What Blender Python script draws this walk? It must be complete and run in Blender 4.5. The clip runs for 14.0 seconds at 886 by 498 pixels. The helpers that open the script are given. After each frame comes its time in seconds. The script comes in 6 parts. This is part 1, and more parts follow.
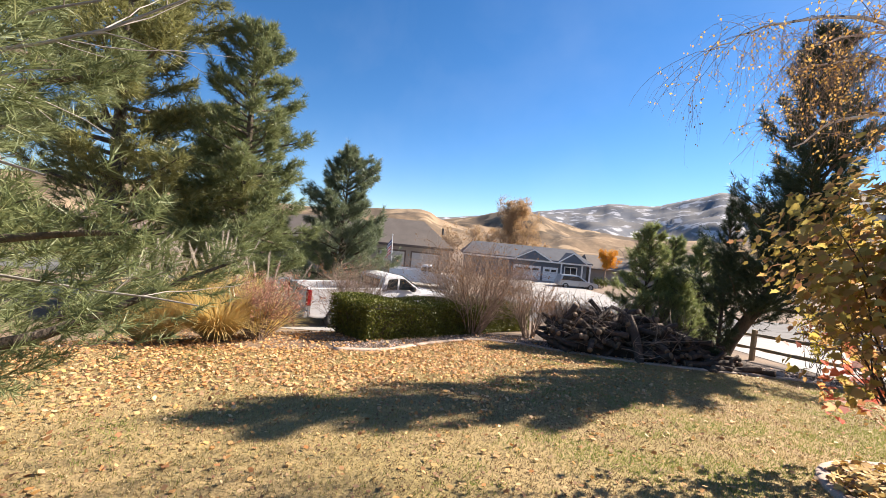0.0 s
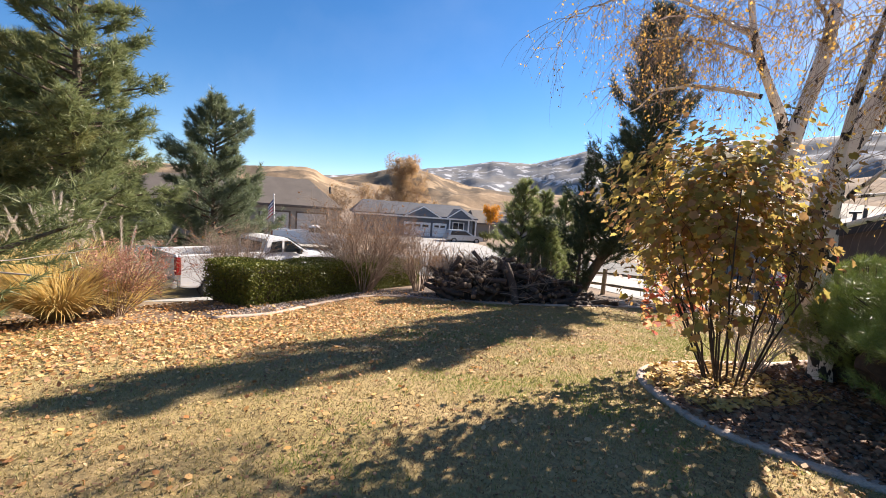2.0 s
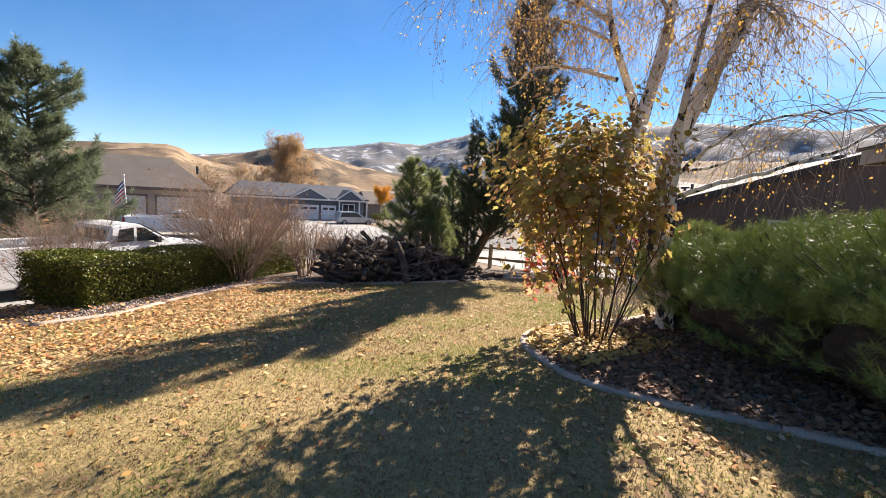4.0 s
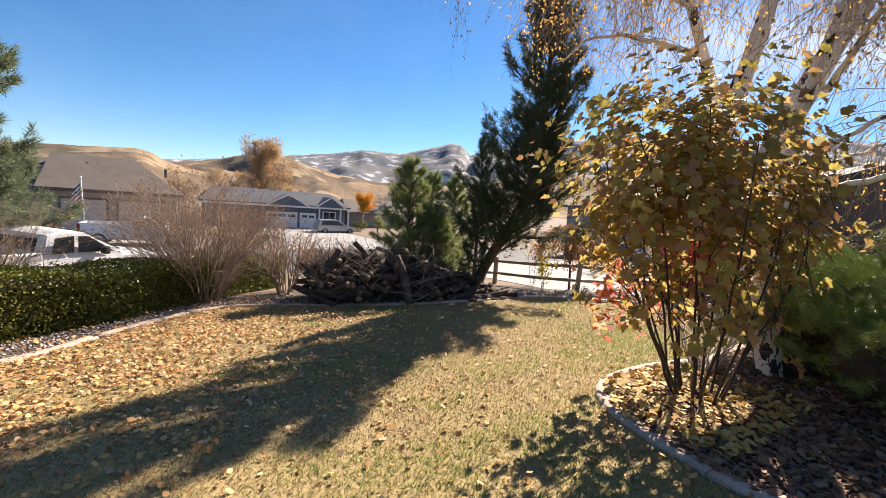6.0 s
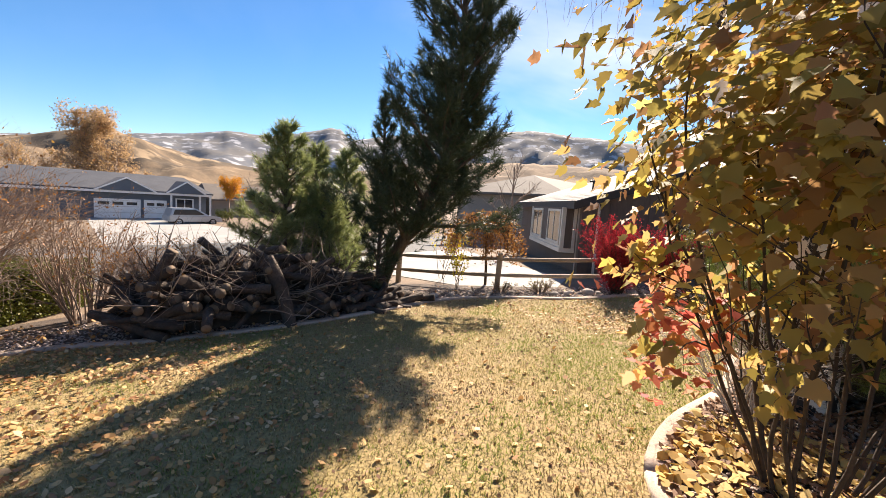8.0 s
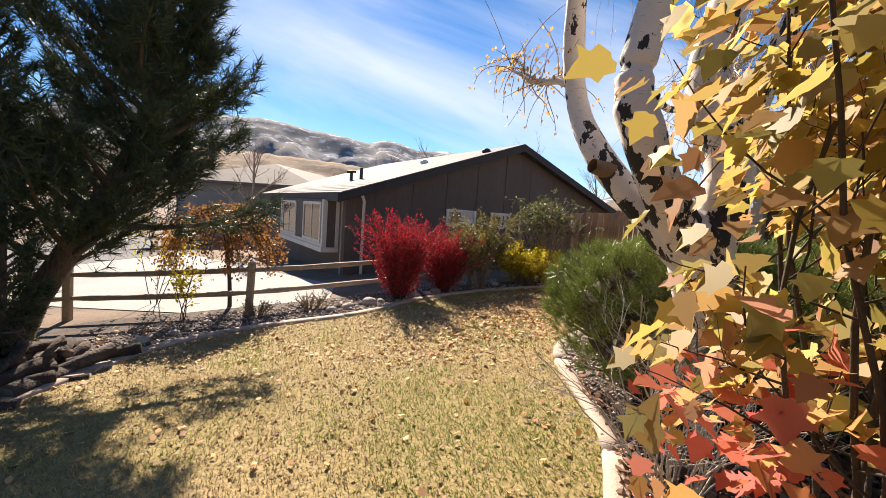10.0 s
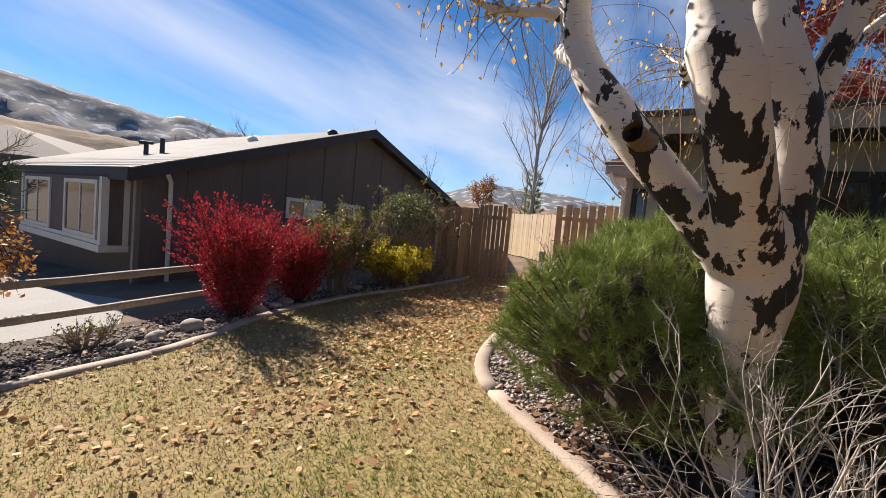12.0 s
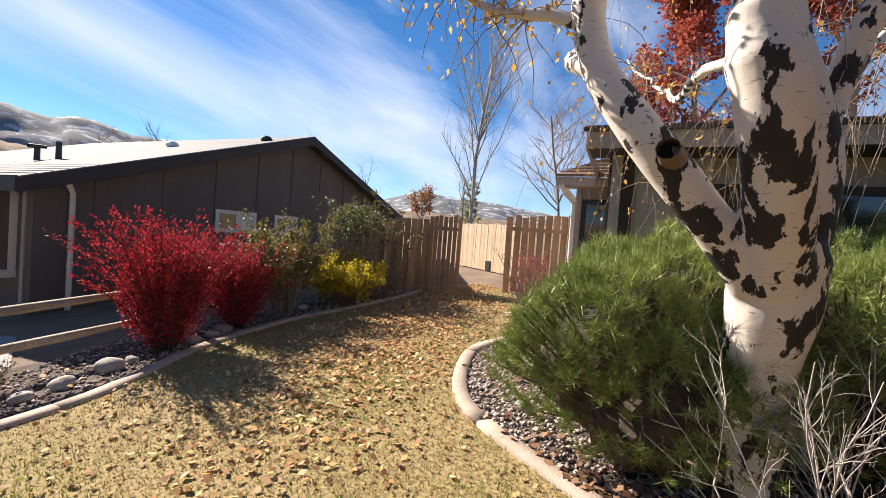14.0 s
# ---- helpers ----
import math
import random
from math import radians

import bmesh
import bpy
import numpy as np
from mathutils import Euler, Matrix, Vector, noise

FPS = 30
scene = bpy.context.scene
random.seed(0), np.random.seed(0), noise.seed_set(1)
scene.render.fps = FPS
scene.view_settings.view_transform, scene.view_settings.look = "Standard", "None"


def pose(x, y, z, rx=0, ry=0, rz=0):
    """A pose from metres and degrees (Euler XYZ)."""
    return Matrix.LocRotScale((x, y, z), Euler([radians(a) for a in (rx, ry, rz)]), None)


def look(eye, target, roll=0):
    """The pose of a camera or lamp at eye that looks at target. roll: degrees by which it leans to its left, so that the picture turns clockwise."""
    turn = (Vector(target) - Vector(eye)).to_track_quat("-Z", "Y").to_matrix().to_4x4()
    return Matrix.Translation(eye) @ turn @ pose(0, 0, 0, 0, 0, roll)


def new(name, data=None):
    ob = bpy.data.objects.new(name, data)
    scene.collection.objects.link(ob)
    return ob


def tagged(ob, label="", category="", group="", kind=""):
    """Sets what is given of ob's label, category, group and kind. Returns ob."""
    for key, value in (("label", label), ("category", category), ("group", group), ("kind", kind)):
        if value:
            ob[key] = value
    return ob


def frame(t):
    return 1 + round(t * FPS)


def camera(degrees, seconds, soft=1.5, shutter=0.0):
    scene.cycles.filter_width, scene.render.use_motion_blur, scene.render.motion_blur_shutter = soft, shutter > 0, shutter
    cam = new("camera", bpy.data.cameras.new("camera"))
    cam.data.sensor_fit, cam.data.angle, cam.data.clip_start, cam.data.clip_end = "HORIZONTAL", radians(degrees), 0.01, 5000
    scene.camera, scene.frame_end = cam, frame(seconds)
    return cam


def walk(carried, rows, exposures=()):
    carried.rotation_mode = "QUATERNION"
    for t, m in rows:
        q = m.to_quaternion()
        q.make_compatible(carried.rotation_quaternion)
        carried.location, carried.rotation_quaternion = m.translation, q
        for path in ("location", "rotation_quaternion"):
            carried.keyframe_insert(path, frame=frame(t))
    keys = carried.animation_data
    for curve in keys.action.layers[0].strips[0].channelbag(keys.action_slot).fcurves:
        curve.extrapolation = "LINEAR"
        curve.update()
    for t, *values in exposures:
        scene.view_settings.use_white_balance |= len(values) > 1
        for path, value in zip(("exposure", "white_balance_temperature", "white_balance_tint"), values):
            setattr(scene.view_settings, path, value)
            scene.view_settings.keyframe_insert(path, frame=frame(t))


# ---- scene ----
cam = camera(94.3, 14.0, soft=0.7)
ROWS = [
    (0.0, 0.030, 0.048, 1.672, 0.45, -1.08, -5.60),
    (0.5, 0.147, 0.003, 1.653, -12.16, -0.75, -5.46),
    (1.0, 0.102, -0.053, 1.664, -15.66, -1.33, -5.27),
    (1.5, 0.079, -0.080, 1.663, -14.37, -3.45, -4.71),
    (2.0, 0.105, -0.096, 1.654, -14.69, -5.60, -4.15),
    (2.5, 0.110, -0.116, 1.656, -18.88, -6.86, -3.89),
    (3.0, 0.178, -0.149, 1.629, -25.56, -7.21, -4.00),
    (3.2, 0.221, -0.137, 1.634, -27.97, -7.32, -4.07),
    (5.3, 0.350, 1.074, 1.453, -30.76, -6.91, -3.15),
    (5.5, 0.418, 1.309, 1.466, -31.45, -6.59, -3.36),
    (6.0, 0.529, 1.795, 1.459, -32.48, -5.74, -3.95),
    (6.5, 0.714, 2.303, 1.414, -30.47, -4.75, -4.53),
    (7.0, 0.905, 2.851, 1.385, -26.94, -4.67, -4.31),
    (7.5, 1.263, 3.336, 1.343, -39.60, -5.68, -4.05),
    (8.0, 1.630, 3.836, 1.324, -48.56, -6.37, -3.82),
    (8.5, 1.997, 4.274, 1.273, -59.81, -6.75, -4.86),
    (9.0, 2.426, 4.557, 1.245, -69.32, -4.60, -4.30),
    (9.2, 2.590, 4.707, 1.295, -71.59, -4.31, -4.20),
    (11.3, 4.162, 5.683, 1.206, -102.76, -4.82, -5.25),
    (11.5, 4.280, 5.759, 1.198, -104.22, -4.28, -5.48),
    (12.0, 4.650, 5.889, 1.189, -107.61, -3.70, -5.34),
    (12.5, 4.900, 6.063, 1.161, -112.59, -2.95, -5.35),
    (13.0, 5.050, 6.121, 1.219, -117.31, -2.12, -4.93),
    (13.5, 5.080, 6.108, 1.239, -120.40, -1.48, -4.39),
    (14.0, 5.080, 6.149, 1.235, -116.93, -1.77, -4.39),
]
walk(cam, [(t, pose(x, y, z, 90 + pitch, roll, yaw)) for t, x, y, z, yaw, pitch, roll in ROWS],
     exposures=[(0.0, 1.6, 6550, 14), (3.0, 1.56, 6550, 14), (6.0, 1.5, 6700, 14), (9.0, 1.68, 7000, 15), (11.5, 1.02, 6350, 13), (14.0, 1.35, 6400, 13)])

# ---------------------------------------------------------------- light
SUN_AZ = math.atan2(0.885, 0.466)      # clockwise from +y
SUN_EL = radians(33)
world = bpy.data.worlds.new("sky")
scene.world = world
world.use_nodes = True
wn, wl = world.node_tree.nodes, world.node_tree.links
wn.clear()
w_out = wn.new("ShaderNodeOutputWorld")
w_bg = wn.new("ShaderNodeBackground")
w_sky = wn.new("ShaderNodeTexSky")
w_sky.sky_type = "NISHITA"
w_sky.sun_disc = False
w_sky.sun_elevation = SUN_EL
w_sky.sun_rotation = SUN_AZ
w_sky.altitude = 1500
w_sky.air_density, w_sky.dust_density, w_sky.ozone_density = 1.0, 0.15, 3.0
w_bg.inputs["Strength"].default_value = 0.058
# high thin cirrus, drawn out along one direction
w_tc = wn.new("ShaderNodeTexCoord")
w_map = wn.new("ShaderNodeMapping")
w_map.vector_type = "TEXTURE"
w_map.inputs["Rotation"].default_value = Vector((0.23, -0.945, -0.236)).to_track_quat("X", "Z").to_euler()
w_map.inputs["Scale"].default_value = (2.6, 0.32, 0.3)
w_n1 = wn.new("ShaderNodeTexNoise")
w_n1.inputs["Scale"].default_value = 1.3
w_n1.inputs["Detail"].default_value = 5
w_n1.inputs["Roughness"].default_value = 0.55
w_n1.inputs["Distortion"].default_value = 0.25
w_r = wn.new("ShaderNodeValToRGB")
w_r.color_ramp.elements[0].position, w_r.color_ramp.elements[1].position = 0.44, 0.80
w_r.color_ramp.elements[1].color = (0.85, 0.85, 0.85, 1)
w_mix = wn.new("ShaderNodeMixRGB")
w_mix.inputs["Color2"].default_value = (7.5, 7.8, 8.4, 1)
wl.new(w_tc.outputs["Generated"], w_map.inputs["Vector"])
wl.new(w_map.outputs["Vector"], w_n1.inputs["Vector"])
wl.new(w_n1.outputs["Fac"], w_r.inputs["Fac"])
# the cloud bank lies to one side of the sky
w_dot = wn.new("ShaderNodeVectorMath")
w_dot.operation = "DOT_PRODUCT"
w_dot.inputs[1].default_value = (0.86, -0.46, 0.25)
w_rng = wn.new("ShaderNodeMapRange")
w_rng.interpolation_type = "SMOOTHSTEP"
w_rng.inputs["From Min"].default_value, w_rng.inputs["From Max"].default_value = 0.15, 0.85
w_rng.inputs["To Min"].default_value, w_rng.inputs["To Max"].default_value = 0.05, 1.0
w_mul = wn.new("ShaderNodeMath")
w_mul.operation = "MULTIPLY"
wl.new(w_tc.outputs["Generated"], w_dot.inputs[0])
wl.new(w_dot.outputs["Value"], w_rng.inputs["Value"])
wl.new(w_rng.outputs["Result"], w_mul.inputs[0])
wl.new(w_r.outputs["Color"], w_mul.inputs[1])
wl.new(w_mul.outputs[0], w_mix.inputs["Fac"])
w_hs = wn.new("ShaderNodeHueSaturation")
w_hs.inputs["Saturation"].default_value = 1.25
wl.new(w_sky.outputs["Color"], w_hs.inputs["Color"])
wl.new(w_hs.outputs["Color"], w_mix.inputs["Color1"])
wl.new(w_mix.outputs["Color"], w_bg.inputs["Color"])
wl.new(w_bg.outputs["Background"], w_out.inputs["Surface"])

sun_to = Vector((math.sin(SUN_AZ) * math.cos(SUN_EL), math.cos(SUN_AZ) * math.cos(SUN_EL), math.sin(SUN_EL)))
sun = new("sun", bpy.data.lights.new("sun", "SUN"))
sun.data.energy, sun.data.angle, sun.data.color = 5.0, radians(0.53), (1.0, 0.90, 0.76)
sun.matrix_world = look(sun_to * 60, (0, 0, 0))


# ---------------------------------------------------------------- materials
def mat(name, a, b, rough=0.8, scale=6.0, c=None, fine=60.0, bump=0.3, bump_scale=None, metal=0.0, island=0.0,
        obrand=0.0, spec=0.4, translucent=0.0, detail=6, stretch=None, bump_dist=0.02):
    """A procedural surface: two colours mixed by broad noise, a third by fine noise, and relief."""
    m = bpy.data.materials.new(name)
    m.use_nodes = True
    n, l = m.node_tree.nodes, m.node_tree.links
    bs = n["Principled BSDF"]
    tc = n.new("ShaderNodeTexCoord")
    src = tc.outputs["Object"]
    if stretch:
        mp = n.new("ShaderNodeMapping")
        mp.inputs["Scale"].default_value = stretch
        l.new(src, mp.inputs["Vector"])
        src = mp.outputs["Vector"]
    n1 = n.new("ShaderNodeTexNoise")
    n1.inputs["Scale"].default_value, n1.inputs["Detail"].default_value = scale, detail
    n2 = n.new("ShaderNodeTexNoise")
    n2.inputs["Scale"].default_value, n2.inputs["Detail"].default_value = fine, 4
    l.new(src, n1.inputs["Vector"])
    l.new(src, n2.inputs["Vector"])
    r1 = n.new("ShaderNodeValToRGB")
    r1.color_ramp.elements[0].position, r1.color_ramp.elements[1].position = 0.36, 0.64
    r1.color_ramp.elements[0].color, r1.color_ramp.elements[1].color = (*a, 1), (*b, 1)
    l.new(n1.outputs["Fac"], r1.inputs["Fac"])
    col = r1.outputs["Color"]
    r2 = n.new("ShaderNodeValToRGB")
    r2.color_ramp.elements[0].position, r2.color_ramp.elements[1].position = 0.45, 0.7
    l.new(n2.outputs["Fac"], r2.inputs["Fac"])
    mx = n.new("ShaderNodeMixRGB")
    k = c if c else tuple(v * 0.6 for v in a)
    mx.inputs["Color2"].default_value = (*k, 1)
    mul = n.new("ShaderNodeMath")
    mul.operation = "MULTIPLY"
    mul.inputs[1].default_value = 0.6
    l.new(r2.outputs["Color"], mul.inputs[0])
    l.new(mul.outputs[0], mx.inputs["Fac"])
    l.new(col, mx.inputs["Color1"])
    col = mx.outputs["Color"]
    for amount, node, out in ((island, "ShaderNodeNewGeometry", "Random Per Island"), (obrand, "ShaderNodeObjectInfo", "Random")):
        if amount:
            g = n.new(node)
            h = n.new("ShaderNodeHueSaturation")
            mr = n.new("ShaderNodeMapRange")
            mr.inputs["To Min"].default_value, mr.inputs["To Max"].default_value = 1 - amount, 1 + amount
            l.new(g.outputs[out], mr.inputs["Value"])
            l.new(mr.outputs["Result"], h.inputs["Value"])
            l.new(col, h.inputs["Color"])
            col = h.outputs["Color"]
    l.new(col, bs.inputs["Base Color"])
    bs.inputs["Roughness"].default_value = rough
    bs.inputs["Metallic"].default_value = metal
    bs.inputs["Specular IOR Level"].default_value = spec
    if bump:
        bp = n.new("ShaderNodeBump")
        bp.inputs["Strength"].default_value, bp.inputs["Distance"].default_value = bump, bump_dist
        if bump_scale:
            n3 = n.new("ShaderNodeTexNoise")
            n3.inputs["Scale"].default_value, n3.inputs["Detail"].default_value = bump_scale, 5
            l.new(src, n3.inputs["Vector"])
            l.new(n3.outputs["Fac"], bp.inputs["Height"])
        else:
            l.new(n2.outputs["Fac"], bp.inputs["Height"])
        l.new(bp.outputs["Normal"], bs.inputs["Normal"])
    if translucent:
        tl = n.new("ShaderNodeBsdfTranslucent")
        ms = n.new("ShaderNodeMixShader")
        ms.inputs["Fac"].default_value = translucent
        l.new(col, tl.inputs["Color"])
        l.new(bs.outputs["BSDF"], ms.inputs[1])
        l.new(tl.outputs["BSDF"], ms.inputs[2])
        l.new(ms.outputs["Shader"], n["Material Output"].inputs["Surface"])
    return m


def leaf_mat(name, colours, translucent=0.45, rough=0.55):
    """Leaves: each island takes its own colour out of a ramp."""
    m = bpy.data.materials.new(name)
    m.use_nodes = True
    n, l = m.node_tree.nodes, m.node_tree.links
    bs = n["Principled BSDF"]
    g = n.new("ShaderNodeNewGeometry")
    r = n.new("ShaderNodeValToRGB")
    e = r.color_ramp.elements
    while len(e) < len(colours):
        e.new(0.5)
    for i, c in enumerate(colours):
        e[i].position = i / (len(colours) - 1)
        e[i].color = (*c, 1)
    l.new(g.outputs["Random Per Island"], r.inputs["Fac"])
    l.new(r.outputs["Color"], bs.inputs["Base Color"])
    bs.inputs["Roughness"].default_value = rough
    bs.inputs["Specular IOR Level"].default_value = 0.3
    tl = n.new("ShaderNodeBsdfTranslucent")
    ms = n.new("ShaderNodeMixShader")
    ms.inputs["Fac"].default_value = translucent
    l.new(r.outputs["Color"], tl.inputs["Color"])
    l.new(bs.outputs["BSDF"], ms.inputs[1])
    l.new(tl.outputs["BSDF"], ms.inputs[2])
    l.new(ms.outputs["Shader"], n["Material Output"].inputs["Surface"])
    return m


M_SOIL = mat("soil_and_litter", (0.16, 0.11, 0.075), (0.24, 0.17, 0.11), 0.95, 1.2, (0.08, 0.06, 0.045), 40, 0.6)
# the lawn's dark third colour paints in the shade between grass clumps
M_LAWN = mat("dry_autumn_lawn_shade_specks", (0.36, 0.26, 0.12), (0.28, 0.215, 0.08), 0.95, 0.55, (0.12, 0.085, 0.04), 28, 0.9)
M_CONC = mat("edging_concrete", (0.50, 0.39, 0.31), (0.42, 0.325, 0.255), 0.9, 2.5, (0.25, 0.2, 0.16), 70, 0.35)
M_DRIVE = mat("driveway_concrete", (0.36, 0.345, 0.32), (0.29, 0.28, 0.265), 0.9, 0.5, (0.22, 0.21, 0.2), 30, 0.2)
M_ASPH = mat("street_asphalt", (0.09, 0.088, 0.085), (0.13, 0.125, 0.12), 0.9, 0.4, (0.05, 0.05, 0.05), 50, 0.3)
M_GRAVEL = mat("gravel_stones", (0.36, 0.285, 0.245), (0.46, 0.375, 0.33), 0.85, 3, (0.21, 0.165, 0.14), 40, 0.3, island=0.55)
M_SIDING = mat("dark_brown_siding", (0.108, 0.082, 0.066), (0.125, 0.096, 0.077), 0.75, 1.5, (0.088, 0.067, 0.053), 25, 0.25, stretch=(1, 1, 0.15))
M_CREAM = mat("cream_window_paint", (0.62, 0.57, 0.49), (0.68, 0.63, 0.55), 0.55, 3, (0.52, 0.47, 0.40), 40, 0.08)
M_TRIM = mat("taupe_painted_trim", (0.35, 0.30, 0.26), (0.40, 0.345, 0.30), 0.6, 3, (0.28, 0.24, 0.2), 40, 0.1)
M_DARKTRIM = mat("dark_fascia_paint", (0.03, 0.025, 0.022), (0.04, 0.033, 0.03), 0.6, 3, (0.02, 0.018, 0.016), 40, 0.1)
M_SHINGLE = mat("grey_shingles", (0.23, 0.215, 0.20), (0.29, 0.27, 0.25), 0.9, 1.5, (0.15, 0.14, 0.13), 30, 0.5, obrand=0.15, island=0.2)
M_SHINGLE_BR = mat("brown_shingles", (0.20, 0.13, 0.09), (0.26, 0.17, 0.12), 0.9, 2, (0.12, 0.08, 0.06), 40, 0.5, island=0.25)
M_SHINGLE_DK = mat("dark_roof_shingles", (0.09, 0.07, 0.06), (0.13, 0.10, 0.085), 0.9, 2, (0.05, 0.04, 0.035), 40, 0.5, island=0.3)
M_STUCCO = mat("grey_beige_siding", (0.34, 0.30, 0.255), (0.38, 0.335, 0.285), 0.85, 2, (0.28, 0.25, 0.21), 50, 0.2)
M_WHITE = mat("white_trim_paint", (0.74, 0.74, 0.73), (0.8, 0.8, 0.79), 0.5, 3, (0.6, 0.6, 0.58), 40, 0.05)
M_CEDAR = mat("cedar_boards", (0.36, 0.22, 0.12), (0.46, 0.30, 0.17), 0.8, 3, (0.22, 0.14, 0.09), 30, 0.4, obrand=0.25, stretch=(1, 1, 0.12))
M_WEATHERED = mat("weathered_rail_wood", (0.34, 0.27, 0.19), (0.42, 0.34, 0.25), 0.85, 4, (0.2, 0.15, 0.1), 40, 0.5, obrand=0.2)
M_BARK = mat("brown_bark", (0.10, 0.075, 0.055), (0.17, 0.13, 0.10), 0.95, 8, (0.05, 0.04, 0.03), 40, 0.9, stretch=(1, 1, 0.3))
M_TWIG = mat("grey_brown_twigs", (0.25, 0.18, 0.135), (0.36, 0.27, 0.21), 0.9, 5, (0.15, 0.11, 0.08), 30, 0.2)
M_TWIG_PALE = mat("pale_dead_twigs", (0.34, 0.30, 0.27), (0.44, 0.40, 0.36), 0.9, 6, (0.28, 0.25, 0.22), 40, 0.3)
# also colours the solid cores inside dwarf pines, hedge and woodpile
M_TWIG_DK = mat("dark_stems_and_cores", (0.055, 0.04, 0.03), (0.09, 0.065, 0.05), 0.9, 6, (0.035, 0.028, 0.02), 40, 0.3)
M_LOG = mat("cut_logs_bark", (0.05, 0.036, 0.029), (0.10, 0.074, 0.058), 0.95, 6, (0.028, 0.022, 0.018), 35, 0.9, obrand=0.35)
M_LOGEND = mat("sawn_log_end", (0.15, 0.10, 0.065), (0.20, 0.14, 0.09), 0.85, 10, (0.22, 0.14, 0.08), 50, 0.3)
M_STONE = mat("field_stone", (0.38, 0.33, 0.28), (0.50, 0.45, 0.40), 0.9, 4, (0.25, 0.22, 0.19), 40, 0.4, obrand=0.25)
M_STEEL = mat("dark_vent_metal", (0.05, 0.05, 0.05), (0.07, 0.07, 0.07), 0.5, 5, (0.03, 0.03, 0.03), 40, 0.05, metal=0.6)
M_CARWHITE = mat("white_car_paint", (0.74, 0.74, 0.75), (0.78, 0.78, 0.79), 0.25, 1, (0.7, 0.7, 0.7), 8, 0.0, spec=0.6)
M_CARGREY = mat("silver_car_paint", (0.42, 0.44, 0.47), (0.46, 0.48, 0.50), 0.3, 1, (0.38, 0.4, 0.42), 8, 0.0, metal=0.5)
M_TYRE = mat("tyre_rubber", (0.02, 0.02, 0.02), (0.028, 0.028, 0.028), 0.85, 6, (0.015, 0.015, 0.015), 40, 0.2)
M_CARGLASS = mat("tinted_car_glass", (0.02, 0.025, 0.03), (0.03, 0.035, 0.04), 0.06, 1, (0.02, 0.02, 0.025), 4, 0.0, spec=0.8)
M_REDLAMP = mat("red_lamp_lens", (0.30, 0.02, 0.02), (0.36, 0.03, 0.03), 0.2, 4, (0.2, 0.01, 0.01), 20, 0.0)
M_PANE = mat("dark_window_glass", (0.02, 0.023, 0.026), (0.03, 0.034, 0.04), 0.05, 1, (0.02, 0.02, 0.02), 4, 0.0, spec=0.9)
M_BLUEGREY = mat("blue_grey_siding", (0.10, 0.12, 0.15), (0.12, 0.14, 0.17), 0.8, 1, (0.08, 0.1, 0.12), 20, 0.1)
M_TAUPEWALL = mat("far_taupe_siding", (0.27, 0.235, 0.20), (0.31, 0.27, 0.23), 0.85, 1, (0.22, 0.19, 0.16), 20, 0.1)
M_GARAGE = mat("garage_door_paint", (0.40, 0.38, 0.36), (0.44, 0.42, 0.40), 0.6, 1, (0.36, 0.34, 0.32), 20, 0.05)
M_ROOF_TAUPE = mat("far_taupe_roof", (0.145, 0.12, 0.10), (0.175, 0.145, 0.12), 0.9, 1, (0.12, 0.1, 0.085), 12, 0.3)
M_ROOF_BLUE = mat("far_slate_roof", (0.065, 0.07, 0.085), (0.085, 0.09, 0.105), 0.9, 1, (0.05, 0.055, 0.07), 12, 0.3)
M_MULCH = mat("bark_mulch", (0.07, 0.05, 0.04), (0.11, 0.08, 0.06), 0.95, 5, (0.04, 0.03, 0.025), 50, 0.8)

L_GRASS = leaf_mat("lawn_blades", [(0.40, 0.295, 0.14), (0.50, 0.385, 0.19), (0.32, 0.275, 0.11), (0.24, 0.235, 0.07), (0.60, 0.48, 0.27), (0.28, 0.20, 0.11)], 0.3)
L_GRASS_DRY = leaf_mat("thatch_blades", [(0.25, 0.165, 0.085), (0.33, 0.225, 0.12), (0.19, 0.13, 0.06), (0.42, 0.31, 0.18)], 0.15)
L_GRASS_GREEN = leaf_mat("green_lawn_blades", [(0.19, 0.24, 0.055), (0.27, 0.30, 0.075), (0.36, 0.33, 0.12), (0.14, 0.20, 0.045)], 0.35)
L_FALLEN = leaf_mat("fallen_leaves", [(0.52, 0.28, 0.10), (0.66, 0.41, 0.17), (0.40, 0.21, 0.10), (0.62, 0.33, 0.10), (0.70, 0.50, 0.28), (0.30, 0.15, 0.08), (0.56, 0.25, 0.08)], 0.15, 0.7)
L_FALLEN_BR = leaf_mat("brown_fallen_leaves", [(0.17, 0.09, 0.05), (0.26, 0.14, 0.08), (0.32, 0.19, 0.11), (0.22, 0.11, 0.06), (0.36, 0.24, 0.15)], 0.15, 0.75)
L_MAPLE = leaf_mat("yellow_maple_leaves", [(0.46, 0.33, 0.08), (0.56, 0.42, 0.11), (0.37, 0.30, 0.075), (0.28, 0.235, 0.06), (0.56, 0.35, 0.13), (0.49, 0.30, 0.12), (0.38, 0.19, 0.10), (0.41, 0.345, 0.085), (0.66, 0.52, 0.20)], 0.52)
L_MAPLE_RED = leaf_mat("red_maple_leaves", [(0.56, 0.13, 0.10), (0.66, 0.24, 0.15), (0.46, 0.08, 0.07), (0.66, 0.40, 0.12), (0.62, 0.30, 0.24)], 0.55)
L_RED = leaf_mat("scarlet_barberry_leaves", [(0.34, 0.018, 0.03), (0.46, 0.035, 0.05), (0.22, 0.012, 0.022), (0.54, 0.07, 0.07), (0.28, 0.018, 0.03)], 0.3)
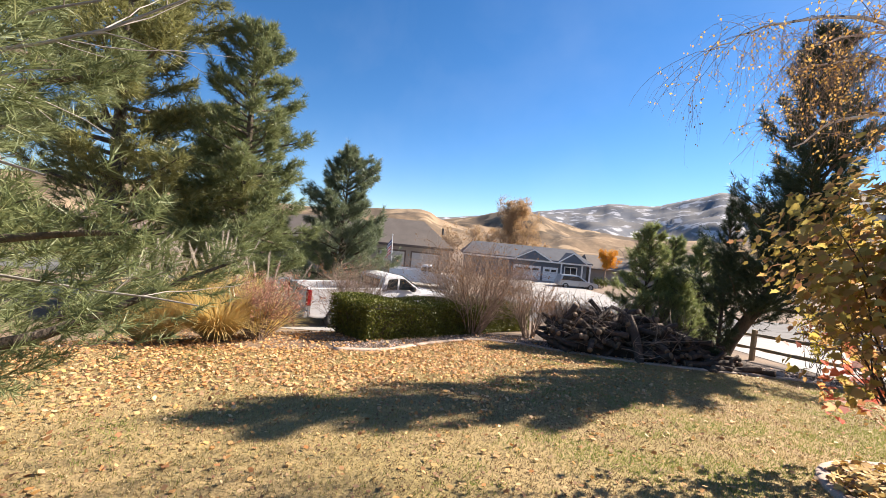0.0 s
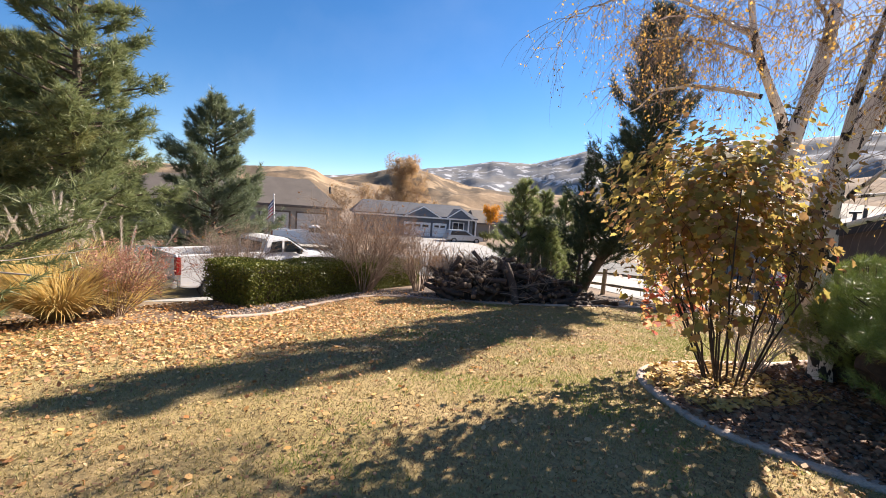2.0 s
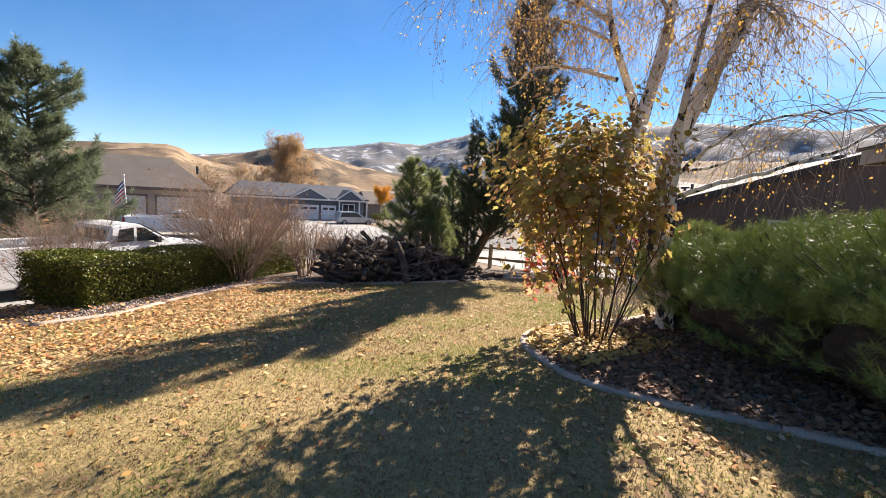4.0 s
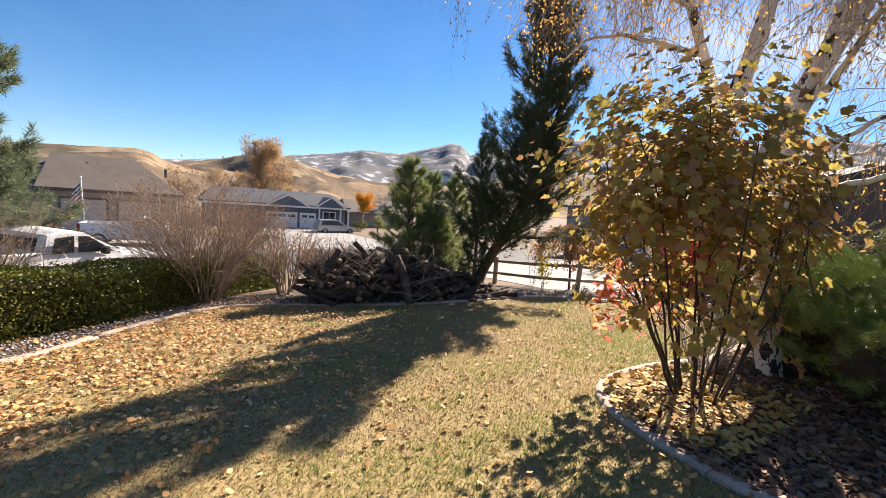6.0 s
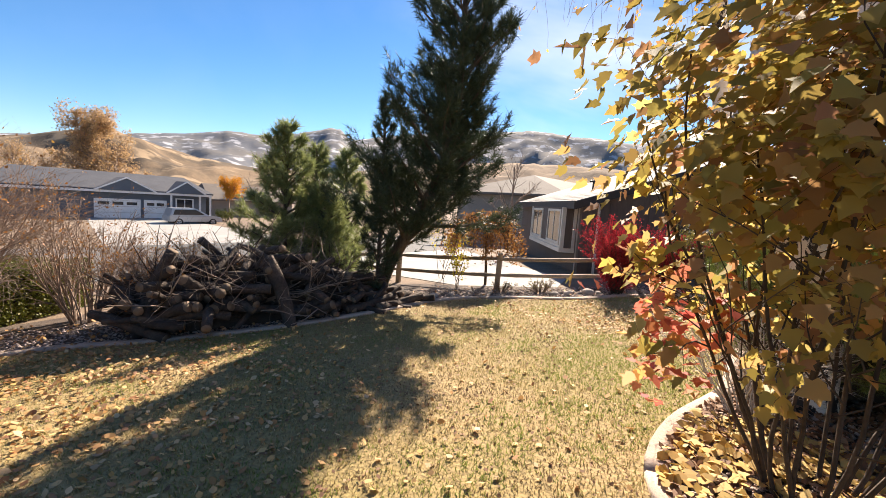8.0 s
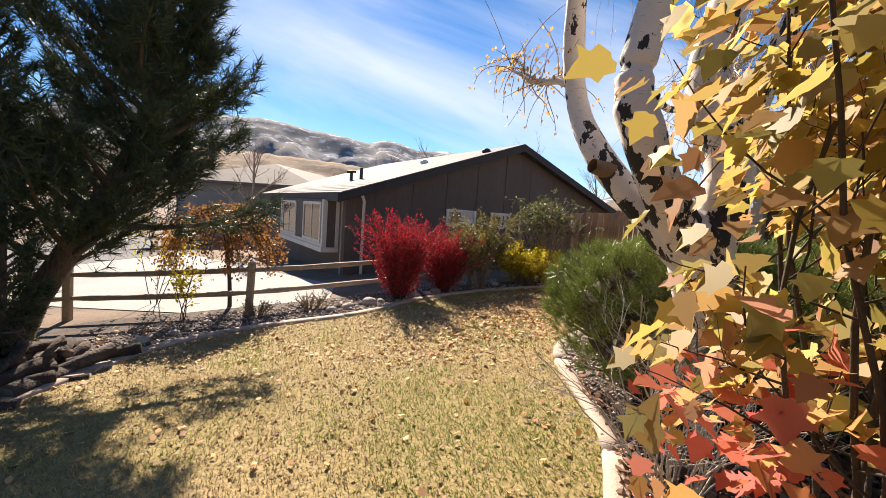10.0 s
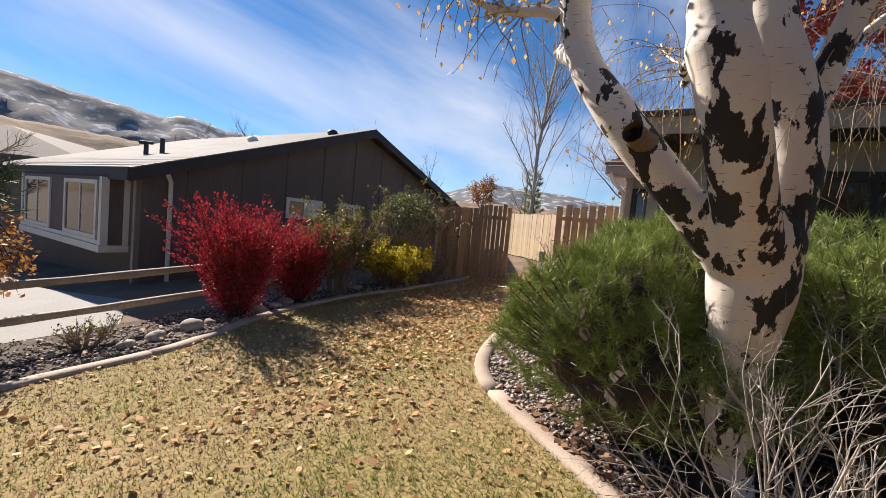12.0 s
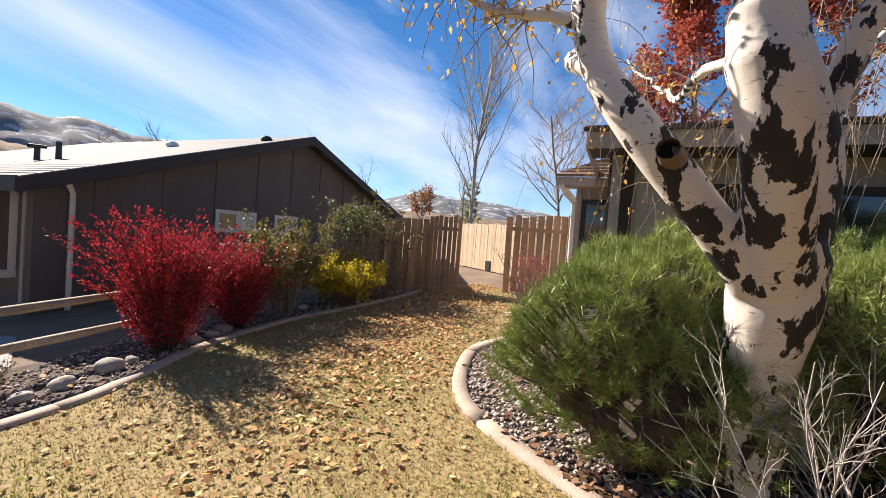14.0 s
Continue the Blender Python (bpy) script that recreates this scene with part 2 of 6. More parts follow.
L_NEEDLE = leaf_mat("pine_needles", [(0.17, 0.20, 0.085), (0.22, 0.25, 0.11), (0.15, 0.19, 0.085), (0.28, 0.29, 0.13)], 0.35, 0.45)
L_NEEDLE_YL = leaf_mat("yellowish_pine_needles", [(0.21, 0.215, 0.08), (0.27, 0.265, 0.10), (0.18, 0.19, 0.07), (0.33, 0.31, 0.13)], 0.38, 0.45)
L_NEEDLE_LT = leaf_mat("bright_pine_needles", [(0.21, 0.27, 0.065), (0.30, 0.36, 0.09), (0.12, 0.17, 0.045), (0.44, 0.48, 0.16)], 0.04, 0.36)
L_NEEDLE_BL = leaf_mat("blue_green_needles", [(0.15, 0.19, 0.11), (0.20, 0.235, 0.14), (0.13, 0.165, 0.09), (0.25, 0.275, 0.16)], 0.3, 0.45)
L_JUNI = leaf_mat("juniper_scales", [(0.23, 0.27, 0.10), (0.30, 0.335, 0.13), (0.17, 0.21, 0.08), (0.37, 0.38, 0.16)], 0.35, 0.5)
L_LEANER = leaf_mat("dark_pine_needles", [(0.045, 0.065, 0.035), (0.065, 0.088, 0.045), (0.05, 0.075, 0.04), (0.085, 0.105, 0.05)], 0.15, 0.5)
L_HEDGE = leaf_mat("clipped_hedge_leaves", [(0.10, 0.115, 0.018), (0.155, 0.165, 0.025), (0.06, 0.08, 0.014), (0.23, 0.21, 0.04)], 0.2, 0.45)
L_STRAW = leaf_mat("straw_blades", [(0.70, 0.53, 0.19), (0.76, 0.61, 0.28), (0.64, 0.46, 0.15), (0.78, 0.66, 0.36)], 0.45, 0.6)
L_PLUME = leaf_mat("silver_plumes", [(0.55, 0.48, 0.40), (0.65, 0.58, 0.50), (0.48, 0.42, 0.36)], 0.4, 0.8)
L_PURPLE = leaf_mat("purple_twig_leaves", [(0.34, 0.15, 0.12), (0.42, 0.21, 0.16), (0.48, 0.27, 0.17), (0.27, 0.11, 0.10)], 0.3)
L_YELLOW = leaf_mat("bright_yellow_leaves", [(0.62, 0.47, 0.02), (0.70, 0.56, 0.03), (0.50, 0.40, 0.02), (0.40, 0.36, 0.03)], 0.4)
L_OLIVE = leaf_mat("olive_shrub_leaves", [(0.14, 0.13, 0.03), (0.20, 0.17, 0.04), (0.10, 0.10, 0.025), (0.28, 0.20, 0.06)], 0.35)
L_VINE = leaf_mat("vine_leaves", [(0.09, 0.11, 0.035), (0.13, 0.15, 0.05), (0.17, 0.16, 0.07), (0.07, 0.085, 0.03)], 0.35)
L_AMBER = leaf_mat("amber_tan_leaves", [(0.46, 0.31, 0.16), (0.52, 0.36, 0.20), (0.40, 0.26, 0.13), (0.56, 0.38, 0.17)], 0.4)
L_ORANGE = leaf_mat("orange_leaves", [(0.60, 0.26, 0.02), (0.68, 0.34, 0.03), (0.52, 0.20, 0.02)], 0.4)
L_RUST = leaf_mat("rusty_leaves", [(0.28, 0.12, 0.04), (0.36, 0.17, 0.05), (0.22, 0.09, 0.035), (0.42, 0.24, 0.06)], 0.4)
L_BIRCH = leaf_mat("golden_birch_leaves", [(0.60, 0.36, 0.08), (0.50, 0.27, 0.07), (0.68, 0.46, 0.12), (0.42, 0.22, 0.08)], 0.55)
L_REDOAK = leaf_mat("russet_tree_leaves", [(0.34, 0.07, 0.05), (0.42, 0.11, 0.07), (0.28, 0.05, 0.04), (0.48, 0.17, 0.09)], 0.4)


# ---------------------------------------------------------------- mesh helpers
def raw_mesh(name, verts, faces, material):
    """A mesh from an array of corners and an array (or list of arrays) of faces with equal numbers of corners."""
    verts = np.asarray(verts, dtype=np.float32)
    groups = faces if isinstance(faces, list) else [faces]
    groups = [np.asarray(f, dtype=np.int32) for f in groups if len(f)]
    me = bpy.data.meshes.new(name)
    me.vertices.add(len(verts))
    me.vertices.foreach_set("co", verts.ravel())
    total = sum(f.size for f in groups)
    count = sum(len(f) for f in groups)
    me.loops.add(total)
    me.polygons.add(count)
    me.loops.foreach_set("vertex_index", np.concatenate([f.ravel() for f in groups]))
    sizes = np.concatenate([np.full(len(f), f.shape[1], dtype=np.int32) for f in groups])
    starts = np.concatenate([[0], np.cumsum(sizes)[:-1]]).astype(np.int32)
    me.polygons.foreach_set("loop_start", starts)
    me.update(calc_edges=True)
    me.validate()
    me.materials.append(material)
    return me


def smooth(me):
    me.polygons.foreach_set("use_smooth", np.ones(len(me.polygons), dtype=bool))
    return me


def under(ob, parent):
    if parent is not None:
        ob.parent = parent
    return ob


def part(name, bm, material, parent=None, label=""):
    me = bpy.data.meshes.new(name)
    bm.to_mesh(me)
    bm.free()
    me.materials.append(material)
    ob = under(new(name, me), parent)
    if label:
        tagged(ob, label)
    return ob


def raw(name, verts, faces, material, parent=None, label="", soft=False):
    me = raw_mesh(name, verts, faces, material)
    if soft:
        smooth(me)
    ob = under(new(name, me), parent)
    if label:
        tagged(ob, label)
    return ob


def thing(name, x, y, z, label, category, group="", rz=0.0):
    ob = new(name)
    ob.matrix_world = pose(x, y, z, 0, 0, rz)
    ob.empty_display_size = 0.1
    return tagged(ob, label, category, group)


def box(bm, x0, y0, z0, x1, y1, z1, bevel=0.0, m=None):
    """A box with optionally bevelled edges, added to bm."""
    r = bmesh.ops.create_cube(bm, size=1.0)
    vs = r["verts"]
    s = Matrix.Translation(((x0 + x1) / 2, (y0 + y1) / 2, (z0 + z1) / 2)) @ Matrix.Diagonal((x1 - x0, y1 - y0, z1 - z0, 1))
    bmesh.ops.transform(bm, matrix=s, verts=vs)
    if bevel:
        es = list({e for v in vs for e in v.link_edges})
        out = bmesh.ops.bevel(bm, geom=es, offset=bevel, segments=1, affect="EDGES", clamp_overlap=True)
        vs = list({v for f in out["faces"] for v in f.verts} | {v for v in vs if v.is_valid})
    if m is not None:
        bmesh.ops.transform(bm, matrix=m, verts=vs)
    return bm


def boxes(*items, bevel=0.0, m=None):
    bm = bmesh.new()
    for it in items:
        box(bm, *it, bevel=bevel, m=m)
    return bm


def prism(points, depth_vec):
    """A closed solid from a flat outline, pushed along depth_vec."""
    bm = bmesh.new()
    vs = [bm.verts.new(p) for p in points]
    f = bm.faces.new(vs)
    r = bmesh.ops.extrude_face_region(bm, geom=[f])
    bmesh.ops.translate(bm, vec=depth_vec, verts=[v for v in r["geom"] if isinstance(v, bmesh.types.BMVert)])
    bmesh.ops.recalc_face_normals(bm, faces=bm.faces[:])
    return bm


def tubes(paths, sides=5):
    """Corners and quads of round, tapered stems: paths of (points, radii)."""
    V, F, base = [], [], 0
    ang = np.linspace(0, 2 * math.pi, sides, endpoint=False)
    ca, sa = np.cos(ang), np.sin(ang)
    for pts, rad in paths:
        p = np.asarray(pts, dtype=float)
        n = len(p)
        t = np.gradient(p, axis=0)
        t /= np.linalg.norm(t, axis=1)[:, None] + 1e-9
        ref = np.array([0.0, 0.0, 1.0]) if abs(t[0, 2]) < 0.9 else np.array([1.0, 0.0, 0.0])
        a = np.cross(t, ref)
        a /= np.linalg.norm(a, axis=1)[:, None] + 1e-9
        b = np.cross(t, a)
        r = np.asarray(rad, dtype=float)[:, None, None]
        ring = p[:, None, :] + r * (ca[None, :, None] * a[:, None, :] + sa[None, :, None] * b[:, None, :])
        V.append(ring.reshape(-1, 3))
        i = np.arange(n - 1)[:, None] * sides
        j = np.arange(sides)[None, :]
        k = (j + 1) % sides
        F.append(np.stack([base + i + j, base + i + k, base + i + sides + k, base + i + sides + j], axis=-1).reshape(-1, 4))
        base += n * sides
    return np.concatenate(V), np.concatenate(F)


def stem(rng, p, d, length, r0, r1, n=6, wander=0.15, droop=0.0):
    """One bending stem: its points and radii."""
    p = np.array(p, dtype=float)
    d = np.array(d, dtype=float)
    d /= np.linalg.norm(d)
    pts = [p.copy()]
    for i in range(n):
        d = d + rng.normal(0, wander, 3) + np.array([0, 0, -droop])
        d /= np.linalg.norm(d)
        p = p + d * length / n
        pts.append(p.copy())
    return np.array(pts), np.linspace(r0, r1, n + 1)


def branch_out(rng, path, levels, kids, ratio=0.55, spread=0.8, wander=0.15, droop=0.0, first=0.25, up=0.15, thin=0.5):
    """All stems that grow from a path, over some levels, and the tips of the last ones."""
    out, tips, todo = [path], [], [(path, 0)]
    while todo:
        (pts, rad), lv = todo.pop()
        if lv >= levels:
            tips.append(pts)
            continue
        length = np.sum(np.linalg.norm(np.diff(pts, axis=0), axis=1))
        for k in range(kids[min(lv, len(kids) - 1)]):
            f = first + (1 - first) * rng.random() ** 0.8
            i = min(int(f * (len(pts) - 1)), len(pts) - 2)
            q = pts[i] + (pts[i + 1] - pts[i]) * (f * (len(pts) - 1) - i)
            axis = pts[i + 1] - pts[i]
            axis = axis / np.linalg.norm(axis)
            side = rng.normal(0, 1, 3)
            side -= axis * side.dot(axis)
            side /= np.linalg.norm(side) + 1e-9
            d = axis * (1 - spread * 0.5) + side * spread + np.array([0, 0, up])
            r = rad[i] * thin
            ch = stem(rng, q, d, length * ratio * (0.6 + 0.6 * rng.random()) * (1.15 - 0.5 * f), r, r * 0.35, 5, wander, droop)
            out.append(ch)
            todo.append((ch, lv + 1))
    return out, tips


SHAPES = {
    "oval": np.array([(-0.5, 0, 0), (-0.1, 0.32, 0.06), (0.5, 0, -0.05), (-0.1, -0.32, 0.06)]),
    "maple": np.array([(-0.42, 0, 0), (-0.46, 0.14, 0.01), (-0.3, 0.40, 0.08), (-0.1, 0.34, 0.02), (0.12, 0.54, 0.11), (0.16, 0.28, 0.02), (0.3, 0.2, 0.0), (0.58, 0.0, -0.14),
                       (0.3, -0.2, 0.0), (0.16, -0.28, 0.02), (0.12, -0.54, 0.11), (-0.1, -0.34, 0.02), (-0.3, -0.40, 0.08), (-0.46, -0.14, 0.01)]),
    "needle": np.array([(0, 0.018, 0), (0, -0.018, 0), (1, 0, 0)]),
    "blade": np.array([(0, 0.03, 0), (0, -0.03, 0), (1, 0, 0)]),
}


def frames_from(d, rng):
    """Random right-handed frames whose first axis is d."""
    d = d / (np.linalg.norm(d, axis=1)[:, None] + 1e-9)
    s = rng.normal(0, 1, d.shape)
    s -= d * np.sum(s * d, axis=1)[:, None]
    s /= np.linalg.norm(s, axis=1)[:, None] + 1e-9
    return d, s, np.cross(d, s)


def leaves(pos, direction, size, rng, shape="oval", normal=None):
    """Corners and faces of many leaves at pos, pointing along direction."""
    d, s, n = frames_from(direction, rng)
    if normal is not None:
        n = normal / np.linalg.norm(normal, axis=1)[:, None]
        d = d - n * np.sum(d * n, axis=1)[:, None]
        d /= np.linalg.norm(d, axis=1)[:, None] + 1e-9
        s = np.cross(n, d)
    k = SHAPES[shape]
    size = np.broadcast_to(np.asarray(size, dtype=float), (len(pos),))[:, None, None]
    v = pos[:, None, :] + size * (k[None, :, 0, None] * d[:, None] + k[None, :, 1, None] * s[:, None] + k[None, :, 2, None] * n[:, None])
    f = np.arange(len(pos) * len(k)).reshape(-1, len(k))
    return v.reshape(-1, 3), f


def tufts(pos, axis, count, length, rng, cone=0.75, thick=1.0):
    """Needle tufts: count needles fanning out round each axis."""
    p = np.repeat(pos, count, axis=0)
    a = np.repeat(axis / (np.linalg.norm(axis, axis=1)[:, None] + 1e-9), count, axis=0)
    d = a + rng.normal(0, cone, p.shape)
    p = p + a * (rng.random((len(p), 1)) - 0.5) * length * 1.2
    ln = length * (0.7 + 0.6 * rng.random(len(p)))
    d, s, n = frames_from(d, rng)
    k = SHAPES["needle"].copy()
    k[:, 1] *= thick
    v = p[:, None, :] + ln[:, None, None] * (k[None, :, 0, None] * d[:, None] + k[None, :, 1, None] * s[:, None])
    return v.reshape(-1, 3), np.arange(len(p) * 3).reshape(-1, 3)


def ball(rng, n, c, r, low=-1.0):
    """Random points in an ellipsoid, thicker towards its skin."""
    u = rng.normal(0, 1, (n, 3))
    u /= np.linalg.norm(u, axis=1)[:, None]
    u[:, 2] = np.where(u[:, 2] < low, -u[:, 2] * 0.5, u[:, 2])
    q = rng.random(n) ** 0.4
    return np.array(c) + u * q[:, None] * np.array(r), u


def catmull(pts, step=0.2):
    p = np.array([pts[0]] + list(pts) + [pts[-1]], dtype=float)
    out = []
    for i in range(1, len(p) - 2):
        n = max(2, int(np.linalg.norm(p[i + 1] - p[i]) / step))
        t = np.linspace(0, 1, n, endpoint=False)[:, None]
        out.append(0.5 * (2 * p[i] + (p[i + 1] - p[i - 1]) * t + (2 * p[i - 1] - 5 * p[i] + 4 * p[i + 1] - p[i + 2]) * t ** 2
                          + (3 * p[i] - p[i - 1] - 3 * p[i + 1] + p[i + 2]) * t ** 3))
    out.append(p[-2:-1])
    return np.concatenate(out)


def inside(poly, x, y):
    """Which of the points lie in a closed outline."""
    px, py = poly[:, 0], poly[:, 1]
    qx, qy = np.roll(px, -1), np.roll(py, -1)
    hit = np.zeros(len(x), dtype=bool)
    for a, b, c, d in zip(px, py, qx, qy):
        if b != d:
            hit ^= ((b > y) != (d > y)) & (x < (c - a) * (y - b) / (d - b) + a)
    return hit


# ---------------------------------------------------------------- the ground
def gz(x, y):
    """Height of the ground: the yard falls towards the street; the driveway lies lower than the lawn."""
    yy = np.clip(y, -8, 27.5)
    xx = np.clip(x, -15, 25)
    s = np.clip(((x + 2.0) * -0.73 + (y - 9.0) * 0.68 - 0.9) / 1.1, 0, 1)
    fade = np.clip((26 - y) / 10, 0, 1) * np.clip((x + 10) / 3, 0, 1)
    cut = 0.36 * s * s * (3 - 2 * s) * fade * (y > 5)
    return 0.034 + 0.0046 * xx - 0.078 * yy - cut


def steps(lo, hi, fine, far):
    mid = np.arange(lo, hi + 0.01, fine)
    g = []
    s, q = fine, hi
    while q < far:
        s *= 1.35
        q += s
        g.append(q)
    s, q, h = fine, lo, []
    while q > -far:
        s *= 1.35
        q -= s
        h.append(q)
    return np.array(h[::-1] + list(mid) + g)


gx, gy = steps(-20, 30, 0.5, 4600), steps(-12, 32, 0.5, 4600)
GX, GY = np.meshgrid(gx, gy)
gv = np.stack([GX, GY, gz(GX, GY)], -1).reshape(-1, 3)
ny, nx = GX.shape
gi = (np.arange(ny - 1)[:, None] * nx + np.arange(nx - 1)[None, :]).reshape(-1)
ground = raw("ground", gv, np.stack([gi, gi + 1, gi + nx + 1, gi + nx], -1), M_SOIL, soft=True)
tagged(ground, "brown dry soil and litter sloping to the street", "ground", kind="structure")

CURB_L = catmull([(-1.9, 7.75), (-1.02, 8.12), (-0.45, 8.93), (0.05, 9.6), (0.8, 10.4), (1.4, 10.67), (2.2, 10.5), (3.1, 10.0), (4.5, 9.5), (5.8, 9.3),
                  (7.0, 9.25), (8.0, 9.1), (8.85, 8.43), (9.6, 7.41), (10.1, 7.0), (11.1, 6.37), (12.0, 5.3), (12.6, 4.0), (13.2, 2.9), (13.75, 2.2)])
CURB_R = catmull([(4.75, -0.3), (4.28, 0.87), (3.88, 1.66), (3.61, 2.24), (3.48, 2.73), (3.6, 3.35), (3.85, 3.95), (4.35, 4.33), (5.2, 4.4),
                  (6.2, 4.2), (7.1, 4.24), (7.8, 4.27), (8.4, 4.15), (9.05, 3.75), (9.5, 3.3), (9.65, 2.7)])
LAWN = np.concatenate([[(-14, -7), (-14, 1.0), (-7, 5.0), (-4.6, 6.7)], CURB_L, [(14.3, 1.5), (14.2, 0.4), (12.9, 0.3), (11.0, 1.5)], CURB_R[::-1], [(5.6, -2.5), (5.6, -7)]])


def sheet(name, outline, lift, material, label, category):
    """A flat cover draped on the ground inside an outline."""
    bm = bmesh.new()
    vs = [bm.verts.new((x, y, 0)) for x, y in outline]
    es = [bm.edges.new((vs[i], vs[(i + 1) % len(vs)])) for i in range(len(vs))]
    bmesh.ops.triangle_fill(bm, use_beauty=True, use_dissolve=False, edges=es)
    lo, hi = np.min(outline, axis=0), np.max(outline, axis=0)
    for k in (0, 1):
        for c in np.arange(max(lo[k], -16) + 0.8, min(hi[k], 32), 0.8):
            no = Vector((1, 0, 0)) if k == 0 else Vector((0, 1, 0))
            bmesh.ops.bisect_plane(bm, geom=bm.verts[:] + bm.edges[:] + bm.faces[:], plane_co=no * c, plane_no=no)
    for v in bm.verts:
        v.co.z = gz(v.co.x, v.co.y) + lift
    for f in bm.faces:
        f.normal_update()
        if f.normal.z < 0:
            f.normal_flip()
    return tagged(part(name, bm, material), label, category, kind="structure")


sheet("lawn", LAWN, 0.015, M_LAWN, "dry yellow-green autumn lawn strewn with leaves", "lawn")


def edging(name, line, label, width=0.15, height=0.05):
    """A poured concrete edging: a rounded bar along a line, cut by narrow joints."""
    line = np.asarray(line)
    t = np.gradient(line, axis=0)
    t /= np.linalg.norm(t, axis=1)[:, None]
    nrm = np.stack([-t[:, 1], t[:, 0]], 1)
    prof = [(-0.5, -0.06), (-0.5, 0.6), (-0.42, 0.96), (0, 1.0), (0.42, 0.96), (0.5, 0.6), (0.5, -0.06)]
    root = tagged(new(name), label, "edging", kind="structure")
    every = 8
    for s in range(0, len(line) - 1, every):
        idx = np.arange(s, min(s + every, len(line) - 1) + 1)
        p = line[idx].copy()
        p[0] += (p[1] - p[0]) * 0.03
        p[-1] += (p[-2] - p[-1]) * 0.03
        v = np.array([[(q[0] + m[0] * a * width, q[1] + m[1] * a * width, gz(q[0], q[1]) + b * height) for a, b in prof] for q, m in zip(p, nrm[idx])])
        k = len(prof)
        i = np.arange(len(p) - 1)[:, None] * k
        j = np.arange(k - 1)[None, :]
        f = np.stack([i + j, i + k + j, i + k + j + 1, i + j + 1], -1).reshape(-1, 4)
        ends = np.array([list(range(k)), list(range((len(p) - 1) * k, len(p) * k))[::-1]])
        raw("edging_block", v.reshape(-1, 3), [f, ends], M_CONC, root)
    return root


edging("edging_1", CURB_L, "long wavy tan concrete edging of the lawn")
edging("edging_2", CURB_R, "curved tan concrete edging round the planting bed")

sheet("street", [(-60, 19.5), (60, 19.5), (60, 31), (-60, 31)], 0.012, M_ASPH, "grey asphalt street beyond the hedge", "street")
sheet("driveway", [(-14, 11.9), (-5.6, 11.6), (-3.4, 11.9), (0.6, 14.4), (3.5, 19.4), (-9, 19.4)], 0.012, M_DRIVE, "pale concrete driveway behind the hedge", "driveway")
sheet("driveway", [(9.6, 10.2), (11.0, 8.2), (12.6, 8.7), (21, 19.4), (10.5, 19.4)], 0.014, M_DRIVE, "sunlit pale concrete driveway of the neighbouring house", "driveway")

# ---------------------------------------------------------------- neighbouring house
U = Vector((0.643, -0.766, 0))      # along the gable wall
Wv = Vector((0.766, 0.643, 0))      # along the eave wall
NH = Matrix(((U.x, Wv.x, 0, 13.73), (U.y, Wv.y, 0, 9.16), (0, 0, 1, 0), (0, 0, 0, 1)))


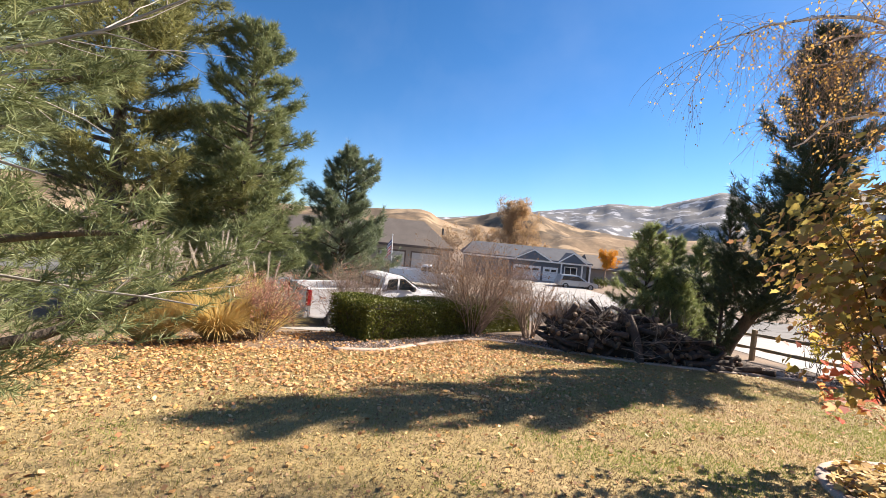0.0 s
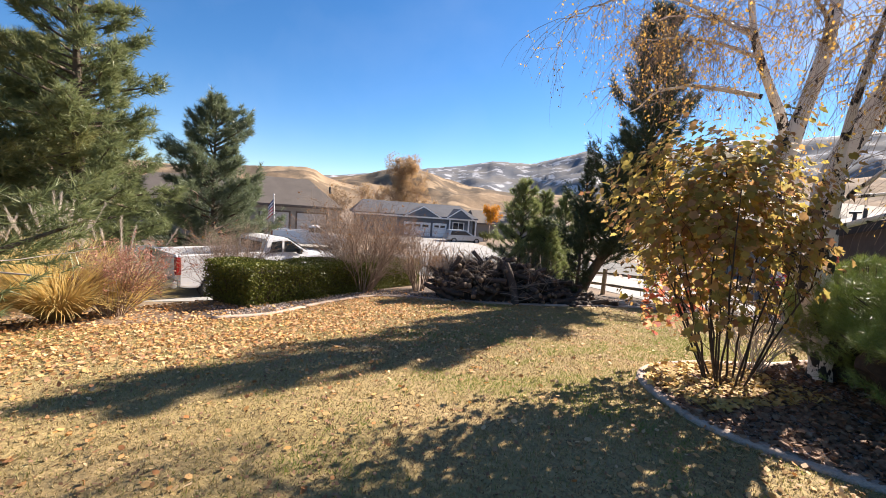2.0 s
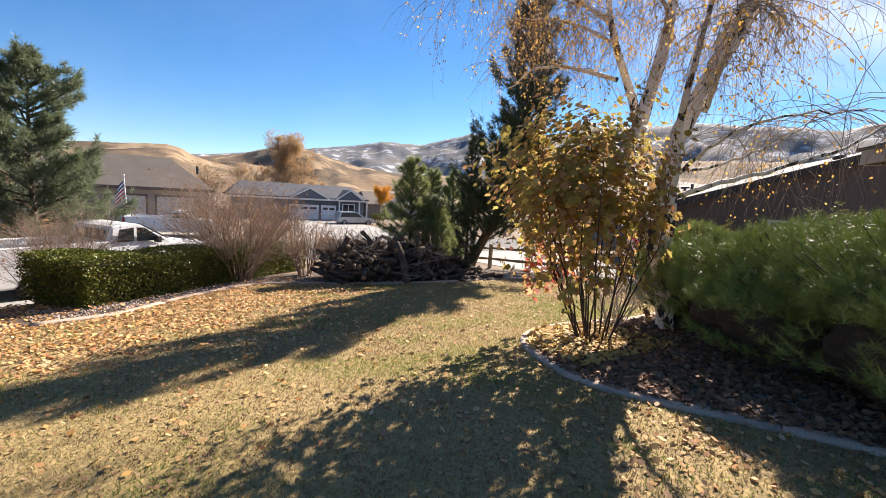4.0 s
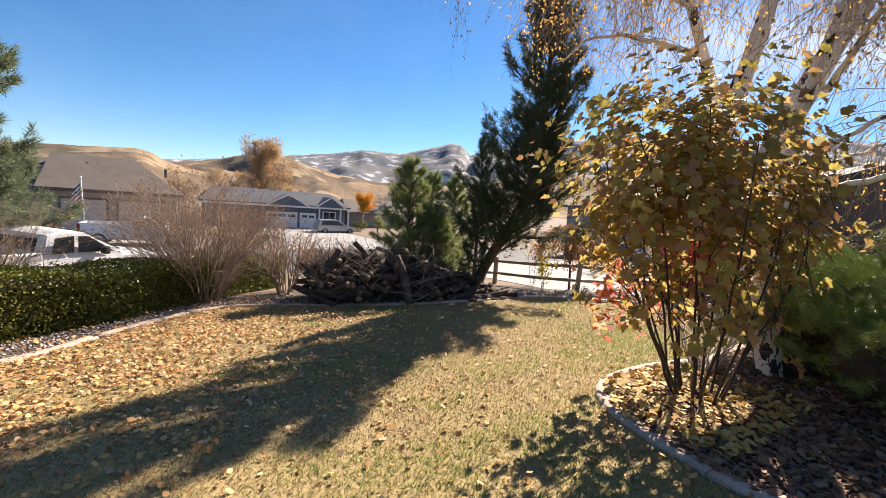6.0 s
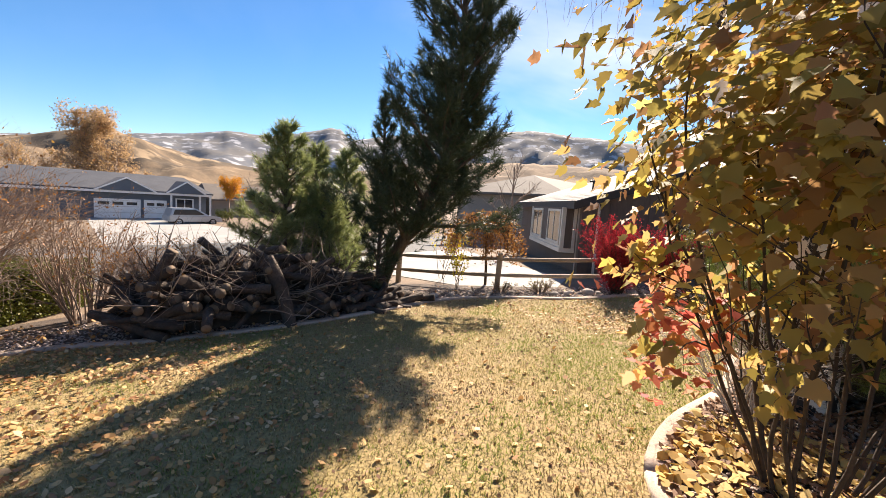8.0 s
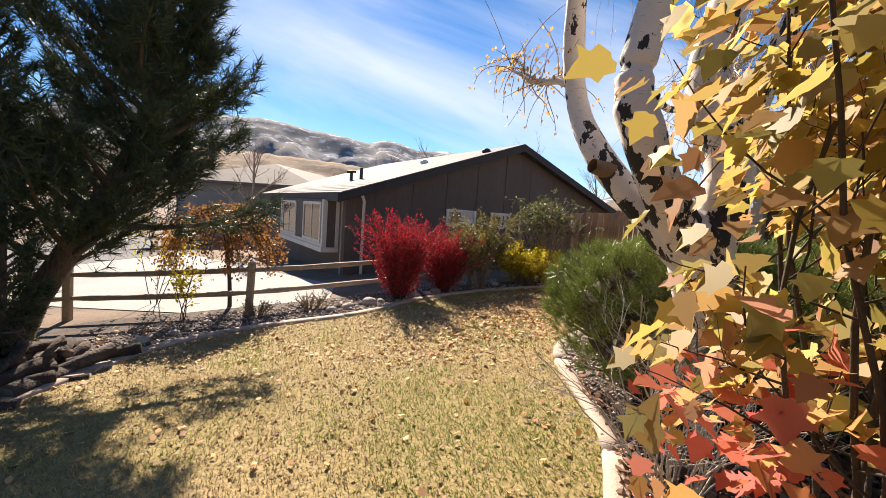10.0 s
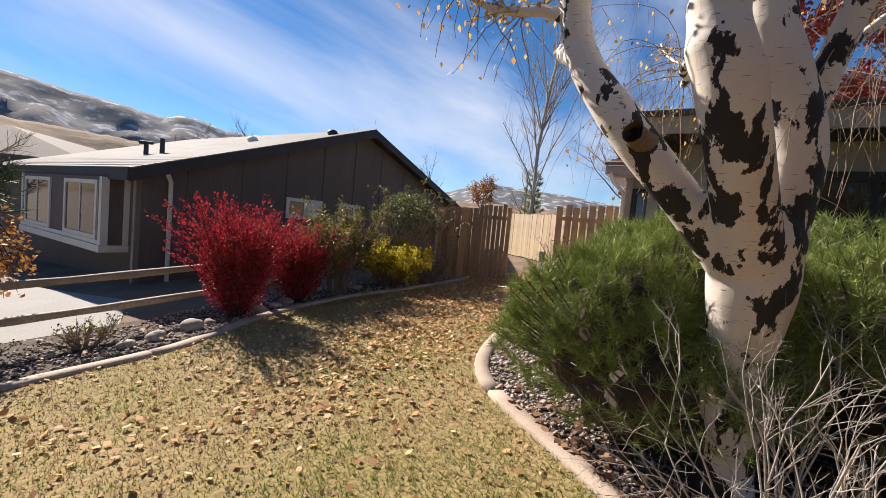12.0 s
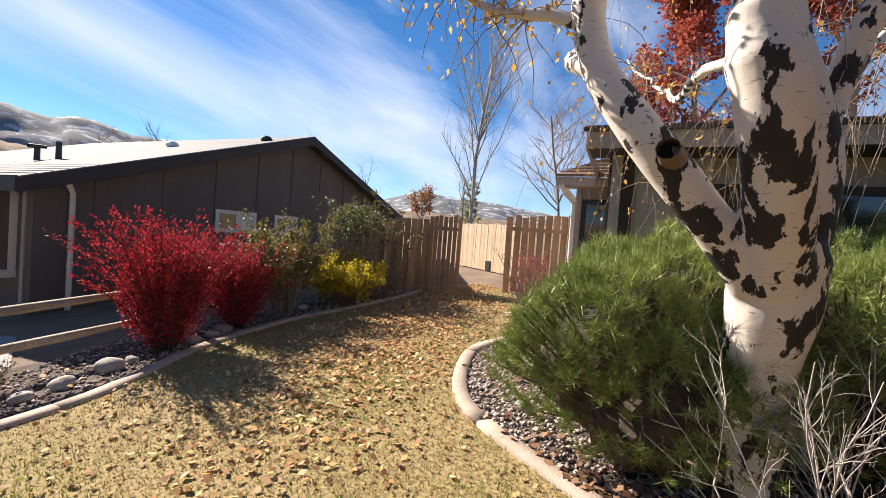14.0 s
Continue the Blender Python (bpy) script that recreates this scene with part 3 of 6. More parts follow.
def neighbour_house():
    h = new("house")
    h.matrix_world = NH
    tagged(h, "low dark brown gabled house with grey shingle roof", "house")
    half, e, r, deep, o = 6.53, 1.64, 3.83, 11.0, 0.35
    sl = (r - e) / half
    w = prism([(o, o, -1.6), (o, o, e + sl * o - 0.12), (half, o, r - 0.12), (2 * half - o, o, e + sl * o - 0.12), (2 * half - o, o, -1.6)], (0, deep, 0))
    part("wall", w, M_SIDING, h, "dark brown vertical panel siding")
    for k in range(10):
        x = 1.2 + k * 1.22
        top = e + sl * (x if x < half else 2 * half - x) - 0.2
        part("batten", boxes((x, o - 0.018, -0.9, x + 0.05, o + 0.01, top)), M_SIDING, h)
    for s in (0, 1):
        xs = (0, half) if s == 0 else (2 * half, half)
        part("roof_slope", prism([(xs[0], 0, e - 0.06), (xs[0], 0, e + 0.02), (xs[1], 0, r + 0.08), (xs[1], 0, r)], (0, deep + 0.4, 0)), M_SHINGLE, h, "sunlit grey shingles")
        part("rake_board", prism([(xs[0], -0.03, e - 0.24), (xs[0], -0.03, e + 0.0), (xs[1], -0.03, r + 0.06), (xs[1], -0.03, r - 0.18)], (0, 0.028, 0)), M_DARKTRIM, h)
    part("fascia", boxes((-0.03, -0.03, e - 0.22, 0.0, deep + 0.4, e + 0.03)), M_DARKTRIM, h)
    # shingle courses as low ledges
    for k in range(1, 30):
        x = half * k / 30
        z = e + sl * x + 0.02
        part("shingle_course", boxes((x, -0.005, z + 0.002, x + 0.012, deep + 0.4, z + 0.014)), M_SHINGLE, h)
    # two small windows in the gable wall
    for x0, x1 in ((3.66, 4.86), (5.5, 6.4)):
        win = under(new("window"), h)
        z0, z1 = 0.92, 1.47
        f = 0.09
        part("frame", boxes((x0, o - 0.05, z0, x1, o + 0.02, z0 + f), (x0, o - 0.05, z1 - f, x1, o + 0.02, z1), (x0, o - 0.05, z0 + f, x0 + f, o + 0.02, z1 - f),
                            (x1 - f, o - 0.05, z0 + f, x1, o + 0.02, z1 - f), ((x0 + x1) / 2 - 0.02, o - 0.03, z0 + f, (x0 + x1) / 2 + 0.02, o + 0.02, z1 - f)), M_CREAM, win)
        part("pane", boxes((x0 + f, o - 0.015, z0 + f, (x0 + x1) / 2, o - 0.008, z1 - f)), M_PANE, win)
        part("blind", boxes(((x0 + x1) / 2, o - 0.015, z0 + f, x1 - f, o - 0.008, z1 - f)), M_CREAM, win)
    # bay window on the eave wall
    bay = under(new("bay_window"), h)
    y0, y1, z0, z1 = 0.85, 6.0, 0.12, 1.46
    part("bay_box", boxes((o - 0.45, y0, z0, o, y1, z1)), M_SIDING, bay, "dark brown bay box")
    for a0, b0, a1, b1 in ((o - 0.475, y0 - 0.025, o - 0.35, y0 + 0.1), (o - 0.1, y0 - 0.025, o - 0.002, y0 - 0.002), (o - 0.475, y1 - 0.1, o - 0.35, y1 + 0.025)):
        part("corner_trim", boxes((a0, b0, z0, a1, b1, z1)), M_CREAM, bay)
    part("apron", boxes((o - 0.47, y0 + 0.1, z0 + 0.002, o - 0.452, y1 - 0.1, z0 + 0.09)), M_CREAM, bay)
    part("sill", boxes((o - 0.5, y0 - 0.04, z0 - 0.14, o, y1 + 0.04, z0 - 0.002)), M_CREAM, bay)
    for a, b in ((y0 + 0.3, y0 + 1.95), (y0 + 3.05, y0 + 4.8)):
        part("pane", boxes((o - 0.456, a, z0 + 0.18, o - 0.452, b, z1 - 0.15)), M_PANE, bay)
        part("frame", boxes((o - 0.48, a - 0.09, z0 + 0.1, o - 0.45, a, z1 - 0.07), (o - 0.48, b, z0 + 0.1, o - 0.45, b + 0.09, z1 - 0.07),
                            (o - 0.48, a, z1 - 0.15, o - 0.45, b, z1 - 0.07), (o - 0.48, a, z0 + 0.1, o - 0.45, b, z0 + 0.18), (o - 0.47, (a + b) / 2 - 0.02, z0 + 0.18, o - 0.45, (a + b) / 2 + 0.02, z1 - 0.15)), M_CREAM, bay)
    part("corner_board", boxes((o - 0.02, 0.55, -1.0, o + 0.0, 0.65, e - 0.02)), M_TRIM, h)
    v, f = tubes([([(o + 0.5, o - 0.06, z) for z in (-0.9, 0.0, e - 0.15)] + [(o + 0.35, o - 0.2, e + 0.05)], [0.045] * 4)], 8)
    raw("downspout", v, f, M_CREAM, h)
    # roof vents
    for x, y, t in ((1.9, 3.2, 0), (1.75, 3.75, 1), (4.3, 3.0, 2), (5.4, 0.7, 3)):
        z = e + sl * x
        if t < 2:
            v, f = tubes([([(x, y, z - 0.05), (x, y, z + 0.25 + 0.12 * (t == 0)), (x, y, z + 0.3 + 0.12 * (t == 0))], [0.06, 0.055, 0.055])], 10)
            raw("vent_pipe", v, f, M_STEEL, h)
            if t:
                raw("vent_cap", *tubes([([(x - 0.16, y, z + 0.33), (x + 0.16, y, z + 0.36)], [0.05, 0.04])], 8), M_STEEL, h)
        else:
            bm = bmesh.new()
            bmesh.ops.create_uvsphere(bm, u_segments=12, v_segments=8, radius=0.16)
            bmesh.ops.transform(bm, matrix=Matrix.Translation((x, y, z + 0.1)) @ Matrix.Diagonal((1, 1, 0.7, 1)), verts=bm.verts[:])
            part("vent_cap", bm, M_WHITE if t == 2 else M_STEEL, h)
    return h


neighbour_house()


# ---------------------------------------------------------------- the house beside the bed
HA = Vector((-0.77, -0.64, 0)).normalized()
# local x runs along the eave away from the corner, local y into the house


def own_house():
    h = new("house")
    m = Matrix(((HA.x, 0.64, 0, 8.76), (HA.y, -0.77, 0, 2.43), (0, 0, 1, 0), (0, 0, 0, 1)))
    h.matrix_world = m
    tagged(h, "low grey-beige house with dark eaves and brown shingles", "house")
    e, o = 2.42, 0.6
    ew, q0 = e - 0.2, 2.52
    part("wall", boxes((0.25, o, -0.4, 11, 6.0, e + 0.1)), M_STUCCO, h)
    part("soffit", boxes((0.02, 0.02, e, 11, o, e + 0.02)), M_DARKTRIM, h)
    part("fascia", boxes((0.0, -0.02, e, 11, 0.02, e + 0.19)), M_TRIM, h, "taupe fascia board")
    part("end_fascia", boxes((-0.02, 0.0, e, 0.0, 6.5, e + 0.19)), M_TRIM, h)
    part("roof_slope", prism([(-0.06, -0.06, e + 0.19), (-0.06, -0.06, e + 0.24), (-0.06, 4.0, e + 1.25), (-0.06, 4.0, e + 1.19)], (11.2, 0, 0)), M_SHINGLE_DK, h, "dark weathered shingles")
    for k in range(1, 18):
        y = 4.0 * k / 18
        part("shingle_course", boxes((-0.06, y - 0.06, e + 0.245 + 0.249 * y, 11, y - 0.045, e + 0.262 + 0.249 * y)), M_SHINGLE_DK, h)
    part("corner_post", boxes((0.28, 0.42, -0.3, 0.4, 0.54, e)), M_TRIM, h)
    part("corner_board", boxes((0.24, o - 0.03, -0.3, 0.55, o, e)), M_DARKTRIM, h, "dark painted corner board")
    part("panel", boxes((0.6, o - 0.025, -0.3, 1.25, o, e - 0.02)), M_STUCCO, h)
    win = under(new("window"), h)
    part("pane", boxes((1.35, o - 0.05, 0.75, 7.5, o - 0.04, 2.0)), M_PANE, win)
    part("frame", boxes((1.27, o - 0.07, 0.65, 1.35, o - 0.001, 2.1), (1.35, o - 0.07, 2.0, 7.5, o - 0.001, 2.1), (1.35, o - 0.07, 0.65, 7.5, o - 0.001, 0.75),
                        (2.3, o - 0.06, 0.75, 2.36, o - 0.051, 2.0), (4.4, o - 0.06, 0.75, 4.46, o - 0.051, 2.0)), M_DARKTRIM, win)
    # wing set back beyond the corner
    part("end_wall", boxes((0.25, 0.62, -0.4, 0.3, q0 + 0.5, e + 0.1)), M_STUCCO, h)
    part("wing_wall", boxes((-0.35, q0 + 0.37, -0.4, 5.0, q0 + 5.6, ew + 0.16)), M_STUCCO, h)
    part("wing_fascia", boxes((-0.68, q0, ew + 0.1, 0.24, q0 + 0.03, ew + 0.26), (-0.7, q0, ew + 0.1, -0.68, q0 + 5, ew + 0.26)), M_TRIM, h)
    part("wing_soffit", boxes((-0.68, q0 + 0.03, ew + 0.09, 0.24, q0 + 0.37, ew + 0.12)), M_TRIM, h)
    part("wing_roof", prism([(-0.72, q0 - 0.05, ew + 0.26), (0.6, q0 - 0.05, ew + 0.26), (0.6, q0 + 2.0, ew + 1.0), (0.1, q0 + 2.0, ew + 1.0)], (0, 0, 0.05)), M_SHINGLE_BR, h, "sunlit brown shingles")
    for k in range(1, 13):
        q = k / 13
        part("wing_shingle_course", boxes((-0.72 + 0.82 * q + 0.01, q0 - 0.05 + 2.05 * q, ew + 0.312 + 0.74 * q, 0.6, q0 - 0.035 + 2.05 * q, ew + 0.33 + 0.74 * q)), M_SHINGLE_BR, h)
    ww = under(new("window"), h)
    yw = q0 + 0.37
    part("frame", boxes((-0.26, yw - 0.05, 1.0, -0.18, yw, 2.12), (-0.18, yw - 0.05, 2.04, 0.9, yw, 2.12), (-0.18, yw - 0.05, 1.0, 0.9, yw, 1.08)), M_DARKTRIM, ww)
    part("pane", boxes((-0.18, yw - 0.015, 1.08, 0.9, yw - 0.005, 2.04)), M_PANE, ww)
    part("trim", boxes((-0.38, yw - 0.03, -0.3, -0.27, yw + 0.002, ew + 0.09)), M_TRIM, h)
    v, f = tubes([([(-0.62, q0 - 0.02, ew + 0.12), (-0.56, q0 + 0.07, ew - 0.02), (-0.4, q0 + 0.28, ew - 0.2), (-0.4, q0 + 0.3, 0.8), (-0.4, q0 + 0.3, -0.2)], [0.04] * 5)], 8)
    raw("downspout", v, f, M_WHITE, h)
    return h


own_house()


# ---------------------------------------------------------------- plants
def pine(name, x, y, h, r, seed, material, label, branches=90, tuft=16, needle=0.16, low=0.1, spine=None, dense=9.0, cone=0.7,
         taper=0.75, trunk_r=0.14, up=0.25, category="tree", thick=1.3, dead=0, ragged=0.6):
    """A conifer: a trunk, whorled boughs and needle tufts along them."""
    rng = np.random.default_rng(seed)
    t = thing(name, x, y, gz(x, y), label, category)
    if spine is None:
        spine = [(0, 0, -0.15), (rng.normal(0, .06), rng.normal(0, .06), h * .5), (0, 0, h)]
    sp = catmull(spine, h / 14)
    n = len(sp)
    limbs = [(sp, np.linspace(trunk_r, 0.02, n))]
    P, A = [], []
    for k in range(branches):
        f = low + (1 - low) * ((k + rng.random()) / branches)
        i = min(int(f * (n - 1)), n - 2)
        p = sp[i] + (sp[i + 1] - sp[i]) * (f * (n - 1) - i)
        a = k * 2.4 + rng.normal(0, 0.35)
        prof = min(1.0, (f - low * 0.3) * 6) * (1 - f) ** taper + 0.06
        ln = r * prof * (0.95 - ragged / 2 + ragged * rng.random())
        d = np.array([math.cos(a), math.sin(a), up * (0.4 + f) + rng.normal(0, .1)])
        b = stem(rng, p, d, ln, 0.012 + 0.02 * ln, 0.006, 6, 0.09, -0.04)
        limbs.append(b)
        m = max(3, int(ln * dense * 2.2))
        q = 0.22 + 0.78 * rng.random(m) ** 0.7
        bi = np.minimum((q * 6).astype(int), 5)
        pp = b[0][bi] + (b[0][bi + 1] - b[0][bi]) * (q * 6 - bi)[:, None]
        side = np.cross(d, (0, 0, 1))
        side /= np.linalg.norm(side) + 1e-9
        off = (rng.random(m) - 0.5) * 2 * ln * 0.34 * (1.15 - q)
        pp = pp + side[None] * off[:, None] + np.array([0, 0, 1])[None] * (rng.normal(0, 0.05 * ln + 0.02, m) - 0.02)[:, None]
        ax = np.broadcast_to(d / np.linalg.norm(d), pp.shape) * 0.9 + side[None] * np.sign(off)[:, None] * 0.5 + np.array([0, 0, 0.45]) + rng.normal(0, .25, pp.shape)
        P.append(pp)
        A.append(ax)
    raw("trunk", *tubes(limbs, 6), M_BARK, t, soft=True)
    raw("crown", *tufts(np.concatenate(P), np.concatenate(A), tuft, needle, rng, cone, thick), material, t)
    for k in range(dead):
        p = sp[int(n * (0.3 + 0.25 * rng.random()))]
        b = stem(rng, p, (0.75 + 0.3 * rng.random(), rng.normal(0.05, 0.22), rng.normal(0.3, 0.3)), 1.5 + 0.6 * rng.random(), 0.012, 0.004, 8, 0.09)
        o, _ = branch_out(rng, b, 1, [5], 0.4, 0.7, 0.12)
        raw("dead_branch", *tubes(o, 5), M_TWIG_PALE, t, "bare pale dead branch")
    return t


pine("pine_tree", -6.35, 12.7, 9.0, 2.55, 3, L_NEEDLE, "tall dark green pine with dense layered boughs", 120, 24, 0.2, 0.06, dense=12, taper=0.6, trunk_r=0.2, thick=2.4)
pine("pine_tree", -9.4, 11.6, 12.5, 3.6, 4, L_NEEDLE_YL, "very tall yellowish green pine behind the grasses", 110, 24, 0.24, 0.1, dense=12, taper=0.5, trunk_r=0.24, thick=2.4)
pine("pine_tree", -4.1, 16.6, 6.35, 2.25, 5, L_NEEDLE_BL, "young grey-green pine with an open pyramidal crown", 105, 24, 0.17, 0.06, dense=15, taper=0.5, trunk_r=0.1, up=0.42, thick=2.4, ragged=0.75)
pine("pine_tree", -9.5, 17.5, 7.5, 2.8, 6, L_NEEDLE, "dark pine behind the driveway", 100, 20, 0.24, 0.08, dense=10, taper=0.55, thick=2.6)
# the pine that stands close beside the path's start
pine("pine_tree", -2.75, 1.55, 4.6, 1.72, 7, L_NEEDLE, "pine with long-needled boughs and bare lower twigs beside the lawn", 70, 34, 0.085, 0.16, dense=34, taper=0.4, trunk_r=0.12, thick=1.5, dead=9)
# the leaning pine by the rail fence
pine("pine_tree", 7.15, 10.5, 7.6, 1.75, 8, L_LEANER, "dark leaning pine with a ragged crown beside the woodpile", 150, 22, 0.15, 0.2,
     spine=[(0, 0, -0.2), (0.2, -0.2, 0.7), (0.55, -0.8, 2.0), (0.85, -1.15, 3.2), (0.95, -1.2, 4.4), (1.0, -1.15, 6.0), (1.05, -1.1, 7.9)], dense=17, taper=0.55, trunk_r=0.17, up=0.75, thick=2.2, ragged=0.95)
pine("pine_sapling", 6.8, 10.0, 4.0, 0.55, 18, L_LEANER, "slender dark pine leader beside the leaning pine", 70, 18, 0.11, 0.1, dense=22, taper=0.6, trunk_r=0.05, up=0.8, thick=2.4)


for jx, jy, jh, jr, js, jl in ((5.95, 12.0, 3.55, 1.25, 21, "upright light green young pine behind the woodpile"), (7.0, 12.6, 3.3, 0.95, 22, "slim light green young pine behind the woodpile"),
                               (7.75, 12.5, 3.3, 0.95, 23, "slim green young pine close to the leaning pine"), (6.6, 11.6, 2.3, 1.0, 24, "low bushy young pine behind the woodpile")):
    pine("young_pine", jx, jy, jh, jr, js, L_JUNI, jl, 70, 20, 0.13, 0.0, dense=16, taper=0.62, trunk_r=0.06, up=0.55, thick=3.0, ragged=0.5)


def mugo(x, y, r, h, seed, label, count=1500, needle=0.088, skirt=0.0):
    """A cushion of dwarf pine: bristling candle-like shoots on rising twigs, each a bottlebrush of needles, over a dark
    shade core.
    """
    rng = np.random.default_rng(seed)
    t = thing("dwarf_pine", x, y, gz(x, y), label, "shrub")
    u = rng.normal(0, 1, (count, 3))
    u /= np.linalg.norm(u, axis=1)[:, None]
    # skirt lifts low shoots, so the dark core shows below as shade
    u[:, 2] = np.where((u[:, 2] < skirt) & (rng.random(count) < 0.65 + skirt), np.abs(u[:, 2]) + 1.2 * skirt, np.maximum(u[:, 2], -0.4))
    lump = 1 + 0.09 * np.sin(u[:, 0] * 5 + u[:, 2] * 4) + 0.08 * np.sin(u[:, 1] * 7 + 1.3) + 0.05 * np.sin(u[:, 0] * 13 + u[:, 1] * 11 + u[:, 2] * 9)
    heads = rng.normal(0, 1, (count // 14, 3))
    heads /= np.linalg.norm(heads, axis=1)[:, None]
    heads[:, 2] = np.where(heads[:, 2] < -0.3, -heads[:, 2], heads[:, 2])
    near = np.max(u @ heads.T, axis=1)
    swell = np.clip((near - 0.955) / 0.045, 0, 1)
    q = (0.82 + 0.16 * swell + 0.08 * rng.random(count)) * lump
    p = u * q[:, None] * np.array([r, r, h * 0.60]) + np.array([0, 0, h * 0.42])
    ax = u * np.array([0.8, 0.8, 0.35]) + np.array([0, 0, 0.75]) + rng.normal(0, 0.2, u.shape)
    pick = rng.choice(count, 300, replace=False)
    paths = [(np.array([(0.1 * a[0], 0.1 * a[1], 0.02), a * 0.45 + np.array([0, 0, 0.08]), a]), [0.022, 0.013, 0.006]) for a in p[pick]]
    raw("branchwork", *tubes(paths, 5), M_BARK, t)
    # solid dark lump that stops light and stands in for shade inside the cushion
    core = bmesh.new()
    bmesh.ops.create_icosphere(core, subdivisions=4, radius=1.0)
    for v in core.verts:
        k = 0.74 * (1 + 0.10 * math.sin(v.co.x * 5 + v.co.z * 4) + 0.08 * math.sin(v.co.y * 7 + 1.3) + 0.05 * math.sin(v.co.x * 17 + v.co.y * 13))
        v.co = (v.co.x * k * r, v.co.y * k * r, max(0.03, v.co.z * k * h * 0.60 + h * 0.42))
    part("shade_core", core, M_TWIG_DK, t)
    raw("foliage", *tufts(p, ax, 58, needle, rng, 0.72, 1.05), L_NEEDLE_LT, t)
    return t


mugo(6.98, 3.5, 0.9, 1.46, 31, "rounded bright green dwarf pine on the gravel bed", 2300)
mugo(6.3, 2.0, 1.4, 1.28, 32, "wide dark green dwarf pine in front of the house window", 3600, skirt=0.2)
mugo(5.45, 0.5, 1.3, 1.52, 33, "low dwarf pine in the shade beside the house", 3000, skirt=0.2)


# ---------------------------------------------------------------- birch
M_BIRCH = bpy.data.materials.new("white_birch_bark")
M_BIRCH.use_nodes = True


def birch_bark():
    n, l = M_BIRCH.node_tree.nodes, M_BIRCH.node_tree.links
    bs = n["Principled BSDF"]
    tc = n.new("ShaderNodeTexCoord")
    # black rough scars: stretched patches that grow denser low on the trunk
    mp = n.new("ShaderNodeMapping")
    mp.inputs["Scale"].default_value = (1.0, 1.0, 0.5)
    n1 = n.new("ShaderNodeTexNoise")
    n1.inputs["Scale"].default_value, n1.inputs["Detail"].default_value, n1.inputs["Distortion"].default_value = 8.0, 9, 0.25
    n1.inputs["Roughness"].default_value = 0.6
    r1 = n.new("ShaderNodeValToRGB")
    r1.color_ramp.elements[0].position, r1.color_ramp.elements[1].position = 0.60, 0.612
    # thin horizontal pores
    mp2 = n.new("ShaderNodeMapping")
    mp2.inputs["Scale"].default_value = (6, 6, 60)
    n2 = n.new("ShaderNodeTexNoise")
    n2.inputs["Scale"].default_value, n2.inputs["Detail"].default_value = 2.2, 2
    r2 = n.new("ShaderNodeValToRGB")
    r2.color_ramp.elements[0].position, r2.color_ramp.elements[1].position = 0.66, 0.72
    n3 = n.new("ShaderNodeTexNoise")
    n3.inputs["Scale"].default_value, n3.inputs["Detail"].default_value = 3.0, 4
    r3 = n.new("ShaderNodeValToRGB")
    r3.color_ramp.elements[0].color, r3.color_ramp.elements[1].color = (0.80, 0.74, 0.67, 1), (0.62, 0.53, 0.45, 1)
    m1, m2 = n.new("ShaderNodeMixRGB"), n.new("ShaderNodeMixRGB")
    m1.inputs["Color2"].default_value = (0.22, 0.17, 0.13, 1)
    m2.inputs["Color2"].default_value = (0.025, 0.02, 0.018, 1)
    l.new(tc.outputs["Object"], mp.inputs["Vector"])
    l.new(mp.outputs["Vector"], n1.inputs["Vector"])
    l.new(tc.outputs["Object"], mp2.inputs["Vector"])
    l.new(mp2.outputs["Vector"], n2.inputs["Vector"])
    l.new(tc.outputs["Object"], n3.inputs["Vector"])
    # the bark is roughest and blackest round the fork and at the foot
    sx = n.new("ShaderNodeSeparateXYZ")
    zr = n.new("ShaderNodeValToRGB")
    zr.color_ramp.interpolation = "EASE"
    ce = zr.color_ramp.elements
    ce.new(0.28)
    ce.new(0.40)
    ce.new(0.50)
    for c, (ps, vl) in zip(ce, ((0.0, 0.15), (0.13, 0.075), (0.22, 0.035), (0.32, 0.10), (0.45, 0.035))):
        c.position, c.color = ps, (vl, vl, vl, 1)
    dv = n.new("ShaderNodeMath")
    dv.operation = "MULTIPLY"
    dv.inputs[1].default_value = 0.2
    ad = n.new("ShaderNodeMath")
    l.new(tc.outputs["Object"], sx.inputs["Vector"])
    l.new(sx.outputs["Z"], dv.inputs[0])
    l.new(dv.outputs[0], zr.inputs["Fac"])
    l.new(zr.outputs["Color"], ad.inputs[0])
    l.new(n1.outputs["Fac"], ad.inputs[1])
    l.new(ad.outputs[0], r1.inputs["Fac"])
    l.new(n2.outputs["Fac"], r2.inputs["Fac"])
    l.new(n3.outputs["Fac"], r3.inputs["Fac"])
    l.new(r3.outputs["Color"], m1.inputs["Color1"])
    l.new(r2.outputs["Color"], m1.inputs["Fac"])
    l.new(m1.outputs["Color"], m2.inputs["Color1"])
    l.new(r1.outputs["Color"], m2.inputs["Fac"])
    l.new(m2.outputs["Color"], bs.inputs["Base Color"])
    bs.inputs["Roughness"].default_value = 0.75
    bp = n.new("ShaderNodeBump")
    bp.inputs["Strength"].default_value, bp.inputs["Distance"].default_value = 0.3, 0.012
    l.new(n1.outputs["Fac"], bp.inputs["Height"])
    l.new(bp.outputs["Normal"], bs.inputs["Normal"])


birch_bark()


def limb(pts, r0, r1, step=0.12, wob=0.02, rng=None):
    p = catmull(pts, step)
    if rng is not None:
        p = p + rng.normal(0, wob, p.shape) * np.linspace(0.2, 1, len(p))[:, None]
    r = np.linspace(r0, r1, len(p))
    return p, r


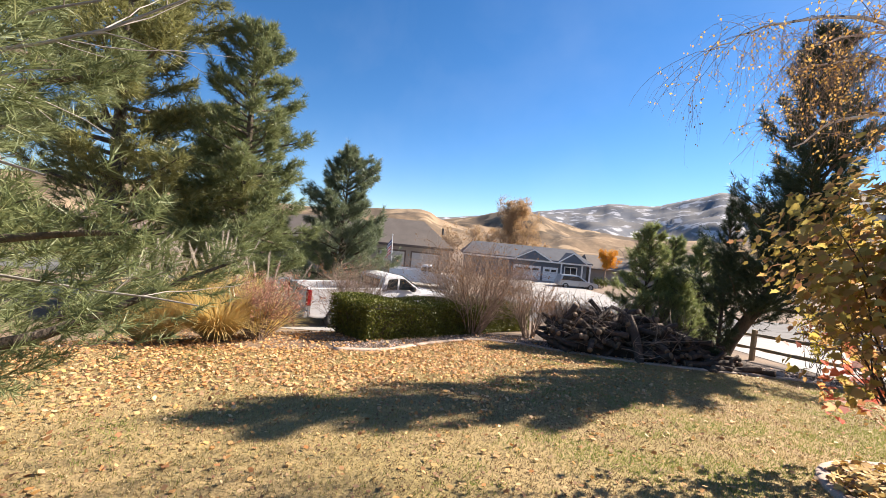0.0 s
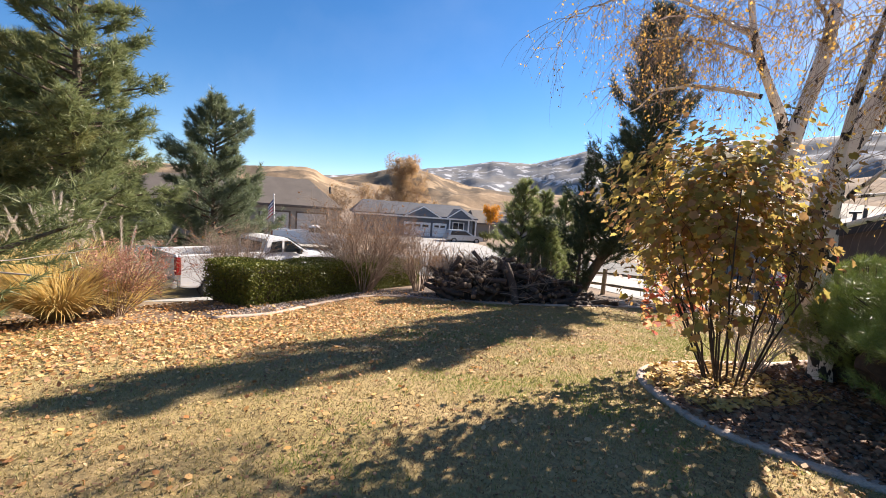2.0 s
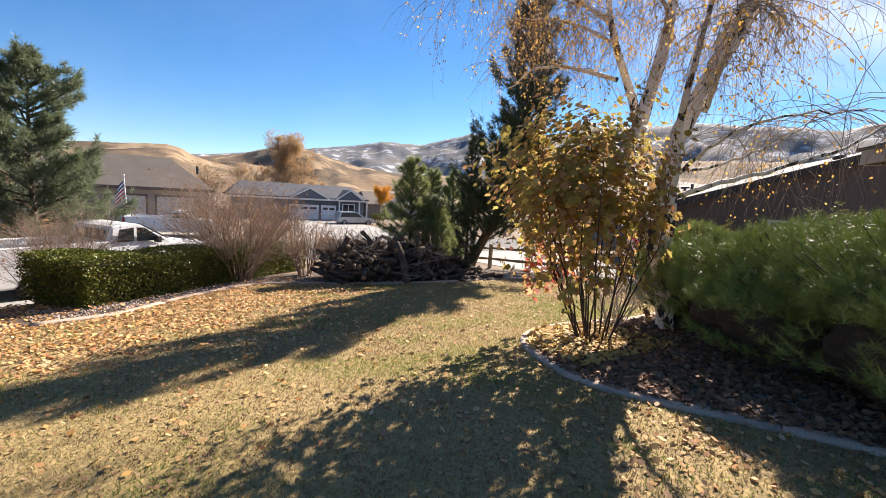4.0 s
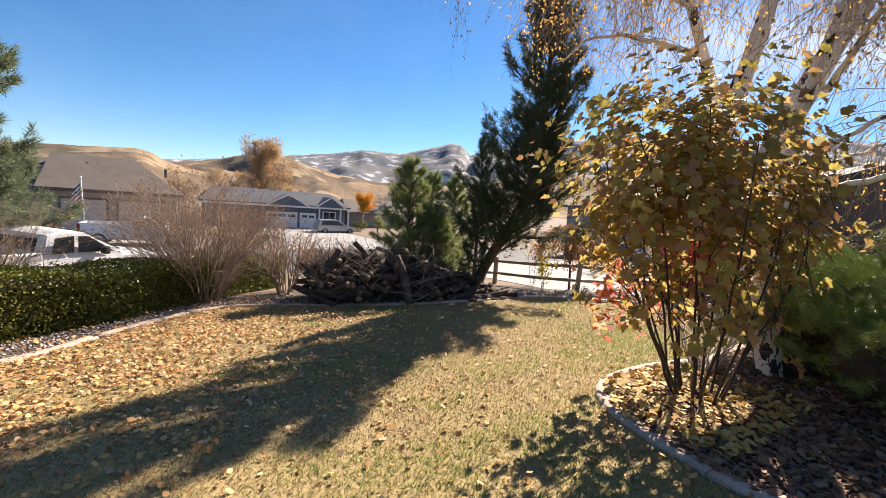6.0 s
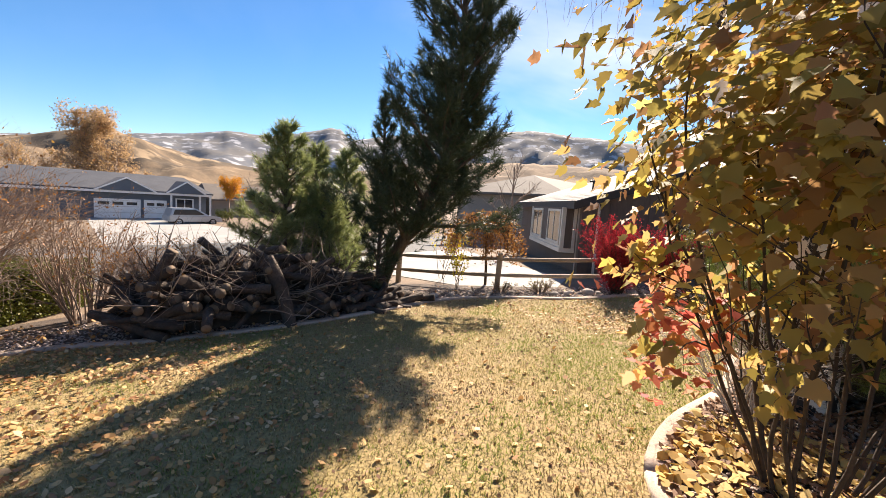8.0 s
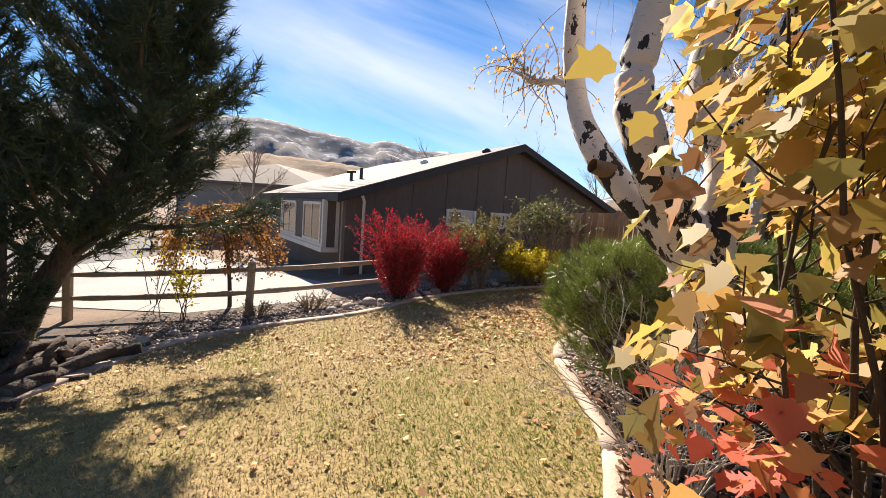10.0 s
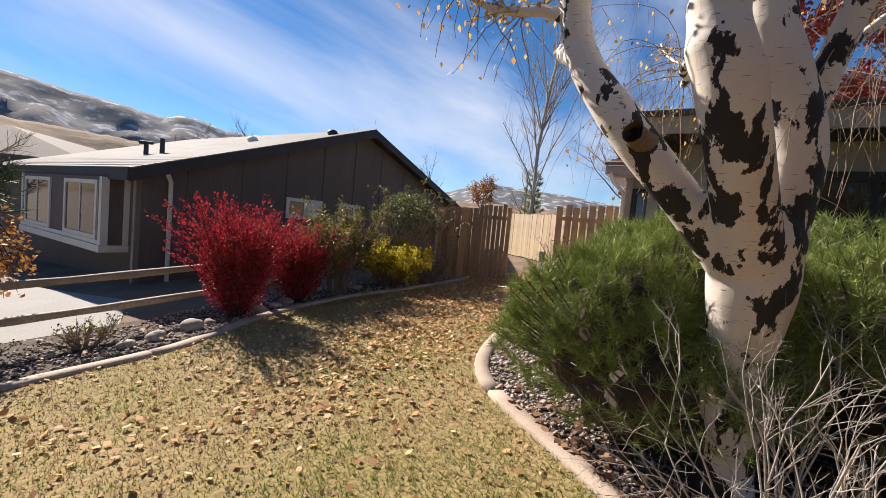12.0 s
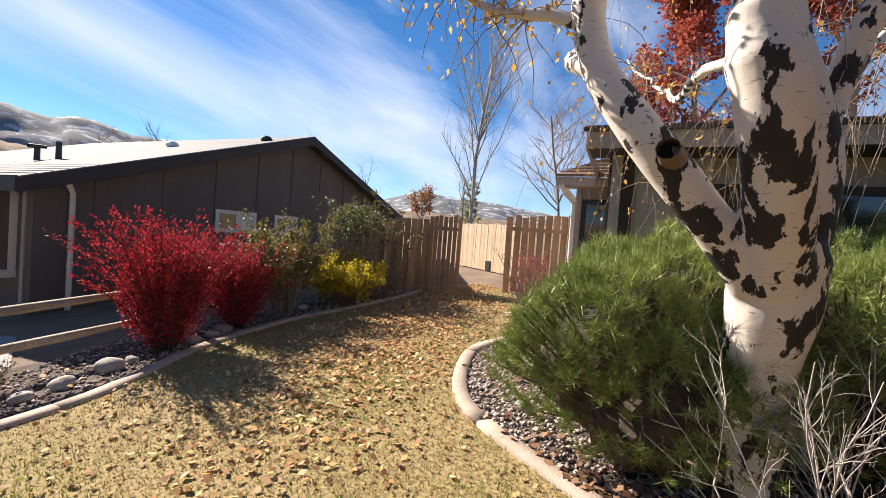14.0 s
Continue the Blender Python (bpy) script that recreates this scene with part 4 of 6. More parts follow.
def birch():
    rng = np.random.default_rng(41)
    bx, by = 6.25, 3.62
    t = thing("birch_tree", bx, by, gz(bx, by), "white-barked birch with black scars and hanging golden twigs", "tree")
    g = gz(bx, by)

    def w(*pts):
        return [(x - bx, y - by, z - g) for x, y, z in pts]
    trunk = limb(w((6.27, 3.58, -0.35), (6.25, 3.6, 0.1), (6.22, 3.66, 0.6), (6.14, 3.76, 1.05), (6.11, 3.83, 1.40)), 0.13, 0.205, 0.08)
    trunk[1][:5] = np.array([0.25, 0.2, 0.165, 0.145, 0.138])
    trunk[1][-3:] = np.array([0.21, 0.18, 0.12])
    main = [
        limb(w((6.14, 3.74, 1.15), (6.08, 3.69, 1.68), (6.14, 3.78, 2.04), (6.22, 3.82, 2.42), (6.38, 3.55, 3.3), (6.58, 3.15, 4.5), (6.75, 2.9, 6.2), (6.8, 2.8, 8.0)), 0.155, 0.03),
        limb(w((6.1, 3.86, 1.15), (6.0, 4.12, 1.54), (5.98, 4.29, 1.91), (6.02, 4.35, 2.21), (6.03, 4.2, 3.0), (6.1, 4.0, 4.2), (6.15, 4.0, 6.0)), 0.145, 0.035),
        limb(w((6.16, 3.9, 1.12), (6.24, 4.1, 1.36), (6.38, 4.35, 1.68), (6.52, 4.48, 1.93), (6.66, 4.56, 2.2), (6.66, 4.63, 2.6), (6.45, 4.7, 3.3), (5.95, 4.9, 4.5), (5.8, 5.1, 6.2)), 0.11, 0.025),
        limb(w((6.1, 3.66, 1.72), (6.05, 3.61, 2.0), (6.0, 3.57, 2.28), (5.9, 3.54, 2.55), (5.7, 3.35, 3.2), (5.4, 2.95, 4.4)), 0.072, 0.02),
    ]
    side = [
        limb(w((6.05, 4.2, 2.12), (6.4, 4.06, 2.18), (6.85, 3.6, 2.25), (7.4, 3.05, 2.6), (8.0, 2.75, 3.1)), 0.03, 0.01, rng=rng),
        limb(w((6.66, 4.58, 2.36), (6.85, 4.7, 2.45), (7.02, 4.86, 2.5), (7.2, 5.0, 2.6), (7.4, 5.1, 2.8)), 0.045, 0.008, rng=rng),
        limb(w((6.0, 4.7, 3.6), (5.5, 5.1, 3.75), (5.0, 5.4, 3.75), (4.6, 5.7, 3.4)), 0.04, 0.008, rng=rng),
        limb(w((6.4, 3.5, 3.0), (5.8, 3.0, 3.5), (5.2, 2.6, 3.7), (4.7, 2.4, 3.5)), 0.04, 0.008, rng=rng),
        limb(w((6.5, 3.3, 3.8), (7.0, 3.3, 4.4), (7.6, 3.4, 4.7), (8.2, 3.5, 4.5)), 0.045, 0.008, rng=rng),
        limb(w((5.9, 4.95, 4.6), (5.4, 5.6, 5.0), (5.0, 6.1, 5.0)), 0.03, 0.008, rng=rng),
        limb(w((5.9, 4.9, 4.5), (5.0, 5.5, 5.1), (4.3, 6.1, 5.2), (3.8, 6.6, 5.0)), 0.035, 0.008, rng=rng),
        limb(w((5.95, 4.85, 4.2), (5.3, 5.3, 4.5), (4.7, 6.0, 4.6)), 0.03, 0.008, rng=rng),
        limb(w((6.55, 3.2, 4.2), (6.4, 2.4, 4.8), (6.2, 1.8, 5.0)), 0.035, 0.008, rng=rng),
        limb(w((6.1, 3.9, 4.0), (5.5, 3.9, 4.6), (4.9, 4.1, 4.7)), 0.035, 0.008, rng=rng),
    ]
    side.append(limb(w((6.16, 3.7, 1.75), (6.5, 3.2, 2.0), (6.85, 2.7, 2.2), (7.15, 2.15, 2.5), (7.4, 1.5, 3.0)), 0.04, 0.008, rng=rng))
    side.append(limb(w((6.12, 3.6, 2.1), (6.05, 3.0, 2.55), (6.1, 2.4, 2.75), (6.2, 1.8, 2.7)), 0.03, 0.006, rng=rng))
    bole = [(m[0], m[1] * (1 + 0.05 * np.sin(np.arange(len(m[1])) * 0.9 + k))) for k, m in enumerate([trunk] + main)]
    v, f = tubes(bole, 16)
    caps, at = [], 0
    for m in bole:
        n = len(m[0]) * 16
        caps += [list(range(at, at + 16))[::-1], list(range(at + n - 16, at + n))]
        at += n
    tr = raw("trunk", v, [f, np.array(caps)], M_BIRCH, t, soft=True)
    fuse = tr.modifiers.new("fuse", "REMESH")
    fuse.mode, fuse.voxel_size, fuse.use_smooth_shade = "VOXEL", 0.017, True
    ease = tr.modifiers.new("ease", "SMOOTH")
    ease.factor, ease.iterations = 0.5, 6
    for m in side:
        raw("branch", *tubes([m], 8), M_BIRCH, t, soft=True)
    # sawn stub and branch knots
    raw("knot", *tubes([limb(w((6.34, 4.3, 1.66), (6.28, 4.44, 1.68), (6.25, 4.5, 1.69)), 0.065, 0.05, 0.03)], 10), M_LOGEND, t)
    raw("branch_stub", *tubes([limb(w((6.66, 4.55, 2.16), (6.75, 4.55, 2.21), (6.83, 4.54, 2.25)), 0.07, 0.06, 0.04)], 10), M_BIRCH, t)
    twigs, tips = [], []
    for m, (pts, rad) in enumerate(side + main):
        n = len(pts)
        stout = m >= len(side)
        for k in range(18 if stout else 52):
            f = 0.6 + 0.4 * rng.random() if stout else 0.2 + 0.8 * rng.random()
            i = min(int(n * f), n - 2)
            if pts[i][2] + g < 2.5:
                continue
            d = rng.normal(0, 1, 3) * np.array([1, 1, 0.5]) + np.array([0, 0, 0.35])
            b = stem(rng, pts[i], d, 0.7 + 0.9 * rng.random(), 0.0045, 0.0016, 8, 0.1, 0.22)
            if b[0][-1][2] + g < 3.1 and pts[i][1] + by > 4.0:
                continue
            twigs.append(b)
            leafy = m not in (len(side) - 1, len(side) - 2)
            if leafy:
                tips.append(b[0])
            for _ in range(5 if leafy else 2):
                j = 2 + rng.integers(0, 6)
                c = stem(rng, b[0][j], rng.normal(0, 0.5, 3) + np.array([0, 0, -0.5]), 0.3 + 0.6 * rng.random(), 0.002, 0.001, 5, 0.1, 0.3)
                if c[0][-1][2] + g > 3.0 or pts[i][1] + by < 4.0:
                    twigs.append(c)
                    if leafy:
                        tips.append(c[0])
    for k in range(46):
        q = side[1][0]
        i = int(len(q) * (0.25 + 0.74 * rng.random()))
        b = stem(rng, q[i], rng.normal(0, 0.8, 3) + np.array([0.3, 0.2, 0.25]), 0.2 + 0.35 * rng.random(), 0.005, 0.002, 6, 0.14, 0.12)
        twigs.append(b)
        tips += [b[0], b[0], b[0]]
    raw("twig_mass", *tubes(twigs, 4), M_TWIG, t)
    tp = np.concatenate(tips)
    tp = tp[rng.choice(len(tp), 7500)]
    tp = tp + rng.normal(0, 0.03, tp.shape)
    raw("foliage", *leaves(tp, rng.normal(0, 0.6, tp.shape) + np.array([0, 0, -1.0]), 0.028 + 0.026 * rng.random(len(tp)), rng), L_BIRCH, t)
    return t


birch()


# ---------------------------------------------------------------- shrubs
def maple_shrub():
    """A vase of many thin stems under a broad crown of large, layered, drooping leaves."""
    rng = np.random.default_rng(51)
    x, y = 4.74, 3.64
    t = thing("maple_shrub", x, y, gz(x, y), "many-stemmed maple shrub with thinning yellow leaves", "shrub")
    cs, sn = 0.9, -0.43

    def in_crown(q, grow=1.0):
        x0, y0 = q[0] + 0.36, q[1] - 0.16
        u, v = x0 * cs + y0 * sn, -x0 * sn + y0 * cs
        return (u / (1.22 * grow)) ** 2 + (v / (0.95 * grow)) ** 2 < 1 and 0.875 * q[0] + 0.485 * q[1] < 0.5
    paths, tips = [], []
    for k in range(34):
        a = k * 2.4 + rng.normal(0, 0.3)
        lean = 0.12 + 0.5 * rng.random()
        b = stem(rng, (0.17 * math.cos(a), 0.17 * math.sin(a), -0.05), (math.cos(a) * lean - 0.12, math.sin(a) * lean + 0.06, 1), 2.0 + 0.85 * rng.random(), 0.014, 0.005, 9, 0.09, -0.01)
        o, tp = branch_out(rng, b, 2, [7, 3], 0.36, 0.75, 0.15, 0.0, 0.25, 0.1, 0.5)
        paths += o
        tips += tp
    raw("branchwork", *tubes([q for q in paths if in_crown(q[0][-1])], 5), M_TWIG_DK, t)
    tp = np.concatenate([q[1:] for q in tips])
    tp = np.array([q for q in tp if in_crown(q) and q[2] > 0.55])
    c, u = ball(rng, 3400, (0, 0, 0), (1.2, 0.95, 1.0))
    c *= (1 + 0.16 * np.sin(u[:, 0] * 6 + u[:, 2] * 5) + 0.12 * np.sin(u[:, 1] * 9 - u[:, 2] * 4))[:, None]
    c = np.stack([-0.36 + c[:, 0] * cs - c[:, 1] * sn, 0.16 + c[:, 0] * sn + c[:, 1] * cs, 2.12 + c[:, 2]], 1) + 0.05 * rng.normal(0, 1, c.shape)
    thin = np.where(c[:, 2] < 1.5, 0.4, 1.0) * np.where(c[:, 0] > 0.1, 0.7, 1.0)
    c = c[rng.random(len(c)) < thin]
    p = np.concatenate([c, tp[rng.choice(len(tp), 1500)] + rng.normal(0, 0.04, (1500, 3))])
    p = p[0.875 * p[:, 0] + 0.485 * p[:, 1] < 0.5]
    out = (p - np.array([-0.3, 0.15, 1.2])) * np.array([1, 1, 0.3])
    out /= np.linalg.norm(out, axis=1)[:, None] + 1e-6
    nm = np.array([0, 0, 0.55]) + out * 0.65 + rng.normal(0, 0.42, p.shape)
    d = out + np.array([0, 0, -0.55]) + rng.normal(0, 0.45, p.shape)
    low = rng.random(len(p)) * 0.6 + p[:, 2] * 0.55 - np.clip(-p[:, 0] - 0.3, 0, 1) * 0.35
    red = (low < 0.72) & (p[:, 0] > -0.7) & (p[:, 1] > 0.35)
    size = 0.055 + 0.06 * rng.random(len(p))
    raw("foliage", *leaves(p[~red], d[~red], size[~red], rng, "maple", nm[~red]), L_MAPLE, t)
    q, u = ball(rng, 110, (-0.2, 0.74, 0.78), (0.45, 0.3, 0.42))
    p2 = np.concatenate([p[red], q])
    nm = np.array([0, 0, 0.7]) + rng.normal(0, 0.45, p2.shape)
    raw("red_foliage", *leaves(p2, rng.normal(0, 0.7, p2.shape) + np.array([-0.4, 0.3, -0.6]), 0.06 + 0.06 * rng.random(len(p2)), rng, "maple", nm), L_MAPLE_RED, t, "coral red leaves on the lower boughs")
    return t


maple_shrub()


def twiggy(name, x, y, r, h, seed, material, label, stems=34, leaf=None, leaf_n=0, leaf_size=0.03, kids=(6, 4), category="shrub", group="", rad=0.011, spread=0.9, tipband=0.0, wander=0.1, split=False, ratio=0.38):
    """A many-stemmed shrub of fine twigs, with or without leaves."""
    rng = np.random.default_rng(seed)
    t = thing(name, x, y, gz(x, y), label, category, group)
    paths, tips = [], []
    for k in range(stems):
        a, q = rng.random() * 6.283, rng.random() ** 0.5
        L = math.hypot(h, r * q * spread) * (0.75 + 0.3 * rng.random())
        b = stem(rng, (0.14 * r * math.cos(a), 0.14 * r * math.sin(a), -0.04), (math.cos(a) * q * r * spread, math.sin(a) * q * r * spread, h), L, rad, rad * 0.35, 7, wander, -0.01)
        o, tp = branch_out(rng, b, len(kids), list(kids), ratio, 0.6, 0.13, 0.0, 0.25, 0.15, 0.6)
        paths += o
        tips += tp
        if split:
            raw("stem", *tubes(o, 5), material, t)
    if not split:
        raw("branchwork", *tubes(paths, 4), material, t)
    if leaf_n:
        tp = np.concatenate([q[1:] for q in tips])
        if tipband:
            tp = tp[tp[:, 2] > h * tipband]
        p = tp[rng.choice(len(tp), leaf_n)] + rng.normal(0, leaf_size * 0.7, (leaf_n, 3))
        raw("foliage", *leaves(p, rng.normal(0, 1, p.shape) + np.array([0, 0, 0.4]), leaf_size * (0.7 + 0.6 * rng.random(leaf_n)), rng), leaf, t)
    return t


twiggy("lilac_shrub", 0.95, 11.65, 1.5, 2.2, 61, M_TWIG, "bare grey-brown lilac shrub with a few rusty leaves", 70, L_RUST, 2400, 0.04, (9, 7), tipband=0.5, rad=0.014, ratio=0.55)
twiggy("bare_shrub", 2.7, 12.1, 1.0, 1.75, 62, M_TWIG, "bare twiggy shrub beside the lilac", 40, L_RUST, 600, 0.035, (7, 6), rad=0.013)
twiggy("dogwood_shrub", 3.6, 11.3, 1.05, 1.2, 63, M_TWIG, "low tangled shrub with rusty leaf tips beside the woodpile", 84, L_RUST, 2600, 0.034, (8, 5), tipband=0.4)
twiggy("bare_shrub", -2.35, 11.15, 0.95, 1.85, 64, M_TWIG, "bare brown shrub between hedge and white pickup", 60, L_RUST, 500, 0.03, (8, 6), ratio=0.5)
twiggy("spiraea_shrub", -3.55, 8.15, 0.85, 1.15, 65, M_TWIG, "rounded purplish spiraea shrub beside the straw grasses", 60, L_PURPLE, 5200, 0.034, (7, 4))
twiggy("bare_shrub", 5.62, 4.0, 0.55, 1.15, 66, M_TWIG_PALE, "leafless pale twiggy shrub at the foot of the birch", 36, kids=(6, 4), rad=0.0065, wander=0.2, split=True)


def barberry(x, y, r, h, seed, label, n=5200):
    """A barberry: arching sprays set with small scarlet leaves."""
    rng = np.random.default_rng(seed)
    t = thing("barberry_shrub", x, y, gz(x, y), label, "shrub", "scarlet barberries at the fence")
    paths, P, A = [], [], []
    for k in range(150):
        a, q = rng.random() * 6.283, rng.random() ** 0.6
        L = math.hypot(h, r * q) * (0.7 + 0.45 * rng.random())
        b = stem(rng, (0.18 * r * math.cos(a), 0.18 * r * math.sin(a), -0.03), (math.cos(a) * q * r * 0.85, math.sin(a) * q * r * 0.85, h), L, 0.007, 0.002, 9, 0.05, 0.09 * q + 0.01)
        paths.append(b)
        m = n // 150
        f = 0.12 + 0.88 * rng.random(m) ** 0.75
        i = np.minimum((f * 9).astype(int), 8)
        P.append(b[0][i] + (b[0][i + 1] - b[0][i]) * (f * 9 - i)[:, None] + rng.normal(0, 0.022, (m, 3)))
        A.append(b[0][i + 1] - b[0][i] + rng.normal(0, 0.05, (m, 3)))
    raw("branchwork", *tubes(paths, 4), M_TWIG_DK, t)
    c, u = ball(rng, int(n * 0.55), (0, 0, h * 0.47), (r * 0.98, r * 0.98, h * 0.46))
    P.append(c)
    A.append(u + np.array([0, 0, 0.5]) + rng.normal(0, 0.4, u.shape))
    p, a = np.concatenate(P), np.concatenate(A)
    raw("foliage", *leaves(p, a, 0.02 + 0.026 * rng.random(len(p)), rng), L_RED, t)
    return t


barberry(11.12, 6.84, 0.53, 1.6, 71, "large scarlet barberry shrub in front of the rail fence", 15000)
barberry(11.92, 6.05, 0.46, 1.28, 72, "smaller deep scarlet barberry shrub at the rail fence", 10500)
twiggy("barberry_shrub", 10.25, 1.75, 0.6, 1.15, 73, M_TWIG, "pinkish red thinning barberry beside the house", 40, L_RED, 1100, 0.03, (6, 4), tipband=0.3)
twiggy("rose_shrub", 12.4, 5.35, 0.75, 1.45, 74, M_TWIG, "leggy olive green rose shrub behind the edging", 40, L_OLIVE, 7000, 0.05, (7, 5))
twiggy("golden_shrub", 13.0, 4.25, 0.72, 0.78, 75, M_TWIG, "small bright yellow leafy shrub beside the edging", 60, L_YELLOW, 11000, 0.05, (6, 4), tipband=0.15)
twiggy("low_shrub", 13.3, 3.4, 0.6, 0.75, 76, M_TWIG, "low brown-green perennials beside the lattice", 34, L_OLIVE, 900, 0.035)
twiggy("low_shrub", 10.0, 8.15, 0.32, 0.32, 77, M_TWIG, "small dry perennial tuft under the rail fence", 24, L_OLIVE, 300, 0.03)
twiggy("low_shrub", 9.6, 8.9, 0.3, 0.28, 78, M_TWIG, "small dry perennial tuft at the fence post", 20, L_OLIVE, 200, 0.03)
twiggy("yellow_sapling", 9.2, 9.95, 0.28, 0.95, 79, M_TWIG_DK, "thin sapling with yellow-green leaves at the fence", 4, L_YELLOW, 260, 0.06, (7,), "tree", tipband=0.35)
twiggy("yellow_sapling", 10.2, 11.3, 0.4, 1.6, 80, M_TWIG_DK, "thin sapling with yellow-green leaves past the fence", 4, L_YELLOW, 300, 0.07, (7,), "tree", tipband=0.4)


def hedge():
    """A clipped box hedge: a leafy skin over dense twigs and a solid dark shade box."""
    rng = np.random.default_rng(81)
    x, y, ang = -1.5, 8.85, 47.0
    t = thing("hedge", x, y, -0.66, "clipped dark green box hedge with sunlit top", "hedge", rz=ang)
    L, D, H = 6.7, 1.5, 0.82
    slope = -0.05
    n = 56000
    u = rng.random((n, 3))
    face = rng.random(n)
    p = np.stack([u[:, 0] * L, u[:, 1] * D, u[:, 2] * H], 1)
    lump = 0.05 * np.sin(u[:, 0] * 19) + 0.04 * np.sin(u[:, 1] * 9 + u[:, 0] * 7)
    p[:, 2] = np.where(face < 0.38, H - 0.10 * rng.random(n) ** 2 + lump, p[:, 2])
    p[:, 1] = np.where((face >= 0.38) & (face < 0.72), 0.10 * rng.random(n) ** 2 + lump, p[:, 1])
    p[:, 1] = np.where((face >= 0.72) & (face < 0.82), D - 0.08 * rng.random(n), p[:, 1])
    p[:, 0] = np.where((face >= 0.82) & (face < 0.92), 0.10 * rng.random(n) + lump, p[:, 0])
    p[:, 0] = np.where(face >= 0.92, L - 0.10 * rng.random(n), p[:, 0])
    p[:, 2] += slope * p[:, 0]
    raw("foliage", *leaves(p, rng.normal(0, 1, p.shape) + np.array([0, -0.3, 0.5]), 0.035 + 0.02 * rng.random(n), rng), L_HEDGE, t)
    paths = []
    for k in range(150):
        q = (0.1 + rng.random() * (L - 0.2), 0.15 + rng.random() * (D - 0.3))
        paths.append(stem(rng, (q[0], q[1], -0.15 + slope * q[0]), (rng.normal(0, .3), rng.normal(0, .3), 1), H * 0.95, 0.014, 0.005, 5, 0.12))
    raw("branchwork", *tubes(paths, 4), M_TWIG_DK, t)
    # closed box in the dark stem colour, standing in for shade within the hedge
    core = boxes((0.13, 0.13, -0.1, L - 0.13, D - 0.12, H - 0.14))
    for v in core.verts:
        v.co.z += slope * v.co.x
    part("shade_core", core, M_TWIG_DK, t)
    return t


hedge()


def grasses(x, y, r, h, seed, label, n=2400, plumes=26):
    """A clump of tall ornamental grass: arching straw blades and silvery plumes."""
    rng = np.random.default_rng(seed)
    t = thing("ornamental_grass", x, y, gz(x, y), label, "grass", "straw-coloured ornamental grasses")
    V, F, b0 = [], [], 0
    for k in range(n):
        a, q = rng.random() * 6.283, rng.random() ** 0.6
        L = h * (0.7 + 0.5 * rng.random())
        d = np.array([math.cos(a) * q, math.sin(a) * q, 1.25])
        p, _ = stem(rng, (0.22 * r * math.cos(a), 0.22 * r * math.sin(a), -0.02), d, L, 1, 1, 6, 0.05, 0.07 + 0.11 * q)
        s = np.array([-math.sin(a), math.cos(a), 0]) * 0.007
        wd = np.array([1, 1, 0.9, 0.8, 0.6, 0.4, 0.1])[:, None]
        V.append(np.stack([p + s * wd, p - s * wd], 1).reshape(-1, 3))
        i = np.arange(6) * 2 + b0
        F.append(np.stack([i, i + 1, i + 3, i + 2], 1))
        b0 += 14
    raw("blade_mass", np.concatenate(V), np.concatenate(F), L_STRAW, t)
    stalks, P, A = [], [], []
    for k in range(plumes):
        a, q = rng.random() * 6.283, rng.random()
        b = stem(rng, (0, 0, 0), (math.cos(a) * q * 0.6, math.sin(a) * q * 0.6, 1.3), h * (1.25 + 0.35 * rng.random()), 0.004, 0.002, 8, 0.04, 0.03)
        stalks.append(b)
        f = 0.8 + 0.2 * rng.random(90)
        i = np.minimum((f * 8).astype(int), 7)
        P.append(b[0][i] + (b[0][i + 1] - b[0][i]) * (f * 8 - i)[:, None])
        A.append((b[0][i + 1] - b[0][i]) * 8 + rng.normal(0, 0.35, (90, 3)))
    raw("stalk_mass", *tubes(stalks, 4), M_TWIG_PALE, t)
    raw("plume_mass", *leaves(np.concatenate(P), np.concatenate(A), 0.11, rng, "blade"), L_PLUME, t)
    return t



grasses(-4.2, 7.9, 0.85, 1.3, 91, "large clump of golden straw grass with silvery plumes", 3400)
grasses(-5.15, 7.5, 0.85, 1.2, 92, "straw grass clump with tall silvery plumes", 1700, 30)
grasses(-3.75, 8.9, 0.5, 1.15, 93, "short straw grass clump behind the spiraea", 1100, 10)


# ---------------------------------------------------------------- fences and gate
def rail_fence():
    rng = np.random.default_rng(101)
    t = tagged(new("rail_fence"), "weathered two-rail timber fence beside the neighbour's drive", "fence")
    line = [(8.35, 14.3), (9.0, 11.75), (9.72, 9.12), (11.78, 6.66), (13.1, 5.3), (14.1, 4.35)]
    for x, y in line:
        z = gz(x, y)
        bm = boxes((-0.055, -0.055, -0.2, 0.055, 0.055, 0.88), bevel=0.012)
        p = part("post", bm, M_WEATHERED, t)
        p.matrix_world = pose(x, y, z, rng.normal(0, 1.2), rng.normal(0, 1.2), rng.random() * 20)
    for (x0, y0), (x1, y1) in zip(line[:-1], line[1:]):
        for h in (0.36, 0.74):
            a = np.array([x0, y0, gz(x0, y0) + h])
            b = np.array([x1, y1, gz(x1, y1) + h + rng.normal(0, 0.015)])
            d = (b - a) / np.linalg.norm(b - a)
            pts = [a - d * 0.04 + (b - a + 0.08 * d) * f + np.array([0, 0, -0.02 * math.sin(f * 3.14)]) for f in np.linspace(0, 1, 8)]
            rad = 0.048 + 0.006 * np.sin(np.arange(8) * 2.1 + h)
            rad[0] = rad[-1] = 0.03
            raw("rail", *tubes([(pts, rad)], 7), M_WEATHERED, t)
    return t


rail_fence()


